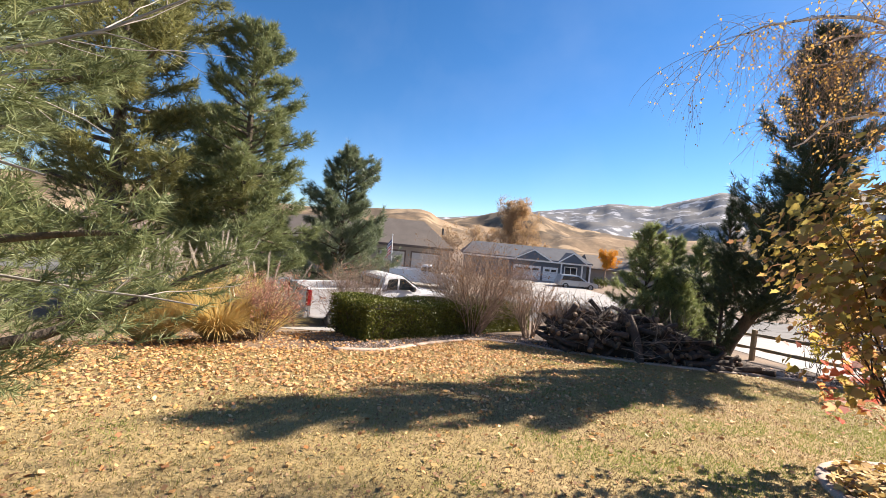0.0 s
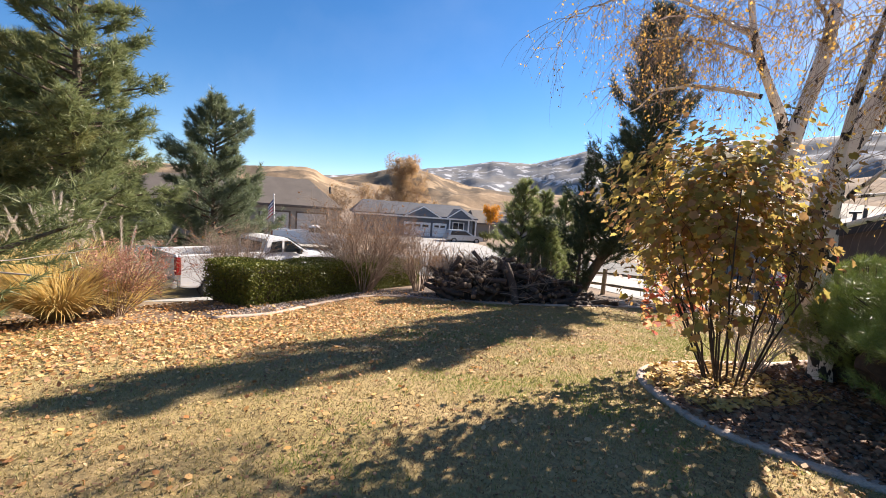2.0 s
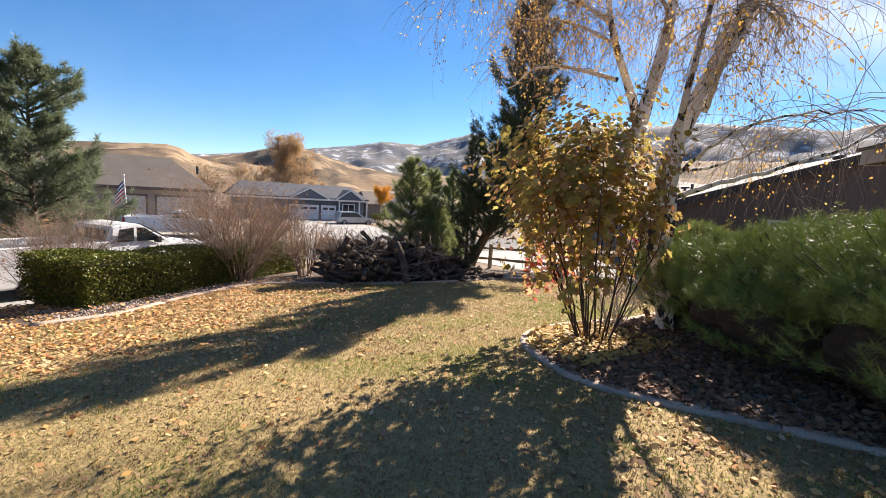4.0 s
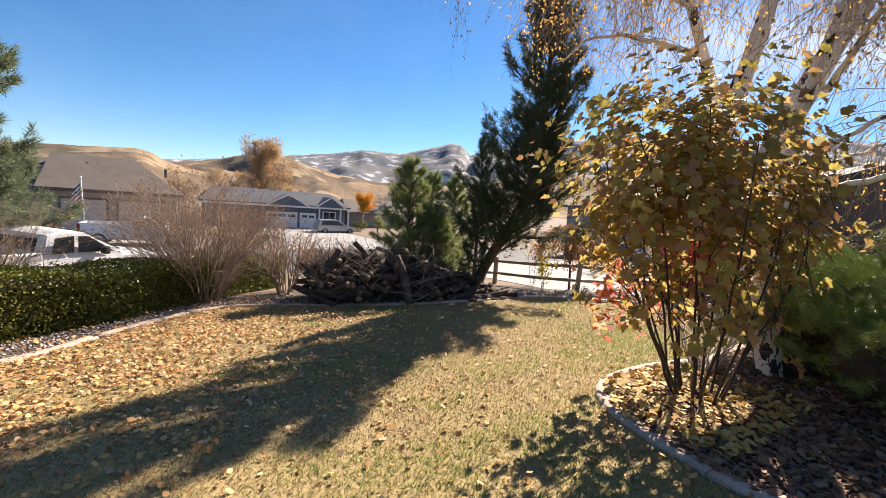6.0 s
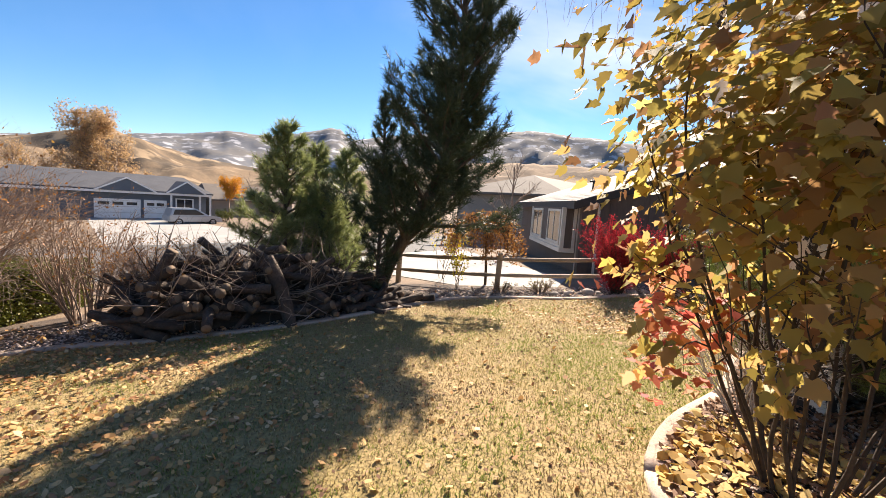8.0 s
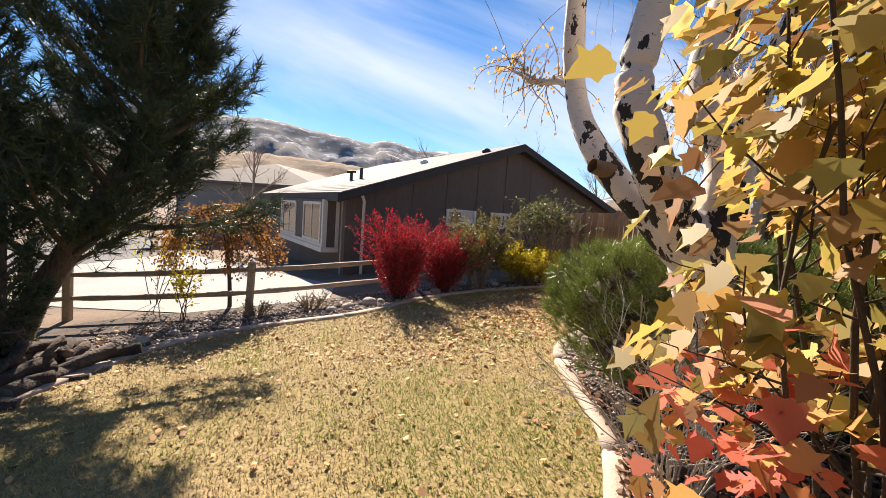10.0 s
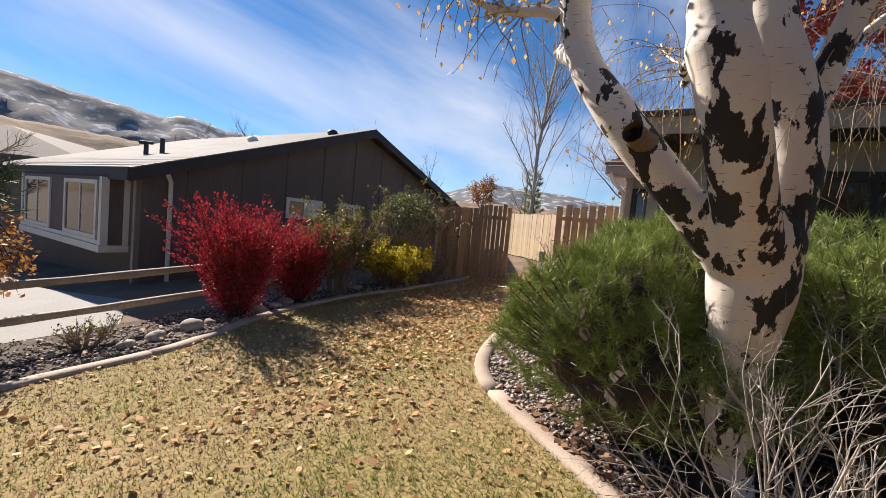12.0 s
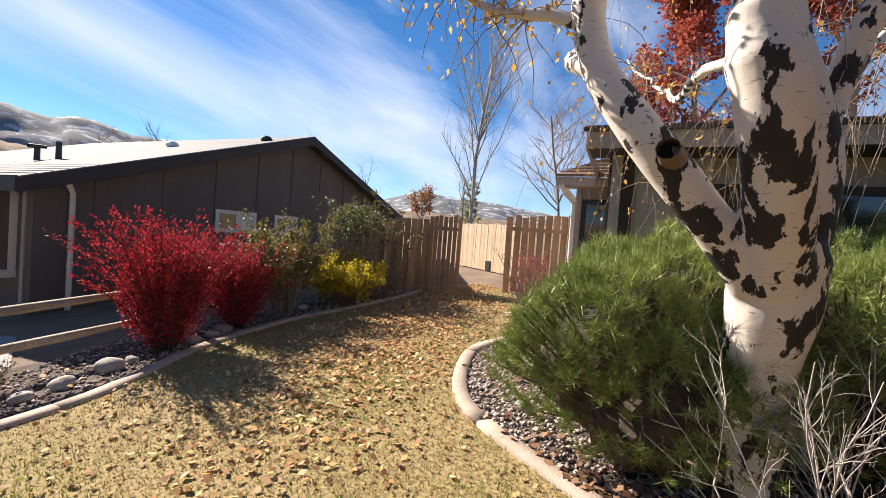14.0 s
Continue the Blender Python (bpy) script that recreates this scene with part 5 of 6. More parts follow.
def board_fence(name, a, b, h, label, seed, width=0.14, gap=0.006, material=None, z0=None, both=False, thing_name="wooden_fence", category="fence"):
    """An upright board fence from a to b: every board a piece, on two rails."""
    rng = np.random.default_rng(seed)
    a, b = np.array(a, float), np.array(b, float)
    L = np.linalg.norm(b - a)
    ang = math.degrees(math.atan2(b[1] - a[1], b[0] - a[0]))
    z = gz(a[0], a[1]) if z0 is None else z0
    t = thing(thing_name, a[0], a[1], z, label, category, rz=ang)
    n = max(1, int(L / (width + gap)))
    me = [raw_mesh_from(boxes((0, 0, 0, width, 0.019, 1.0), bevel=0.003), material or M_CEDAR) for _ in range(1)][0]
    for k in range(n):
        ob = under(new("board", me), t)
        ob.location = (k * (width + gap), (0.042 if both and k % 2 else 0.0) + rng.normal(0, 0.002), 0.03 + rng.normal(0, 0.006) + (gz(*(a + (b - a) * k / n)) - gz(*a) if z0 is None else 0))
        ob.scale = (1, 1, h + rng.normal(0, 0.012))
        ob.rotation_euler = (0, rng.normal(0, 0.006), 0)
    for q in (0.28, h - 0.28):
        part("rail", boxes((0, 0.020, q, L, 0.041, q + 0.085)), material or M_CEDAR, t)
    for q in (0.0, L - 0.09):
        part("post", boxes((q, 0.044, -0.2, q + 0.09, 0.13, h + 0.02)), material or M_CEDAR, t)
    return t


def raw_mesh_from(bm, material):
    me = bpy.data.meshes.new("board")
    bm.to_mesh(me)
    bm.free()
    me.materials.append(material)
    return me


board_fence("f", (14.7, 3.75), (13.72, 2.12), 1.66, "brown cedar board fence beside the gate", 111, both=True)
board_fence("g", (13.72, 2.12), (13.28, 1.52), 1.72, "open cedar garden gate of narrow boards", 112, 0.09, 0.02, thing_name="garden_gate", category="gate")
board_fence("h", (12.78, 0.62), (11.72, -0.62), 1.72, "brown cedar fence panel between gate and house", 113, 0.14, 0.03, both=True)
M_PALEWOOD = mat("pale_new_boards", (0.55, 0.42, 0.27), (0.63, 0.49, 0.33), 0.8, 3, (0.42, 0.31, 0.2), 30, 0.3, obrand=0.12, stretch=(1, 1, 0.12))
board_fence("k", (19.5, -1.2), (14.4, -1.2), 1.5, "pale sunlit board fence behind the gate", 114, 0.14, 0.004, M_PALEWOOD)
pd = thing("pet_door", 16.2, -1.2, gz(16.2, -1.2), "small black pet door in the pale fence", "pet door", rz=180)
part("frame", boxes((-0.14, -0.03, 0.05, 0.14, 0.005, 0.36), bevel=0.01), M_STEEL, pd)


def lattice():
    rng = np.random.default_rng(121)
    t = thing("garden_lattice", 13.55, 4.35, gz(13.55, 4.35), "grey wooden lattice grown over by a leafy vine", "trellis", rz=-68)
    for k in range(16):
        for s in (1, -1):
            x = -0.4 + k * 0.11
            v, f = tubes([([(x, 0.012 * s, 0.05), (x + s * 0.72, 0.012 * s, 1.42)], [0.011, 0.011])], 4)
            if 0 <= x + s * 0.36 <= 1.35:
                raw("slat", v, f, M_WEATHERED, t)
    for x in (-0.1, 1.35):
        part("post", boxes((x, -0.045, -0.1, x + 0.09, 0.045, 1.6), bevel=0.008), M_WEATHERED, t)
    part("rail", boxes((-0.1, -0.04, 1.46, 1.44, 0.04, 1.53), bevel=0.006), M_WEATHERED, t)
    return t


lattice()


def vine():
    rng = np.random.default_rng(122)
    t = thing("climbing_vine", 13.75, 3.85, gz(13.75, 3.85), "green-grey climbing vine arching over the lattice", "vine")
    paths, tips = [], []
    for k in range(22):
        a = rng.random() * 6.283
        b = stem(rng, (0.15 * math.cos(a), 0.15 * math.sin(a), 0), (0.25 * math.cos(a), 0.25 * math.sin(a), 1), 1.75 + 0.5 * rng.random(), 0.012, 0.004, 9, 0.12, 0.02)
        o, tp = branch_out(rng, b, 2, [6, 4], 0.32, 0.8, 0.2, 0.12, 0.55)
        paths += o
        tips += tp
    raw("branchwork", *tubes(paths, 4), M_TWIG, t)
    tp = np.concatenate(tips)
    c, u = ball(rng, 1500, (0, 0, 1.62), (0.62, 0.62, 0.38))
    p = np.concatenate([tp[rng.choice(len(tp), 1500)], c])
    raw("foliage", *leaves(p, rng.normal(0, 1, p.shape) + np.array([0, 0, -0.5]), 0.05 + 0.03 * rng.random(len(p)), rng), L_VINE, t)


vine()


def weeping_tree():
    rng = np.random.default_rng(123)
    x, y = 10.15, 9.75
    t = thing("weeping_tree", x, y, gz(x, y), "small weeping tree with rusty orange leaves past the fence", "tree")
    trunk = stem(rng, (0, 0, -0.05), (0, 0, 1), 1.75, 0.045, 0.03, 7, 0.04)
    paths, P = [trunk], []
    for k in range(90):
        a = rng.random() * 6.283
        b = stem(rng, trunk[0][-1] + np.array([0, 0, -0.25 * rng.random()]), (math.cos(a), math.sin(a), 0.9), 0.9 + 0.7 * rng.random(), 0.01, 0.003, 9, 0.1, 0.32)
        paths.append(b)
        P.append(b[0][2:])
    raw("branchwork", *tubes(paths, 4), M_TWIG_DK, t)
    p = np.concatenate(P)
    p = p[rng.choice(len(p), 5200)] + rng.normal(0, 0.07, (5200, 3))
    raw("foliage", *leaves(p, rng.normal(0, 1, p.shape) + np.array([0, 0, -0.8]), 0.04 + 0.035 * rng.random(len(p)), rng), L_RUST, t)


weeping_tree()


# ---------------------------------------------------------------- woodpile
def log_mesh(rng, L, r, bend):
    pts = [(L * (f - 0.5), bend * math.sin(f * 3.1), bend * 0.4 * math.sin(f * 5)) for f in np.linspace(0, 1, 6)]
    rad = r * (1 + rng.normal(0, 0.06, 6)) * np.linspace(1, 0.82, 6)
    v, f = tubes([(pts, rad)], 8)
    n = len(v)
    v = np.concatenate([v])
    me = raw_mesh("log", v, [f, np.array([list(range(8))[::-1], list(range(n - 8, n))])], M_LOG)
    me.materials.append(M_LOGEND)
    me.polygons[len(f)].material_index = me.polygons[len(f) + 1].material_index = 1
    return me


def woodpile():
    rng = np.random.default_rng(131)
    x, y = 5.0, 10.35
    t = thing("woodpile", x, y, gz(x, y), "heap of cut logs and brush beside the lawn", "woodpile", rz=-8)
    meshes = [log_mesh(rng, 0.45 + 0.85 * rng.random() ** 1.3, 0.03 + 0.055 * rng.random() ** 1.4, 0.08 * rng.random()) for _ in range(14)]
    for k in range(290):
        u, v = rng.uniform(-2.1, 2.25), rng.uniform(-0.72, 0.85)
        top = 0.98 * max(0.12, 1 - (abs(u + 0.35) / 2.5) ** 2) * max(0.1, 1 - (abs(v - 0.1) / 1.0) ** 2)
        ob = under(new("log", meshes[k % 14]), t)
        ob.location = (u, v, 0.06 + top * rng.random() ** 0.45)
        ob.rotation_euler = (rng.random() * 6, rng.normal(0, 0.35), rng.random() * 3.14)
    big = log_mesh(rng, 1.25, 0.115, 0.06)
    ob = under(new("log", big), t)
    ob.location, ob.rotation_euler = (-0.28, -0.78, 0.52), (0, radians(62), radians(-62))
    ob = under(new("log", log_mesh(rng, 0.62, 0.12, 0.01)), t)
    ob.location, ob.rotation_euler = (1.75, -0.75, 0.11), (0, 0, radians(12))
    for k in range(150):
        a = rng.random() * 6.283
        b = stem(rng, (rng.uniform(-2.0, 1.0), rng.uniform(-0.6, 0.5), 0.2 + 0.4 * rng.random()), (math.cos(a), math.sin(a), 0.35 + 0.5 * rng.random()), 0.7 + 0.9 * rng.random(), 0.013, 0.004, 6, 0.16)
        o, _ = branch_out(rng, b, 1, [4], 0.5, 0.7, 0.15)
        raw("brush_branch", *tubes(o, 5), M_TWIG_DK if k % 2 else M_TWIG, t)
    # lumpy dark solid that fills the middle of the heap
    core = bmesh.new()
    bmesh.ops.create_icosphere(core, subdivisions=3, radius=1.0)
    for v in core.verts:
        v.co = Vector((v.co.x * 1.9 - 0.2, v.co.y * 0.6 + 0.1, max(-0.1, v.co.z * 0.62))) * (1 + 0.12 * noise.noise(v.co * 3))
    part("heap_core", core, M_TWIG_DK, t, "dark solid core inside the heap")


woodpile()


# ---------------------------------------------------------------- stones and small things in the beds
def stones():
    rng = np.random.default_rng(141)
    spots = [(10.55, 7.25, 0.17), (10.2, 7.55, 0.14), (9.95, 7.75, 0.12), (11.35, 6.55, 0.13), (11.55, 6.35, 0.12), (11.75, 6.2, 0.15), (12.1, 5.95, 0.12), (11.2, 6.75, 0.1), (10.75, 7.1, 0.1), (8.0, 9.55, 0.13), (8.4, 9.4, 0.1), (12.55, 5.3, 0.1), (9.0, 9.35, 0.09), (12.85, 4.95, 0.12)]
    for x, y, r in spots:
        r *= 0.72
        bm = bmesh.new()
        bmesh.ops.create_icosphere(bm, subdivisions=3, radius=r)
        o = Vector(rng.normal(0, 5, 3))
        for v in bm.verts:
            v.co *= 1 + 0.28 * noise.noise(v.co / r * 0.9 + o) + 0.06 * noise.noise(v.co / r * 3 + o)
            v.co.z *= 0.68
        ob = part("field_stone", bm, M_STONE)
        smooth(ob.data)
        ob.matrix_world = pose(x, y, gz(x, y) + r * 0.45, 0, 0, rng.random() * 180)
        tagged(ob, "rounded pale field stone in the gravel strip", "stone", "stones along the fence")


stones()
lb = thing("garden_light", 7.85, 3.85, gz(7.85, 3.85), "small grey low garden light on the gravel", "lamp")
raw("body", *tubes([([(0, 0, -0.03), (0, 0, 0.07), (0, 0, 0.071)], [0.04, 0.04, 0.001])], 14), M_TRIM, lb)
raw("cap", *tubes([([(0, 0, 0.072), (0, 0, 0.085), (0, 0, 0.1)], [0.055, 0.055, 0.002])], 14), M_WHITE, lb)


# ---------------------------------------------------------------- vehicles
def wheel(parent, x, y, r=0.37, w=0.24):
    tyre = under(new("wheel"), parent)
    tyre.location = (x, y, r)
    ring = [(r * 0.62, -w / 2), (r * 0.93, -w / 2), (r, -w * 0.36), (r, w * 0.36), (r * 0.93, w / 2), (r * 0.62, w / 2)]
    n, m = 24, len(ring)
    a = np.linspace(0, 6.2832, n, endpoint=False)
    v = np.array([[(q[0] * math.cos(t), q[1], q[0] * math.sin(t)) for q in ring] for t in a]).reshape(-1, 3)
    i = np.arange(n)[:, None] * m
    j = np.arange(m)[None, :]
    k = ((np.arange(n) + 1) % n)[:, None] * m
    f = np.stack([i + j, i + (j + 1) % m, k + (j + 1) % m, k + j], -1).reshape(-1, 4)
    raw("tyre", v, f, M_TYRE, tyre)
    bm = bmesh.new()
    bmesh.ops.create_cone(bm, cap_ends=True, segments=20, radius1=r * 0.62, radius2=r * 0.62, depth=w * 0.7, matrix=Matrix.Rotation(radians(90), 4, "X"))
    part("rim", bm, M_CARGREY, tyre)
    for s in range(5):
        b = boxes((-0.03, -w * 0.37, 0.04, 0.03, w * 0.37, r * 0.58), bevel=0.008, m=Matrix.Rotation(s * 1.2566, 4, "Y"))
        part("spoke", b, M_STEEL, tyre)


def pickup(name, x, y, z, rz, paint, label):
    """A crew-cab pickup, local x forwards from the tailgate."""
    t = thing(name, x, y, z, label, "pickup truck", rz=rz)
    W = 0.96
    low = prism([(0.05, -W, 0.45), (0.05, -W, 0.95), (5.35, -W, 0.98), (5.55, -W, 0.85), (5.55, -W, 0.42), (5.2, -W, 0.34), (0.3, -W, 0.38)], (0, 2 * W, 0))
    bmesh.ops.bevel(low, geom=low.edges[:], offset=0.05, segments=2, affect="EDGES")
    part("body", low, paint, t)
    for s in (-1, 1):
        part("bed_side", boxes((0.05, s * W - (0.09 if s > 0 else 0), 0.9, 2.5, s * W + (0.09 if s < 0 else 0), 1.32), bevel=0.025), paint, t)
    gate = part("tailgate", boxes((0.0, -W + 0.1, 0.62, 0.075, W - 0.1, 1.32), bevel=0.02), paint, t)
    part("latch", boxes((-0.012, -0.14, 1.1, 0.002, 0.14, 1.2), bevel=0.004), M_STEEL, gate)
    hood = prism([(3.95, -W + 0.05, 0.95), (3.95, -W + 0.05, 1.2), (5.2, -W + 0.05, 1.12), (5.5, -W + 0.05, 1.0), (5.5, -W + 0.05, 0.95)], (0, 2 * W - 0.1, 0))
    bmesh.ops.bevel(hood, geom=hood.edges[:], offset=0.05, segments=2, affect="EDGES")
    part("hood", hood, paint, t)
    cab = prism([(2.5, -W + 0.02, 0.95), (2.5, -W + 0.02, 1.25), (2.6, -W + 0.1, 1.68), (2.85, -W + 0.12, 1.76), (3.3, -W + 0.12, 1.75), (4.15, -W + 0.05, 1.22), (4.2, -W + 0.02, 0.95)], (0, 2 * W - 0.16, 0))
    bmesh.ops.bevel(cab, geom=cab.edges[:], offset=0.035, segments=2, affect="EDGES")
    part("cab", cab, paint, t)
    for s in (-1, 1):
        yy = s * (W - 0.035)
        d = 0.012 * s
        for q in ([(2.66, 1.28), (2.72, 1.62), (3.08, 1.66), (3.08, 1.28)], [(3.16, 1.28), (3.16, 1.66), (3.36, 1.65), (3.92, 1.26)]):
            part("side_window", prism([(a, yy + 0.02 * s, b) for a, b in q], (0, d, 0)), M_CARGLASS, t)
        part("mirror", boxes((3.6, s * W, 1.22, 3.72, s * (W + 0.2), 1.4), bevel=0.02) if s > 0 else boxes((3.6, -(W + 0.2), 1.22, 3.72, -W, 1.4), bevel=0.02), M_STEEL, t)
        lo, hi = sorted((s * (W - 0.15), s * (W + 0.006)))
        part("tail_lamp", boxes((-0.012, lo, 0.78, 0.12, hi, 1.26), bevel=0.012), M_REDLAMP, t)
        part("headlight", boxes((5.44, *sorted((s * 0.55, s * 0.9))[:1], 0.82, 5.575, sorted((s * 0.55, s * 0.9))[1], 1.0), bevel=0.015), M_CARGLASS, t)
    part("windscreen", prism([(3.4, -0.72, 1.72), (3.4, 0.74, 1.72), (4.13, 0.8, 1.28), (4.13, -0.78, 1.28)], (0.02, 0, 0.02)), M_CARGLASS, t)
    part("rear_window", boxes((2.5, -0.62, 1.32, 2.58, 0.62, 1.6), bevel=0.01), M_CARGLASS, t)
    bump = part("bumper", boxes((-0.1, -W, 0.42, 0.02, W, 0.62), bevel=0.03), M_CARGREY, t)
    part("number_plate", boxes((-0.112, -0.15, 0.47, -0.101, 0.15, 0.59)), M_WHITE, bump)
    part("bed_floor", boxes((0.08, -W + 0.1, 0.951, 2.48, W - 0.1, 0.97)), M_STEEL, t)
    for wx in (0.95, 4.55):
        for s in (-1, 1):
            wheel(t, wx, s * (W - 0.11))
    return t


pickup("pickup_truck", -4.5, 13.0, gz(-3.2, 14.0) + 0.012, 38, M_CARWHITE, "white pickup truck parked behind the hedge")
pickup("pickup_truck", -4.3, 33.6, -2.12, -4, M_CARWHITE, "white pickup truck on the far driveway")


def suv(x, y, z, rz):
    t = thing("car", x, y, z, "silver grey estate car on the far street", "car", rz=rz)
    W = 0.9
    low = prism([(0.0, -W, 0.35), (0.02, -W, 0.9), (3.5, -W, 0.92), (4.4, -W, 0.78), (4.5, -W, 0.35)], (0, 2 * W, 0))
    bmesh.ops.bevel(low, geom=low.edges[:], offset=0.08, segments=2, affect="EDGES")
    part("body", low, M_CARGREY, t)
    top = prism([(0.1, -W + 0.08, 0.85), (0.35, -W + 0.16, 1.5), (2.2, -W + 0.16, 1.54), (3.4, -W + 0.08, 0.88)], (0, 2 * W - 0.2, 0))
    bmesh.ops.bevel(top, geom=top.edges[:], offset=0.05, segments=2, affect="EDGES")
    part("cabin", top, M_CARGREY, t)
    part("side_window", prism([(0.35, -W + 0.07, 0.95), (0.5, -W + 0.07, 1.4), (2.15, -W + 0.07, 1.43), (2.95, -W + 0.07, 0.97)], (0, 0.02, 0)), M_CARGLASS, t)
    for wx in (0.8, 3.6):
        for s in (-1, 1):
            wheel(t, wx, s * (W - 0.1), 0.33, 0.22)
    return t


suv(12.7, 46.0, -2.2, 3)


# ---------------------------------------------------------------- houses across the street
def gable_roof(name, x0, x1, y0, y1, e, r, hip, material, parent, over=0.4):
    """A roof with its ridge along x; hip: how far the ridge stops short of each end."""
    ym = (y0 + y1) / 2
    v = [(x0 - over, y0 - over, e), (x1 + over, y0 - over, e), (x1 + over, y1 + over, e), (x0 - over, y1 + over, e), (x0 - over + hip[0], ym, r), (x1 + over - hip[1], ym, r)]
    v += [(a, b, c - 0.16) for a, b, c in v[:4]]
    bm = bmesh.new()
    vs = [bm.verts.new(p) for p in v]
    for q in ((0, 1, 5, 4), (1, 2, 5), (2, 3, 4, 5), (3, 0, 4), (0, 6, 7, 1), (1, 7, 8, 2), (2, 8, 9, 3), (3, 9, 6, 0), (6, 9, 8, 7)):
        bm.faces.new([vs[i] for i in q])
    bmesh.ops.recalc_face_normals(bm, faces=bm.faces[:])
    return part(name, bm, material, parent)


def garage_door(h, x0, x1, y, z0, z1, windows, material, surround):
    d = part("garage_door", boxes((x0, y - 0.03, z0, x1, y + 0.02, z1)), material, h)
    n = 4
    for k in range(1, n):
        z = z0 + (z1 - z0) * k / n
        part("seam", boxes((x0, y - 0.036, z - 0.012, x1, y - 0.031, z + 0.012)), M_TRIM, d)
    if windows:
        m = max(2, int((x1 - x0) / 0.8))
        for k in range(m):
            a = x0 + (x1 - x0) * (k + 0.12) / m
            part("pane", boxes((a, y - 0.04, z1 - 0.42, a + (x1 - x0) * 0.76 / m, y - 0.037, z1 - 0.14)), M_PANE, d)
    part("surround", boxes((x0 - 0.14, y - 0.05, z0, x0, y + 0.01, z1 + 0.14), (x1, y - 0.05, z0, x1 + 0.14, y + 0.01, z1 + 0.14), (x0, y - 0.05, z1, x1, y + 0.01, z1 + 0.14)), surround, h)


def brown_house():
    h = thing("house", 0, 0, 0, "taupe ranch house with wide brown roof and two garage doors", "house")
    part("wall", boxes((-6.8, 38, -2.6, 0.4, 46, 1.0)), M_TAUPEWALL, h)
    gable_roof("roof", -6.8, 0.4, 38, 46, 1.02, 3.5, (0.0, 3.2), M_ROOF_TAUPE, h)
    garage_door(h, -6.0, -3.7, 38, -1.95, 0.36, False, M_GARAGE, M_SIDING)
    garage_door(h, -3.0, -0.6, 38, -1.95, 0.36, False, M_GARAGE, M_SIDING)
    part("fascia", boxes((-7.2, 37.57, 0.84, 0.8, 37.59, 1.06)), M_SIDING, h)
    part("wing_wall", boxes((-18, 39.5, -2.6, -6.8, 46.5, 0.75)), M_TAUPEWALL, h)
    gable_roof("wing_roof", -18, -6.8, 39.5, 46.5, 0.76, 3.1, (2.5, 0.0), M_ROOF_TAUPE, h)
    for a, b in ((-15.5, -13.6), (-11.8, -10.2)):
        w = under(new("window"), h)
        part("frame", boxes((a, 39.44, -1.0, b, 39.51, -0.9), (a, 39.44, 0.2, b, 39.51, 0.3), (a, 39.44, -0.9, a + 0.1, 39.51, 0.2), (b - 0.1, 39.44, -0.9, b, 39.51, 0.2)), M_WHITE, w)
        part("pane", boxes((a + 0.1, 39.47, -0.9, b - 0.1, 39.48, 0.2)), M_PANE, w)
    v, f = tubes([([(-0.4, 41.5, 2.3), (-0.4, 41.5, 2.95)], [0.1, 0.1])], 8)
    raw("vent_pipe", v, f, M_STEEL, h)


brown_house()


def blue_house():
    h = thing("house", 0, 0, 0, "slate-blue house with white-trimmed gables and garage doors", "house")
    part("wall", boxes((2.8, 52, -3.0, 18.0, 60, 0.62)), M_BLUEGREY, h)
    gable_roof("roof", 2.6, 18.2, 52, 60, 0.62, 2.2, (1.5, 1.5), M_ROOF_BLUE, h)
    for xa, xm, xb, top in ((8.8, 11.05, 13.3, 1.66), (14.3, 16.0, 17.7, 1.64)):
        part("gable_wall", prism([(xa, 51.3, 0.5), (xb, 51.3, 0.5), (xm, 51.3, top - 0.08)], (0, 3.5, 0)), M_BLUEGREY, h, "dark blue gable")
        for a in (xa, xb):
            part("bargeboard", prism([(a, 51.18, 0.46), (xm, 51.18, top - 0.02), (xm, 51.18, top + 0.12), (a + (0.15 if a < xm else -0.15) * -1, 51.18, 0.52)], (0, 0.1, 0)), M_WHITE, h)
            part("gable_roof", prism([(a, 51.25, 0.53), (xm, 51.25, top + 0.02), (xm, 51.25, top + 0.1), (a, 51.25, 0.62)], (0, 3.6, 0)), M_ROOF_BLUE, h)
    part("eave_board", boxes((2.3, 51.4, 0.3, 18.4, 51.44, 0.5)), M_WHITE, h)
    part("porch_roof", boxes((2.3, 51.44, 0.36, 18.4, 52.0, 0.5)), M_ROOF_BLUE, h)
    garage_door(h, 8.9, 12.1, 51.95, -2.7, -0.42, True, M_WHITE, M_WHITE)
    garage_door(h, 12.65, 14.25, 51.95, -2.7, -0.42, True, M_WHITE, M_WHITE)
    w = under(new("window"), h)
    part("pane", boxes((15.3, 51.97, -1.3, 16.7, 51.98, -0.1)), M_PANE, w)
    part("frame", boxes((15.18, 51.92, -1.4, 15.3, 52.0, 0.0), (16.7, 51.92, -1.4, 16.82, 52.0, 0.0), (15.3, 51.92, -1.4, 16.7, 52.0, -1.3), (15.3, 51.92, -0.1, 16.7, 52.0, 0.0), (15.97, 51.93, -1.3, 16.03, 51.97, -0.1)), M_WHITE, w)
    for x in (14.6, 17.2, 18.2):
        part("porch_post", boxes((x, 51.45, -2.7, x + 0.16, 51.6, 0.3)), M_WHITE, h)


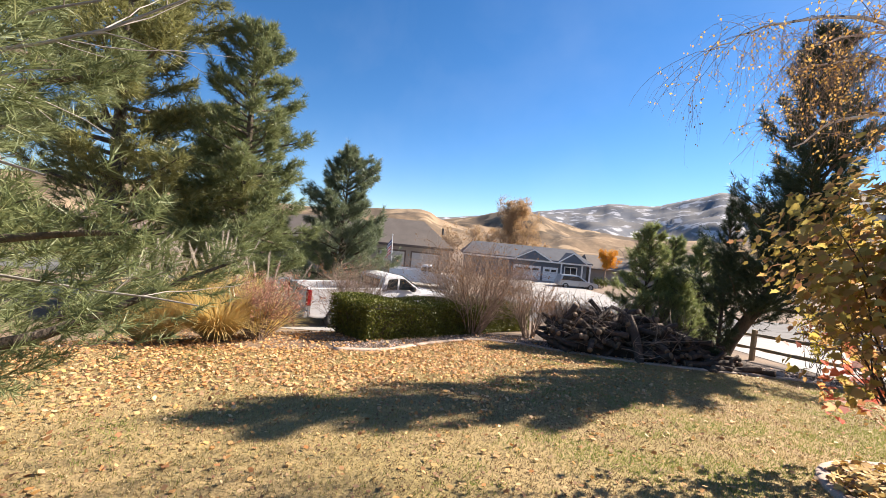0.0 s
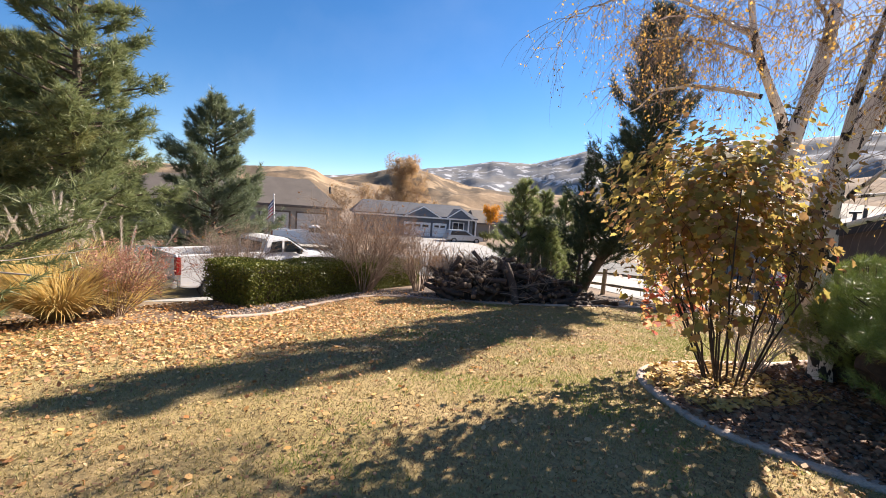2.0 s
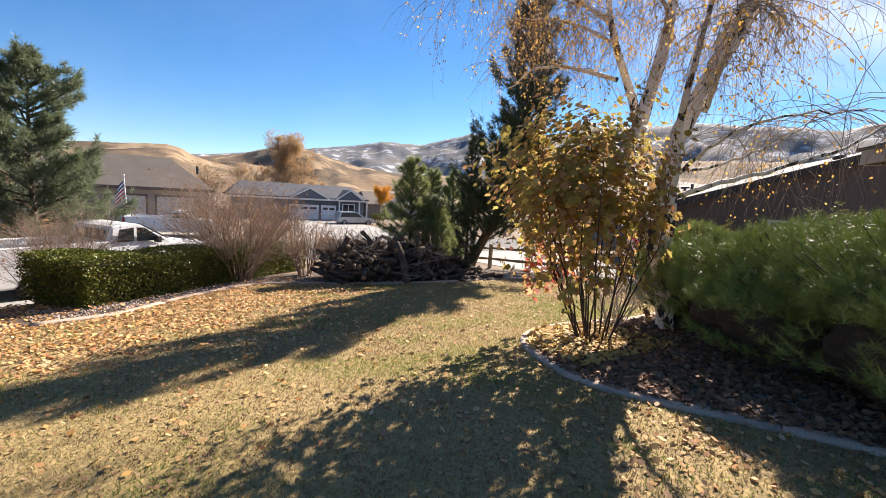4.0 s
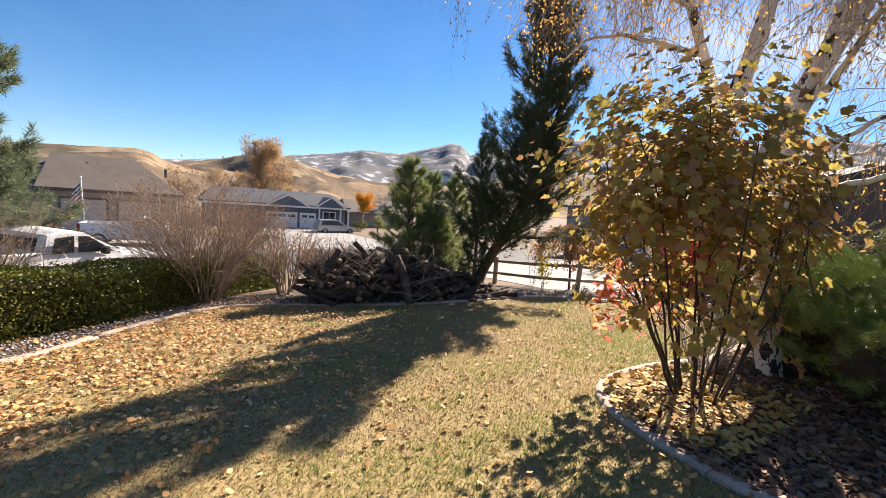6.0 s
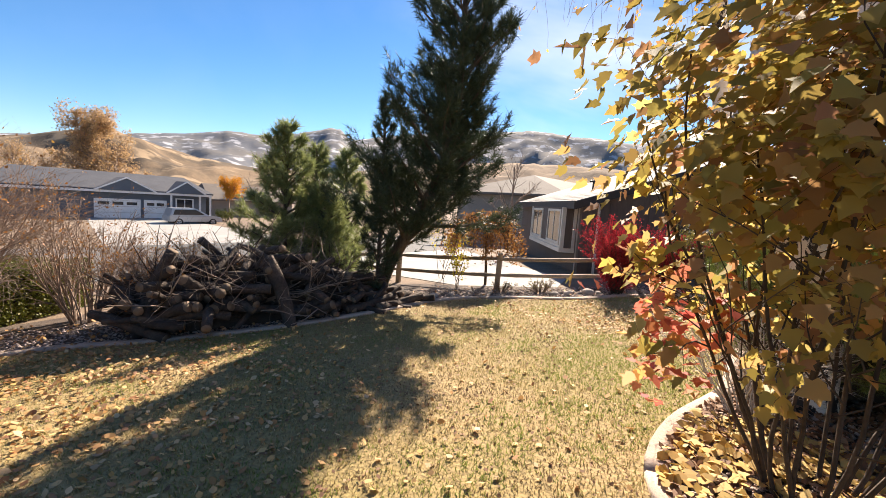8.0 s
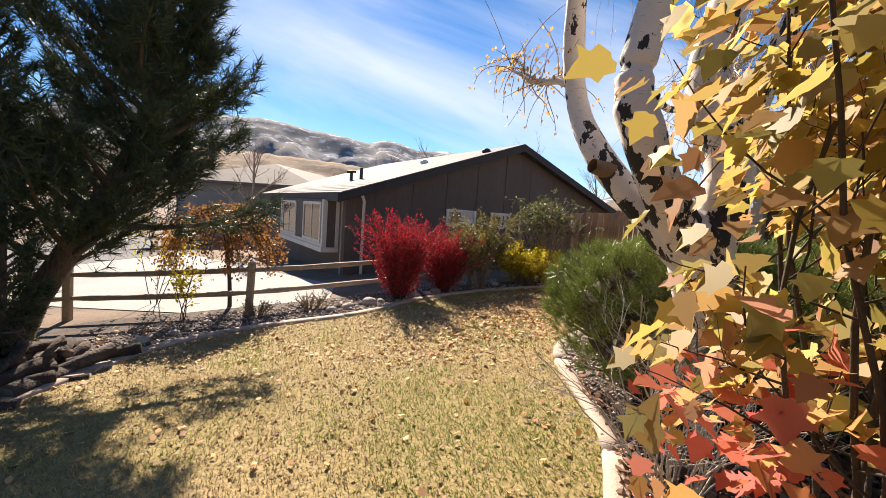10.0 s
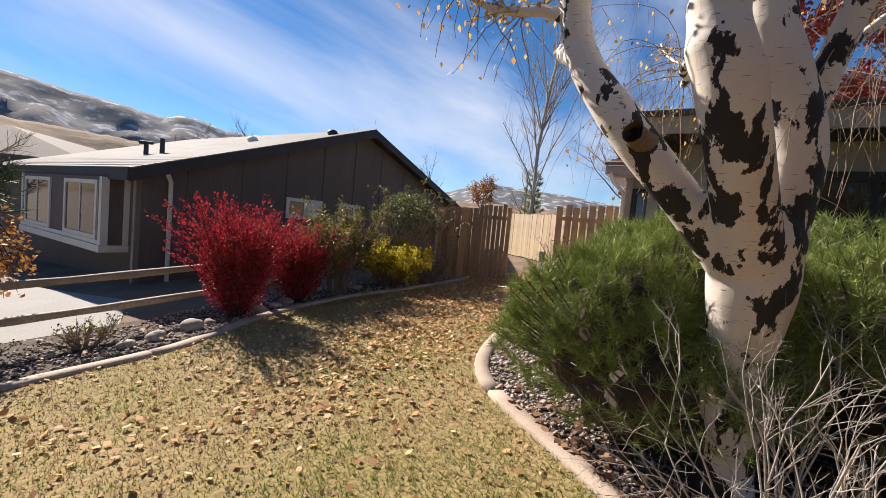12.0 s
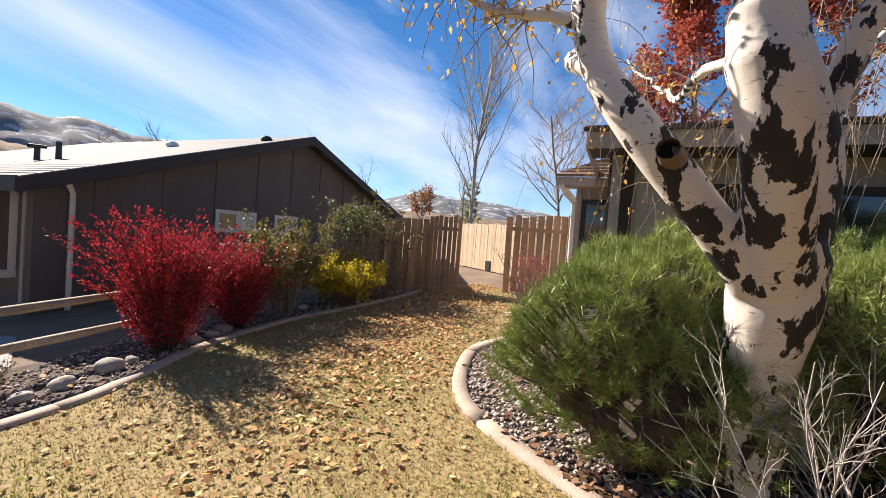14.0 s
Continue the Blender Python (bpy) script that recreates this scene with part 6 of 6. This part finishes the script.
blue_house()
rh = thing("house", 28, 16, -0.6, "pale house with a broad grey roof behind the brown one", "house")
part("wall", boxes((0.3, 0.3, -1.5, 12, 9.7, 3.0)), M_TAUPEWALL, rh)
gable_roof("roof", 0, 12, 0, 10, 3.0, 4.7, (4.5, 0.0), M_ROOF_TAUPE, rh)
fh = thing("house", 24, 56, -2.6, "pale low house past the orange tree", "house")
part("wall", boxes((-4, 0, -0.5, 6, 7, 2.6)), M_TAUPEWALL, fh)
gable_roof("roof", -4, 6, 0, 7, 2.6, 4.4, (0.5, 0.5), M_ROOF_TAUPE, fh)
sheet("driveway", [(-9, 30.8), (1.5, 30.8), (1.0, 38.2), (-7, 38.2)], 0.016, M_DRIVE, "pale concrete drive of the brown-roofed house", "driveway")
sheet("driveway", [(6, 30.8), (17, 30.8), (15, 52.2), (8.2, 52.2)], 0.016, M_DRIVE, "pale concrete drive of the slate-blue house", "driveway")


def flag():
    t = thing("flagpole", -4.55, 36.4, -2.1, "white flagpole with a striped flag hanging limp", "flagpole")
    raw("pole", *tubes([([(0, 0, -0.1), (-0.1, 0, 1.9), (-0.2, 0, 3.85)], [0.045, 0.04, 0.03])], 8), M_WHITE, t)
    bm = bmesh.new()
    bmesh.ops.create_uvsphere(bm, u_segments=8, v_segments=6, radius=0.07)
    bmesh.ops.translate(bm, vec=(-0.2, 0, 3.9), verts=bm.verts[:])
    part("finial", bm, M_WHITE, t)
    red = mat("flag_red", (0.42, 0.03, 0.04), (0.46, 0.04, 0.05), 0.8, 4, (0.35, 0.02, 0.03), 30, 0.0)
    blue = mat("flag_blue", (0.03, 0.04, 0.14), (0.04, 0.05, 0.16), 0.8, 4, (0.02, 0.03, 0.1), 30, 0.0)
    for k in range(9):
        pts = []
        for f in np.linspace(0, 1, 8):
            pts.append((-0.22 - 0.5 * f * (0.75 + 0.06 * k * 0.5), 0.07 * math.sin(f * 9), 3.55 - k * 0.14 - 0.55 * f))
        a = np.array(pts)
        b = a - np.array([0, 0, 0.135])
        v = np.concatenate([a, b, a + [0, 0.01, 0], b + [0, 0.01, 0]])
        i = np.arange(7)
        fs = np.concatenate([np.stack([i, i + 1, i + 9, i + 8], 1), np.stack([i + 16, i + 24, i + 25, i + 17], 1)])
        raw("stripe", v, fs, (blue if k < 3 else red) if k % 2 == 0 else M_WHITE, t)


flag()


# ---------------------------------------------------------------- far trees and shrubs
def bare_tree(x, y, h, seed, label, r=None, leaf=None, leaf_n=0, leaf_size=0.12, z=None, levels=3, kids=(9, 6, 4), trunk=0.05, name="bare_tree", material=None, low=0.25, spread=0.75, thin=0.5):
    rng = np.random.default_rng(seed)
    t = thing(name, x, y, gz(x, y) if z is None else z, label, "tree")
    b = stem(rng, (0, 0, -0.2), (rng.normal(0, .04), rng.normal(0, .04), 1), h * 0.8, h * trunk * 0.35, h * 0.006, 10, 0.04)
    o, tips = branch_out(rng, b, levels, list(kids), 0.5, spread, 0.12, -0.03, low, 0.45, thin)
    raw("branchwork", *tubes(o, 4), material or M_TWIG, t)
    if leaf_n:
        tp = np.concatenate([q[1:] for q in tips])
        p = tp[rng.choice(len(tp), leaf_n)] + rng.normal(0, leaf_size, (leaf_n, 3))
        raw("foliage", *leaves(p, rng.normal(0, 1, p.shape), leaf_size * (0.7 + 0.6 * rng.random(leaf_n)), rng), leaf, t)
    return t


bare_tree(24.5, -5.2, 13.5, 201, "tall bare pale tree behind the garden gate", material=M_TWIG_PALE, low=0.2, spread=0.55, kids=(28, 9, 5), trunk=0.026, thin=0.42)
bare_tree(24, -11.2, 11.0, 202, "spreading bare tree behind the house roof", spread=0.95, kids=(24, 9, 5), low=0.15, trunk=0.03, thin=0.45)
bare_tree(12.4, -5.8, 9.0, 203, "russet-leaved tree rising behind the house", leaf=L_REDOAK, leaf_n=15000, leaf_size=0.13, kids=(14, 7, 4), name="russet_tree")
bare_tree(9.6, -7.4, 9.5, 204, "russet-leaved tree rising over the roof", leaf=L_REDOAK, leaf_n=15000, leaf_size=0.13, kids=(14, 7, 4), name="russet_tree")
bare_tree(20.5, 15.6, 5.2, 221, "grey bare tree behind the weeping tree", kids=(14, 8, 4), low=0.15, z=gz(20.5, 15.6) + 0.6)
bare_tree(30, 2.5, 7.0, 205, "small bare tree behind the neighbouring house")
bare_tree(34, -2.5, 6.0, 206, "small bare tree past the fence")
bare_tree(33, -9.5, 6.5, 207, "reddish bare tree past the garden")
bare_tree(40, 10, 8.5, 208, "bare tree behind the neighbouring roof", z=-1)
bare_tree(44, 16, 9.0, 209, "tall bare tree behind the neighbouring roof", z=-1)
bare_tree(28, -3.8, 3.6, 213, "rust-coloured small tree past the garden", leaf=L_RUST, leaf_n=1500, leaf_size=0.12)
bare_tree(19.6, 50, 4.8, 210, "round orange autumn tree on the street", leaf=L_ORANGE, leaf_n=4200, leaf_size=0.15, name="orange_tree", kids=(12, 6, 4), low=0.3)
bare_tree(13.5, 72, 13.0, 211, "broad amber tree behind the slate-blue house", leaf=L_AMBER, leaf_n=26000, leaf_size=0.2, kids=(44, 10, 5), low=0.0, spread=1.15, thin=0.62, name="amber_tree")
bare_tree(4.5, 62, 6.6, 212, "grey-brown bare tree behind the houses", kids=(24, 9, 5), thin=0.62, low=0.1, spread=0.9, leaf=L_AMBER, leaf_n=2600, leaf_size=0.14)
bare_tree(27, 58, 9.5, 214, "grey bare tree past the orange tree", kids=(22, 9, 4), low=0.1, thin=0.6)
bare_tree(0.5, 66, 6.8, 230, "tan brushy tree behind the far houses", kids=(26, 9, 5), thin=0.62, low=0.02, spread=1.1, leaf=L_AMBER, leaf_n=2600, leaf_size=0.15)
bare_tree(9, 80, 8.0, 231, "grey-brown brushy tree behind the far houses", kids=(26, 9, 5), thin=0.62, low=0.02, spread=1.1, leaf=L_AMBER, leaf_n=2600, leaf_size=0.17)
bare_tree(33, 66, 10, 215, "grey bare tree in the far gardens", kids=(14, 7, 4), low=0.2)
bare_tree(-10.8, 35, 3.4, 216, "dark red small tree before the far house", leaf=L_PURPLE, leaf_n=2200, leaf_size=0.12, name="plum_tree", low=0.2)
twiggy("orange_shrub", -8.6, 32.5, 0.9, 1.5, 217, M_TWIG, "small orange shrub before the far house", 20, L_ORANGE, 1300, 0.09, (5, 3))
twiggy("burgundy_shrub", -6.4, 35.5, 0.9, 0.95, 218, M_TWIG, "low burgundy shrub at the far garage", 24, L_PURPLE, 1300, 0.08, (5, 3))
twiggy("burgundy_shrub", -8.4, 34.5, 1.1, 1.0, 219, M_TWIG, "low burgundy shrub before the far house", 24, L_PURPLE, 1300, 0.08, (5, 3))
twiggy("green_shrub", 18.6, 48.5, 1.0, 1.0, 220, M_TWIG_DK, "low green shrub at the far porch", 20, L_HEDGE, 1400, 0.12, (5, 3))
pine("fir_tree", 29, -8.0, 4.2, 1.1, 221, L_NEEDLE, "small dark fir far behind the gate", 50, 12, 0.2, 0.05, dense=8, taper=0.6, thick=3)


# ---------------------------------------------------------------- hills
def hill_mat(name, grass, brush, snow, scale):
    m = bpy.data.materials.new(name)
    m.use_nodes = True
    n, l = m.node_tree.nodes, m.node_tree.links
    bs = n["Principled BSDF"]
    tc = n.new("ShaderNodeTexCoord")
    n1 = n.new("ShaderNodeTexNoise")
    n1.inputs["Scale"].default_value, n1.inputs["Detail"].default_value, n1.inputs["Roughness"].default_value = scale, 9, 0.65
    r1 = n.new("ShaderNodeValToRGB")
    r1.color_ramp.elements[0].position, r1.color_ramp.elements[1].position = 0.42, 0.58
    r1.color_ramp.elements[0].color, r1.color_ramp.elements[1].color = (*brush, 1), (*grass, 1)
    n2 = n.new("ShaderNodeTexNoise")
    n2.inputs["Scale"].default_value, n2.inputs["Detail"].default_value = scale * 2.6, 8
    r2 = n.new("ShaderNodeValToRGB")
    r2.color_ramp.elements[0].position, r2.color_ramp.elements[1].position = 0.54, 0.62
    mx = n.new("ShaderNodeMixRGB")
    mx.inputs["Color2"].default_value = (*snow, 1)
    l.new(tc.outputs["Object"], n1.inputs["Vector"])
    l.new(tc.outputs["Object"], n2.inputs["Vector"])
    l.new(n1.outputs["Fac"], r1.inputs["Fac"])
    l.new(n2.outputs["Fac"], r2.inputs["Fac"])
    l.new(r2.outputs["Color"], mx.inputs["Fac"])
    l.new(r1.outputs["Color"], mx.inputs["Color1"])
    l.new(mx.outputs["Color"], bs.inputs["Base Color"])
    bs.inputs["Roughness"].default_value = 1.0
    bs.inputs["Specular IOR Level"].default_value = 0.1
    bp = n.new("ShaderNodeBump")
    bp.inputs["Strength"].default_value, bp.inputs["Distance"].default_value = 0.6, 6.0
    l.new(n1.outputs["Fac"], bp.inputs["Height"])
    l.new(bp.outputs["Normal"], bs.inputs["Normal"])
    return m


M_HILL_TAN = hill_mat("dry_tan_hillside", (0.25, 0.175, 0.11), (0.12, 0.092, 0.066), (0.32, 0.235, 0.15), 0.012)
M_HILL_BROWN = hill_mat("brown_foothills", (0.27, 0.19, 0.125), (0.17, 0.125, 0.09), (0.32, 0.23, 0.15), 0.010)
# far range: timber tone paled towards blue, distance haze put into the colour
M_HILL_FAR = hill_mat("hazy_timbered_snowy_range", (0.20, 0.19, 0.18), (0.145, 0.155, 0.175), (0.46, 0.46, 0.48), 0.006)


def range_of_hills(name, crest, dist, depth, material, seed, label, rough=0.06, fold=0.30):
    """A ridge: its crest runs through a few (compass degree, rise in degrees) pairs."""
    o = Vector((seed * 7.3, 1.7, 0.4))
    az = np.arange(crest[0][0], crest[-1][0] + 0.01, 0.35)
    el = np.interp(az, [c[0] for c in crest], [c[1] for c in crest])
    rows = np.concatenate([np.linspace(0, 1, 22), [1.1, 1.3, 1.6]])
    V = np.zeros((len(rows), len(az), 3))
    for i, q in enumerate(rows):
        for j, (a, e) in enumerate(zip(az, el)):
            d = dist - depth * (1 - q)
            x, y = math.sin(radians(a)) * d, math.cos(radians(a)) * d
            top = math.tan(radians(e)) * dist + 4
            lift = (q ** 1.25) if q <= 1 else max(0.0, 1 - (q - 1) * 1.1)
            wob = noise.noise(Vector((x / depth * 5, y / depth * 5, 0)) + o) + 0.5 * noise.noise(Vector((x / depth * 13, y / depth * 13, 3)) + o)
            k = 4 * q * (1 - q) if q <= 1 else 0
            fine = 0.5 * noise.noise(Vector((a * 1.1, 7, 2)) + o) + 0.3 * noise.noise(Vector((a * 3.1, 7, 2)) + o)
            V[i, j] = (x, y, -2.6 + top * (lift * (1 + rough * fine) + fold * k * wob))
    nr, nc = len(rows), len(az)
    i = (np.arange(nr - 1)[:, None] * nc + np.arange(nc - 1)[None, :]).reshape(-1)
    ob = raw(name, V.reshape(-1, 3), np.stack([i, i + 1, i + nc + 1, i + nc], -1), material, soft=True)
    return tagged(ob, label, "hills", kind="structure")


range_of_hills("backdrop_hill", [(-70, 1.5), (-40, 3.2), (-19, 2.9), (-12, 3.5), (-4.1, 4.15), (-2.6, 3.9), (-1.3, 3.1), (1, 2.5), (6, 1.8), (12, 0.8)], 420, 220, M_HILL_TAN, 1, "dry tan flat-topped hill beyond the houses", 0.03)
range_of_hills("backdrop_hill", [(-6, 1.0), (0, 3.2), (3.7, 3.8), (6.6, 4.8), (10, 5.3), (13, 4.6), (18, 3.4), (24, 2.8), (32, 3.0), (40, 2.6)], 800, 380, M_HILL_TAN, 2, "brown and tan folded hills beyond the houses", 0.04)
range_of_hills("backdrop_hill", [(30, 2.0), (44, 5.0), (52, 5.6), (60, 6.0), (68, 5.8), (76, 5.2), (84, 5.4), (92, 4.0), (104, 3.0), (116, 3.2), (130, 2.5), (150, 3.0), (200, 2.5), (290, 1.5)], 1200, 650, M_HILL_BROWN, 3, "brown foothills beyond the neighbouring house", 0.05, 0.2)
range_of_hills("backdrop_mountain", [(-20, 2.0), (0, 3.4), (10, 5.0), (17.5, 6.1), (21, 6.9), (26, 6.8), (30, 7.8), (33, 8.7), (34.3, 8.6), (35.7, 7.3), (38, 7.9), (44, 8.8), (49, 9.9), (56, 9.9), (60, 10.2), (65, 9.6), (68, 9.4), (73, 8.8), (75.6, 9.4), (79, 8.4), (84, 8.5), (90, 7.0), (98, 4.5), (104, 3.5), (108, 4.3), (113, 6.0), (117, 5.5), (124, 5.0), (135, 3.5), (160, 4.0)], 2900, 1300, M_HILL_FAR, 4, "mountain range with snow patches, coloured blue-grey as by haze", 0.03, 0.16)


# ---------------------------------------------------------------- beds and ground cover
BED_R = np.concatenate([CURB_R, [(11.0, 1.5), (10.6, 0.6), (8.4, 2.4), (4.9, -0.9)]])
sheet("planting_bed", BED_R, 0.012, M_MULCH, "dark mulch and gravel bed by the house", "planting bed")


def offset(line, d):
    t = np.gradient(line, axis=0)
    t /= np.linalg.norm(t, axis=1)[:, None]
    return line + np.stack([-t[:, 1], t[:, 0]], 1) * d


sheet("planting_bed", np.concatenate([CURB_L[::3], [(13.9, 3.6), (12.9, 5.6), (11.6, 7.4), (10.3, 9.3), (9.0, 11.2), (6.8, 12.6), (3.0, 12.8), (0.6, 12.2), (-1.2, 9.9), (-2.6, 8.6)]]), 0.010, M_MULCH, "gravel strip behind the lawn edging", "planting bed")


def scatter(rng, n, lo, hi, poly=None, hole=None):
    x, y = rng.uniform(lo[0], hi[0], n), rng.uniform(lo[1], hi[1], n)
    k = np.ones(n, bool)
    if poly is not None:
        k &= inside(poly, x, y)
    if hole is not None:
        k &= ~inside(hole, x, y)
    return np.stack([x[k], y[k]], 1)


def pebble_field(name, pts, rng, lo, hi, label):
    """Angular gravel: low-poly stones with uneven corners."""
    k = np.array([(1, 0, 0), (0, 1, 0), (-1, 0, 0), (0, -1, 0), (0.3, 0.2, 0.9), (-0.2, -0.3, -0.8)])
    f = np.array([(0, 1, 4), (1, 2, 4), (2, 3, 4), (3, 0, 4), (1, 0, 5), (2, 1, 5), (3, 2, 5), (0, 3, 5)])
    n = len(pts)
    s = lo + (hi - lo) * rng.random(n) ** 2
    a = rng.random(n) * 6.283
    kk = k[None] * (1 + rng.normal(0, 0.22, (n, 6, 3)))
    kk[:, :, 2] *= 0.7
    c, sn = np.cos(a)[:, None], np.sin(a)[:, None]
    vx = kk[:, :, 0] * c - kk[:, :, 1] * sn
    vy = kk[:, :, 0] * sn + kk[:, :, 1] * c
    v = np.stack([vx, vy, kk[:, :, 2]], -1) * s[:, None, None]
    z = gz(pts[:, 0], pts[:, 1]) + 0.012 + s * 0.35
    v += np.stack([pts[:, 0], pts[:, 1], z], 1)[:, None, :]
    fs = (f[None] + (np.arange(n) * 6)[:, None, None]).reshape(-1, 3)
    return tagged(raw(name, v.reshape(-1, 3), fs, M_GRAVEL), label, "gravel", kind="stuff")


rng = np.random.default_rng(301)
pebble_field("gravel", scatter(rng, 60000, (3.3, -1), (11, 4.6), BED_R), rng, 0.009, 0.03, "mixed grey gravel in the planting bed")
STRIP = np.concatenate([CURB_L, offset(CURB_L, 1.3)[::-1]])
pebble_field("gravel", scatter(rng, 90000, (-3, 2), (14.5, 12.5), STRIP), rng, 0.009, 0.03, "mixed grey gravel behind the lawn edging")


def turf(name, pts, rng, material, h, label):
    n = len(pts)
    lean = rng.normal(0, 0.55, (n, 2))
    d = np.concatenate([lean, np.ones((n, 1))], 1)
    d, s, _ = frames_from(d, rng)
    ln = h * (0.5 + 0.9 * rng.random(n))[:, None]
    b = np.concatenate([pts, (gz(pts[:, 0], pts[:, 1]) + 0.012)[:, None]], 1)
    w = 0.0045
    v = np.stack([b + s * w, b - s * w, b + d * ln], 1)
    return tagged(raw(name, v.reshape(-1, 3), np.arange(3 * n).reshape(-1, 3), material), label, "grass", kind="stuff")


g = scatter(rng, 760000, (-7, -2.5), (13.6, 10.6), LAWN)
near = np.exp(-((g[:, 0] - 3.2) / 7.0) ** 2 - ((g[:, 1] - 4.2) / 6.0) ** 2)
g = g[rng.random(len(g)) < 0.35 + 0.65 * near]
def patches(p, cell, seed):
    """Smooth random patches, about one cell wide, from -1 to 1."""
    q = np.random.default_rng(seed).uniform(-1, 1, (256, 256))
    u, v = p[:, 0] / cell + 90, p[:, 1] / cell + 90
    i, j = np.floor(u).astype(int), np.floor(v).astype(int)
    a, b = u - i, v - j
    a, b = a * a * (3 - 2 * a), b * b * (3 - 2 * b)
    at = lambda m, n: q[(i + m) % 256, (j + n) % 256]
    return (at(0, 0) * (1 - a) + at(1, 0) * a) * (1 - b) + (at(0, 1) * (1 - a) + at(1, 1) * a) * b


lush = 1.0 * patches(g, 1.3, 1) + 0.7 * patches(g, 0.4, 2) + 0.45 * patches(g, 0.13, 3) + rng.normal(0, 0.25, len(g))
lush += 0.9 * np.exp(-((g[:, 0] - 3.4) / 1.5) ** 2 - ((g[:, 1] - 4.6) / 1.5) ** 2) + 0.35 * np.clip(g[:, 0] / 4 - 0.7, 0, 1) + 0.8 * np.exp(-((g[:, 0] - 10.8) / 1.6) ** 2 - ((g[:, 1] - 5.6) / 0.9) ** 2)
lush -= 0.5 * np.clip((1.5 - g[:, 0]) / 4, 0, 1)
worn = 1.0 * patches(g, 0.9, 5) + 0.8 * patches(g, 0.22, 6) + rng.normal(0, 0.25, len(g))
green = lush > 0.62
dry = ~green & (worn > 0.3)
turf("lawn_grass", g[~green & ~dry], rng, L_GRASS, 0.032, "dry straw-coloured lawn grass")
turf("lawn_grass", g[dry], rng, L_GRASS_DRY, 0.024, "brown thatch patches of the lawn")
turf("lawn_grass", g[green], rng, L_GRASS_GREEN, 0.038, "green patches of lawn grass")


def litter(name, pts, rng, material, lo, hi, label, lift=0.02):
    n = len(pts)
    p = np.concatenate([pts, (gz(pts[:, 0], pts[:, 1]) + lift + 0.02 * rng.random(n))[:, None]], 1)
    nm = np.array([0, 0, 1.0]) + rng.normal(0, 0.4, (n, 3))
    v, f = leaves(p, rng.normal(0, 1, (n, 3)), lo + (hi - lo) * rng.random(n), rng, "curl", nm)
    return tagged(raw(name, v, f, material), label, "leaves", kind="stuff")


SHAPES["curl"] = np.array([(-0.5, 0, 0.10), (-0.2, 0.30, 0.16), (0.16, 0.34, 0.08), (0.5, 0.02, 0.2), (0.18, -0.33, 0.10), (-0.22, -0.28, 0.14)])
p = scatter(rng, 190000, (-9, -3), (14, 10.6), LAWN)
left = 1 / (1 + np.exp(-((p[:, 1] - 0.28 * p[:, 0] - 5.6) * 1.6))) * np.clip(1.25 - (p[:, 0] + 1.5) / 5.5, 0, 1)
gate = np.exp(-(((p[:, 0] - 10.8) * 0.62 + (p[:, 1] - 3.7) * 0.78) / 0.85) ** 2) * np.clip((p[:, 0] - 7.3) / 3.2, 0, 1)
side = np.exp(-((p[:, 0] - 3.3) / 1.1) ** 2 - ((p[:, 1] - 1.6) / 1.6) ** 2) * 0.22
clump = np.clip(0.55 + 0.55 * patches(p, 0.7, 11) + 0.45 * patches(p, 0.22, 12), 0, 1.2)
dens = np.clip((0.95 * left + 1.6 * gate + 0.03 * np.clip((p[:, 0] - 5) / 3, 0, 1) + side) * (0.4 + clump * 0.75) + 0.026, 0, 1)
p1 = p[rng.random(len(p)) < dens]
litter("fallen_leaves", p1, rng, L_FALLEN, 0.025, 0.07, "orange and tan leaves fallen on the lawn")
p = scatter(rng, 70000, (-5, -2.5), (13.6, 10.4), LAWN)
litter("fallen_leaves", p[rng.random(len(p)) < 0.30 + 0.28 * patches(p, 0.5, 21) + 0.25 * patches(p, 0.16, 22)], rng, L_FALLEN_BR, 0.014, 0.04, "small brown leaf crumbs strewn over the lawn", 0.012)
p = scatter(rng, 52000, (3.2, -1.5), (11, 4.6), BED_R)
shade = np.clip(1.35 - (p[:, 0] - 3.5) / 3.2, 0.04, 1) * np.clip(1.2 - np.exp(-((p[:, 0] - 4.4) / 0.7) ** 2 - ((p[:, 1] - 3.8) / 0.6) ** 2), 0.1, 1)
litter("fallen_leaves", p[rng.random(len(p)) < shade * 0.85], rng, L_FALLEN_BR, 0.03, 0.085, "brown leaves fallen over the gravel bed", 0.035)
p = scatter(rng, 15000, (-4.5, 2), (14, 12.5), np.concatenate([CURB_L, offset(CURB_L, 1.5)[::-1]]))
dn = np.where(p[:, 0] < 5, 0.5, 0.16)
litter("fallen_leaves", p[rng.random(len(p)) < dn], rng, L_FALLEN, 0.03, 0.08, "orange leaves fallen on the gravel strip", 0.035)
p = scatter(rng, 9000, (-7, 6), (-1, 11), np.array([(-7, 5.2), (-4.6, 6.7), (-1.9, 7.7), (-1.5, 8.8), (-2.9, 10.2), (-4.4, 10.6), (-7, 10.2)]))
litter("fallen_leaves", p[rng.random(len(p)) < 0.75], rng, L_FALLEN, 0.03, 0.07, "orange and brown leaves fallen round the grasses", 0.015)
p = scatter(rng, 1100, (3.7, 2.9), (5.5, 4.35), BED_R)
litter("fallen_leaves", p, rng, leaf_mat("golden_fallen_leaves", [(0.60, 0.38, 0.10), (0.66, 0.48, 0.18), (0.50, 0.30, 0.08)], 0.2, 0.7), 0.05, 0.1, "golden leaves fallen under the maple shrub", 0.05)
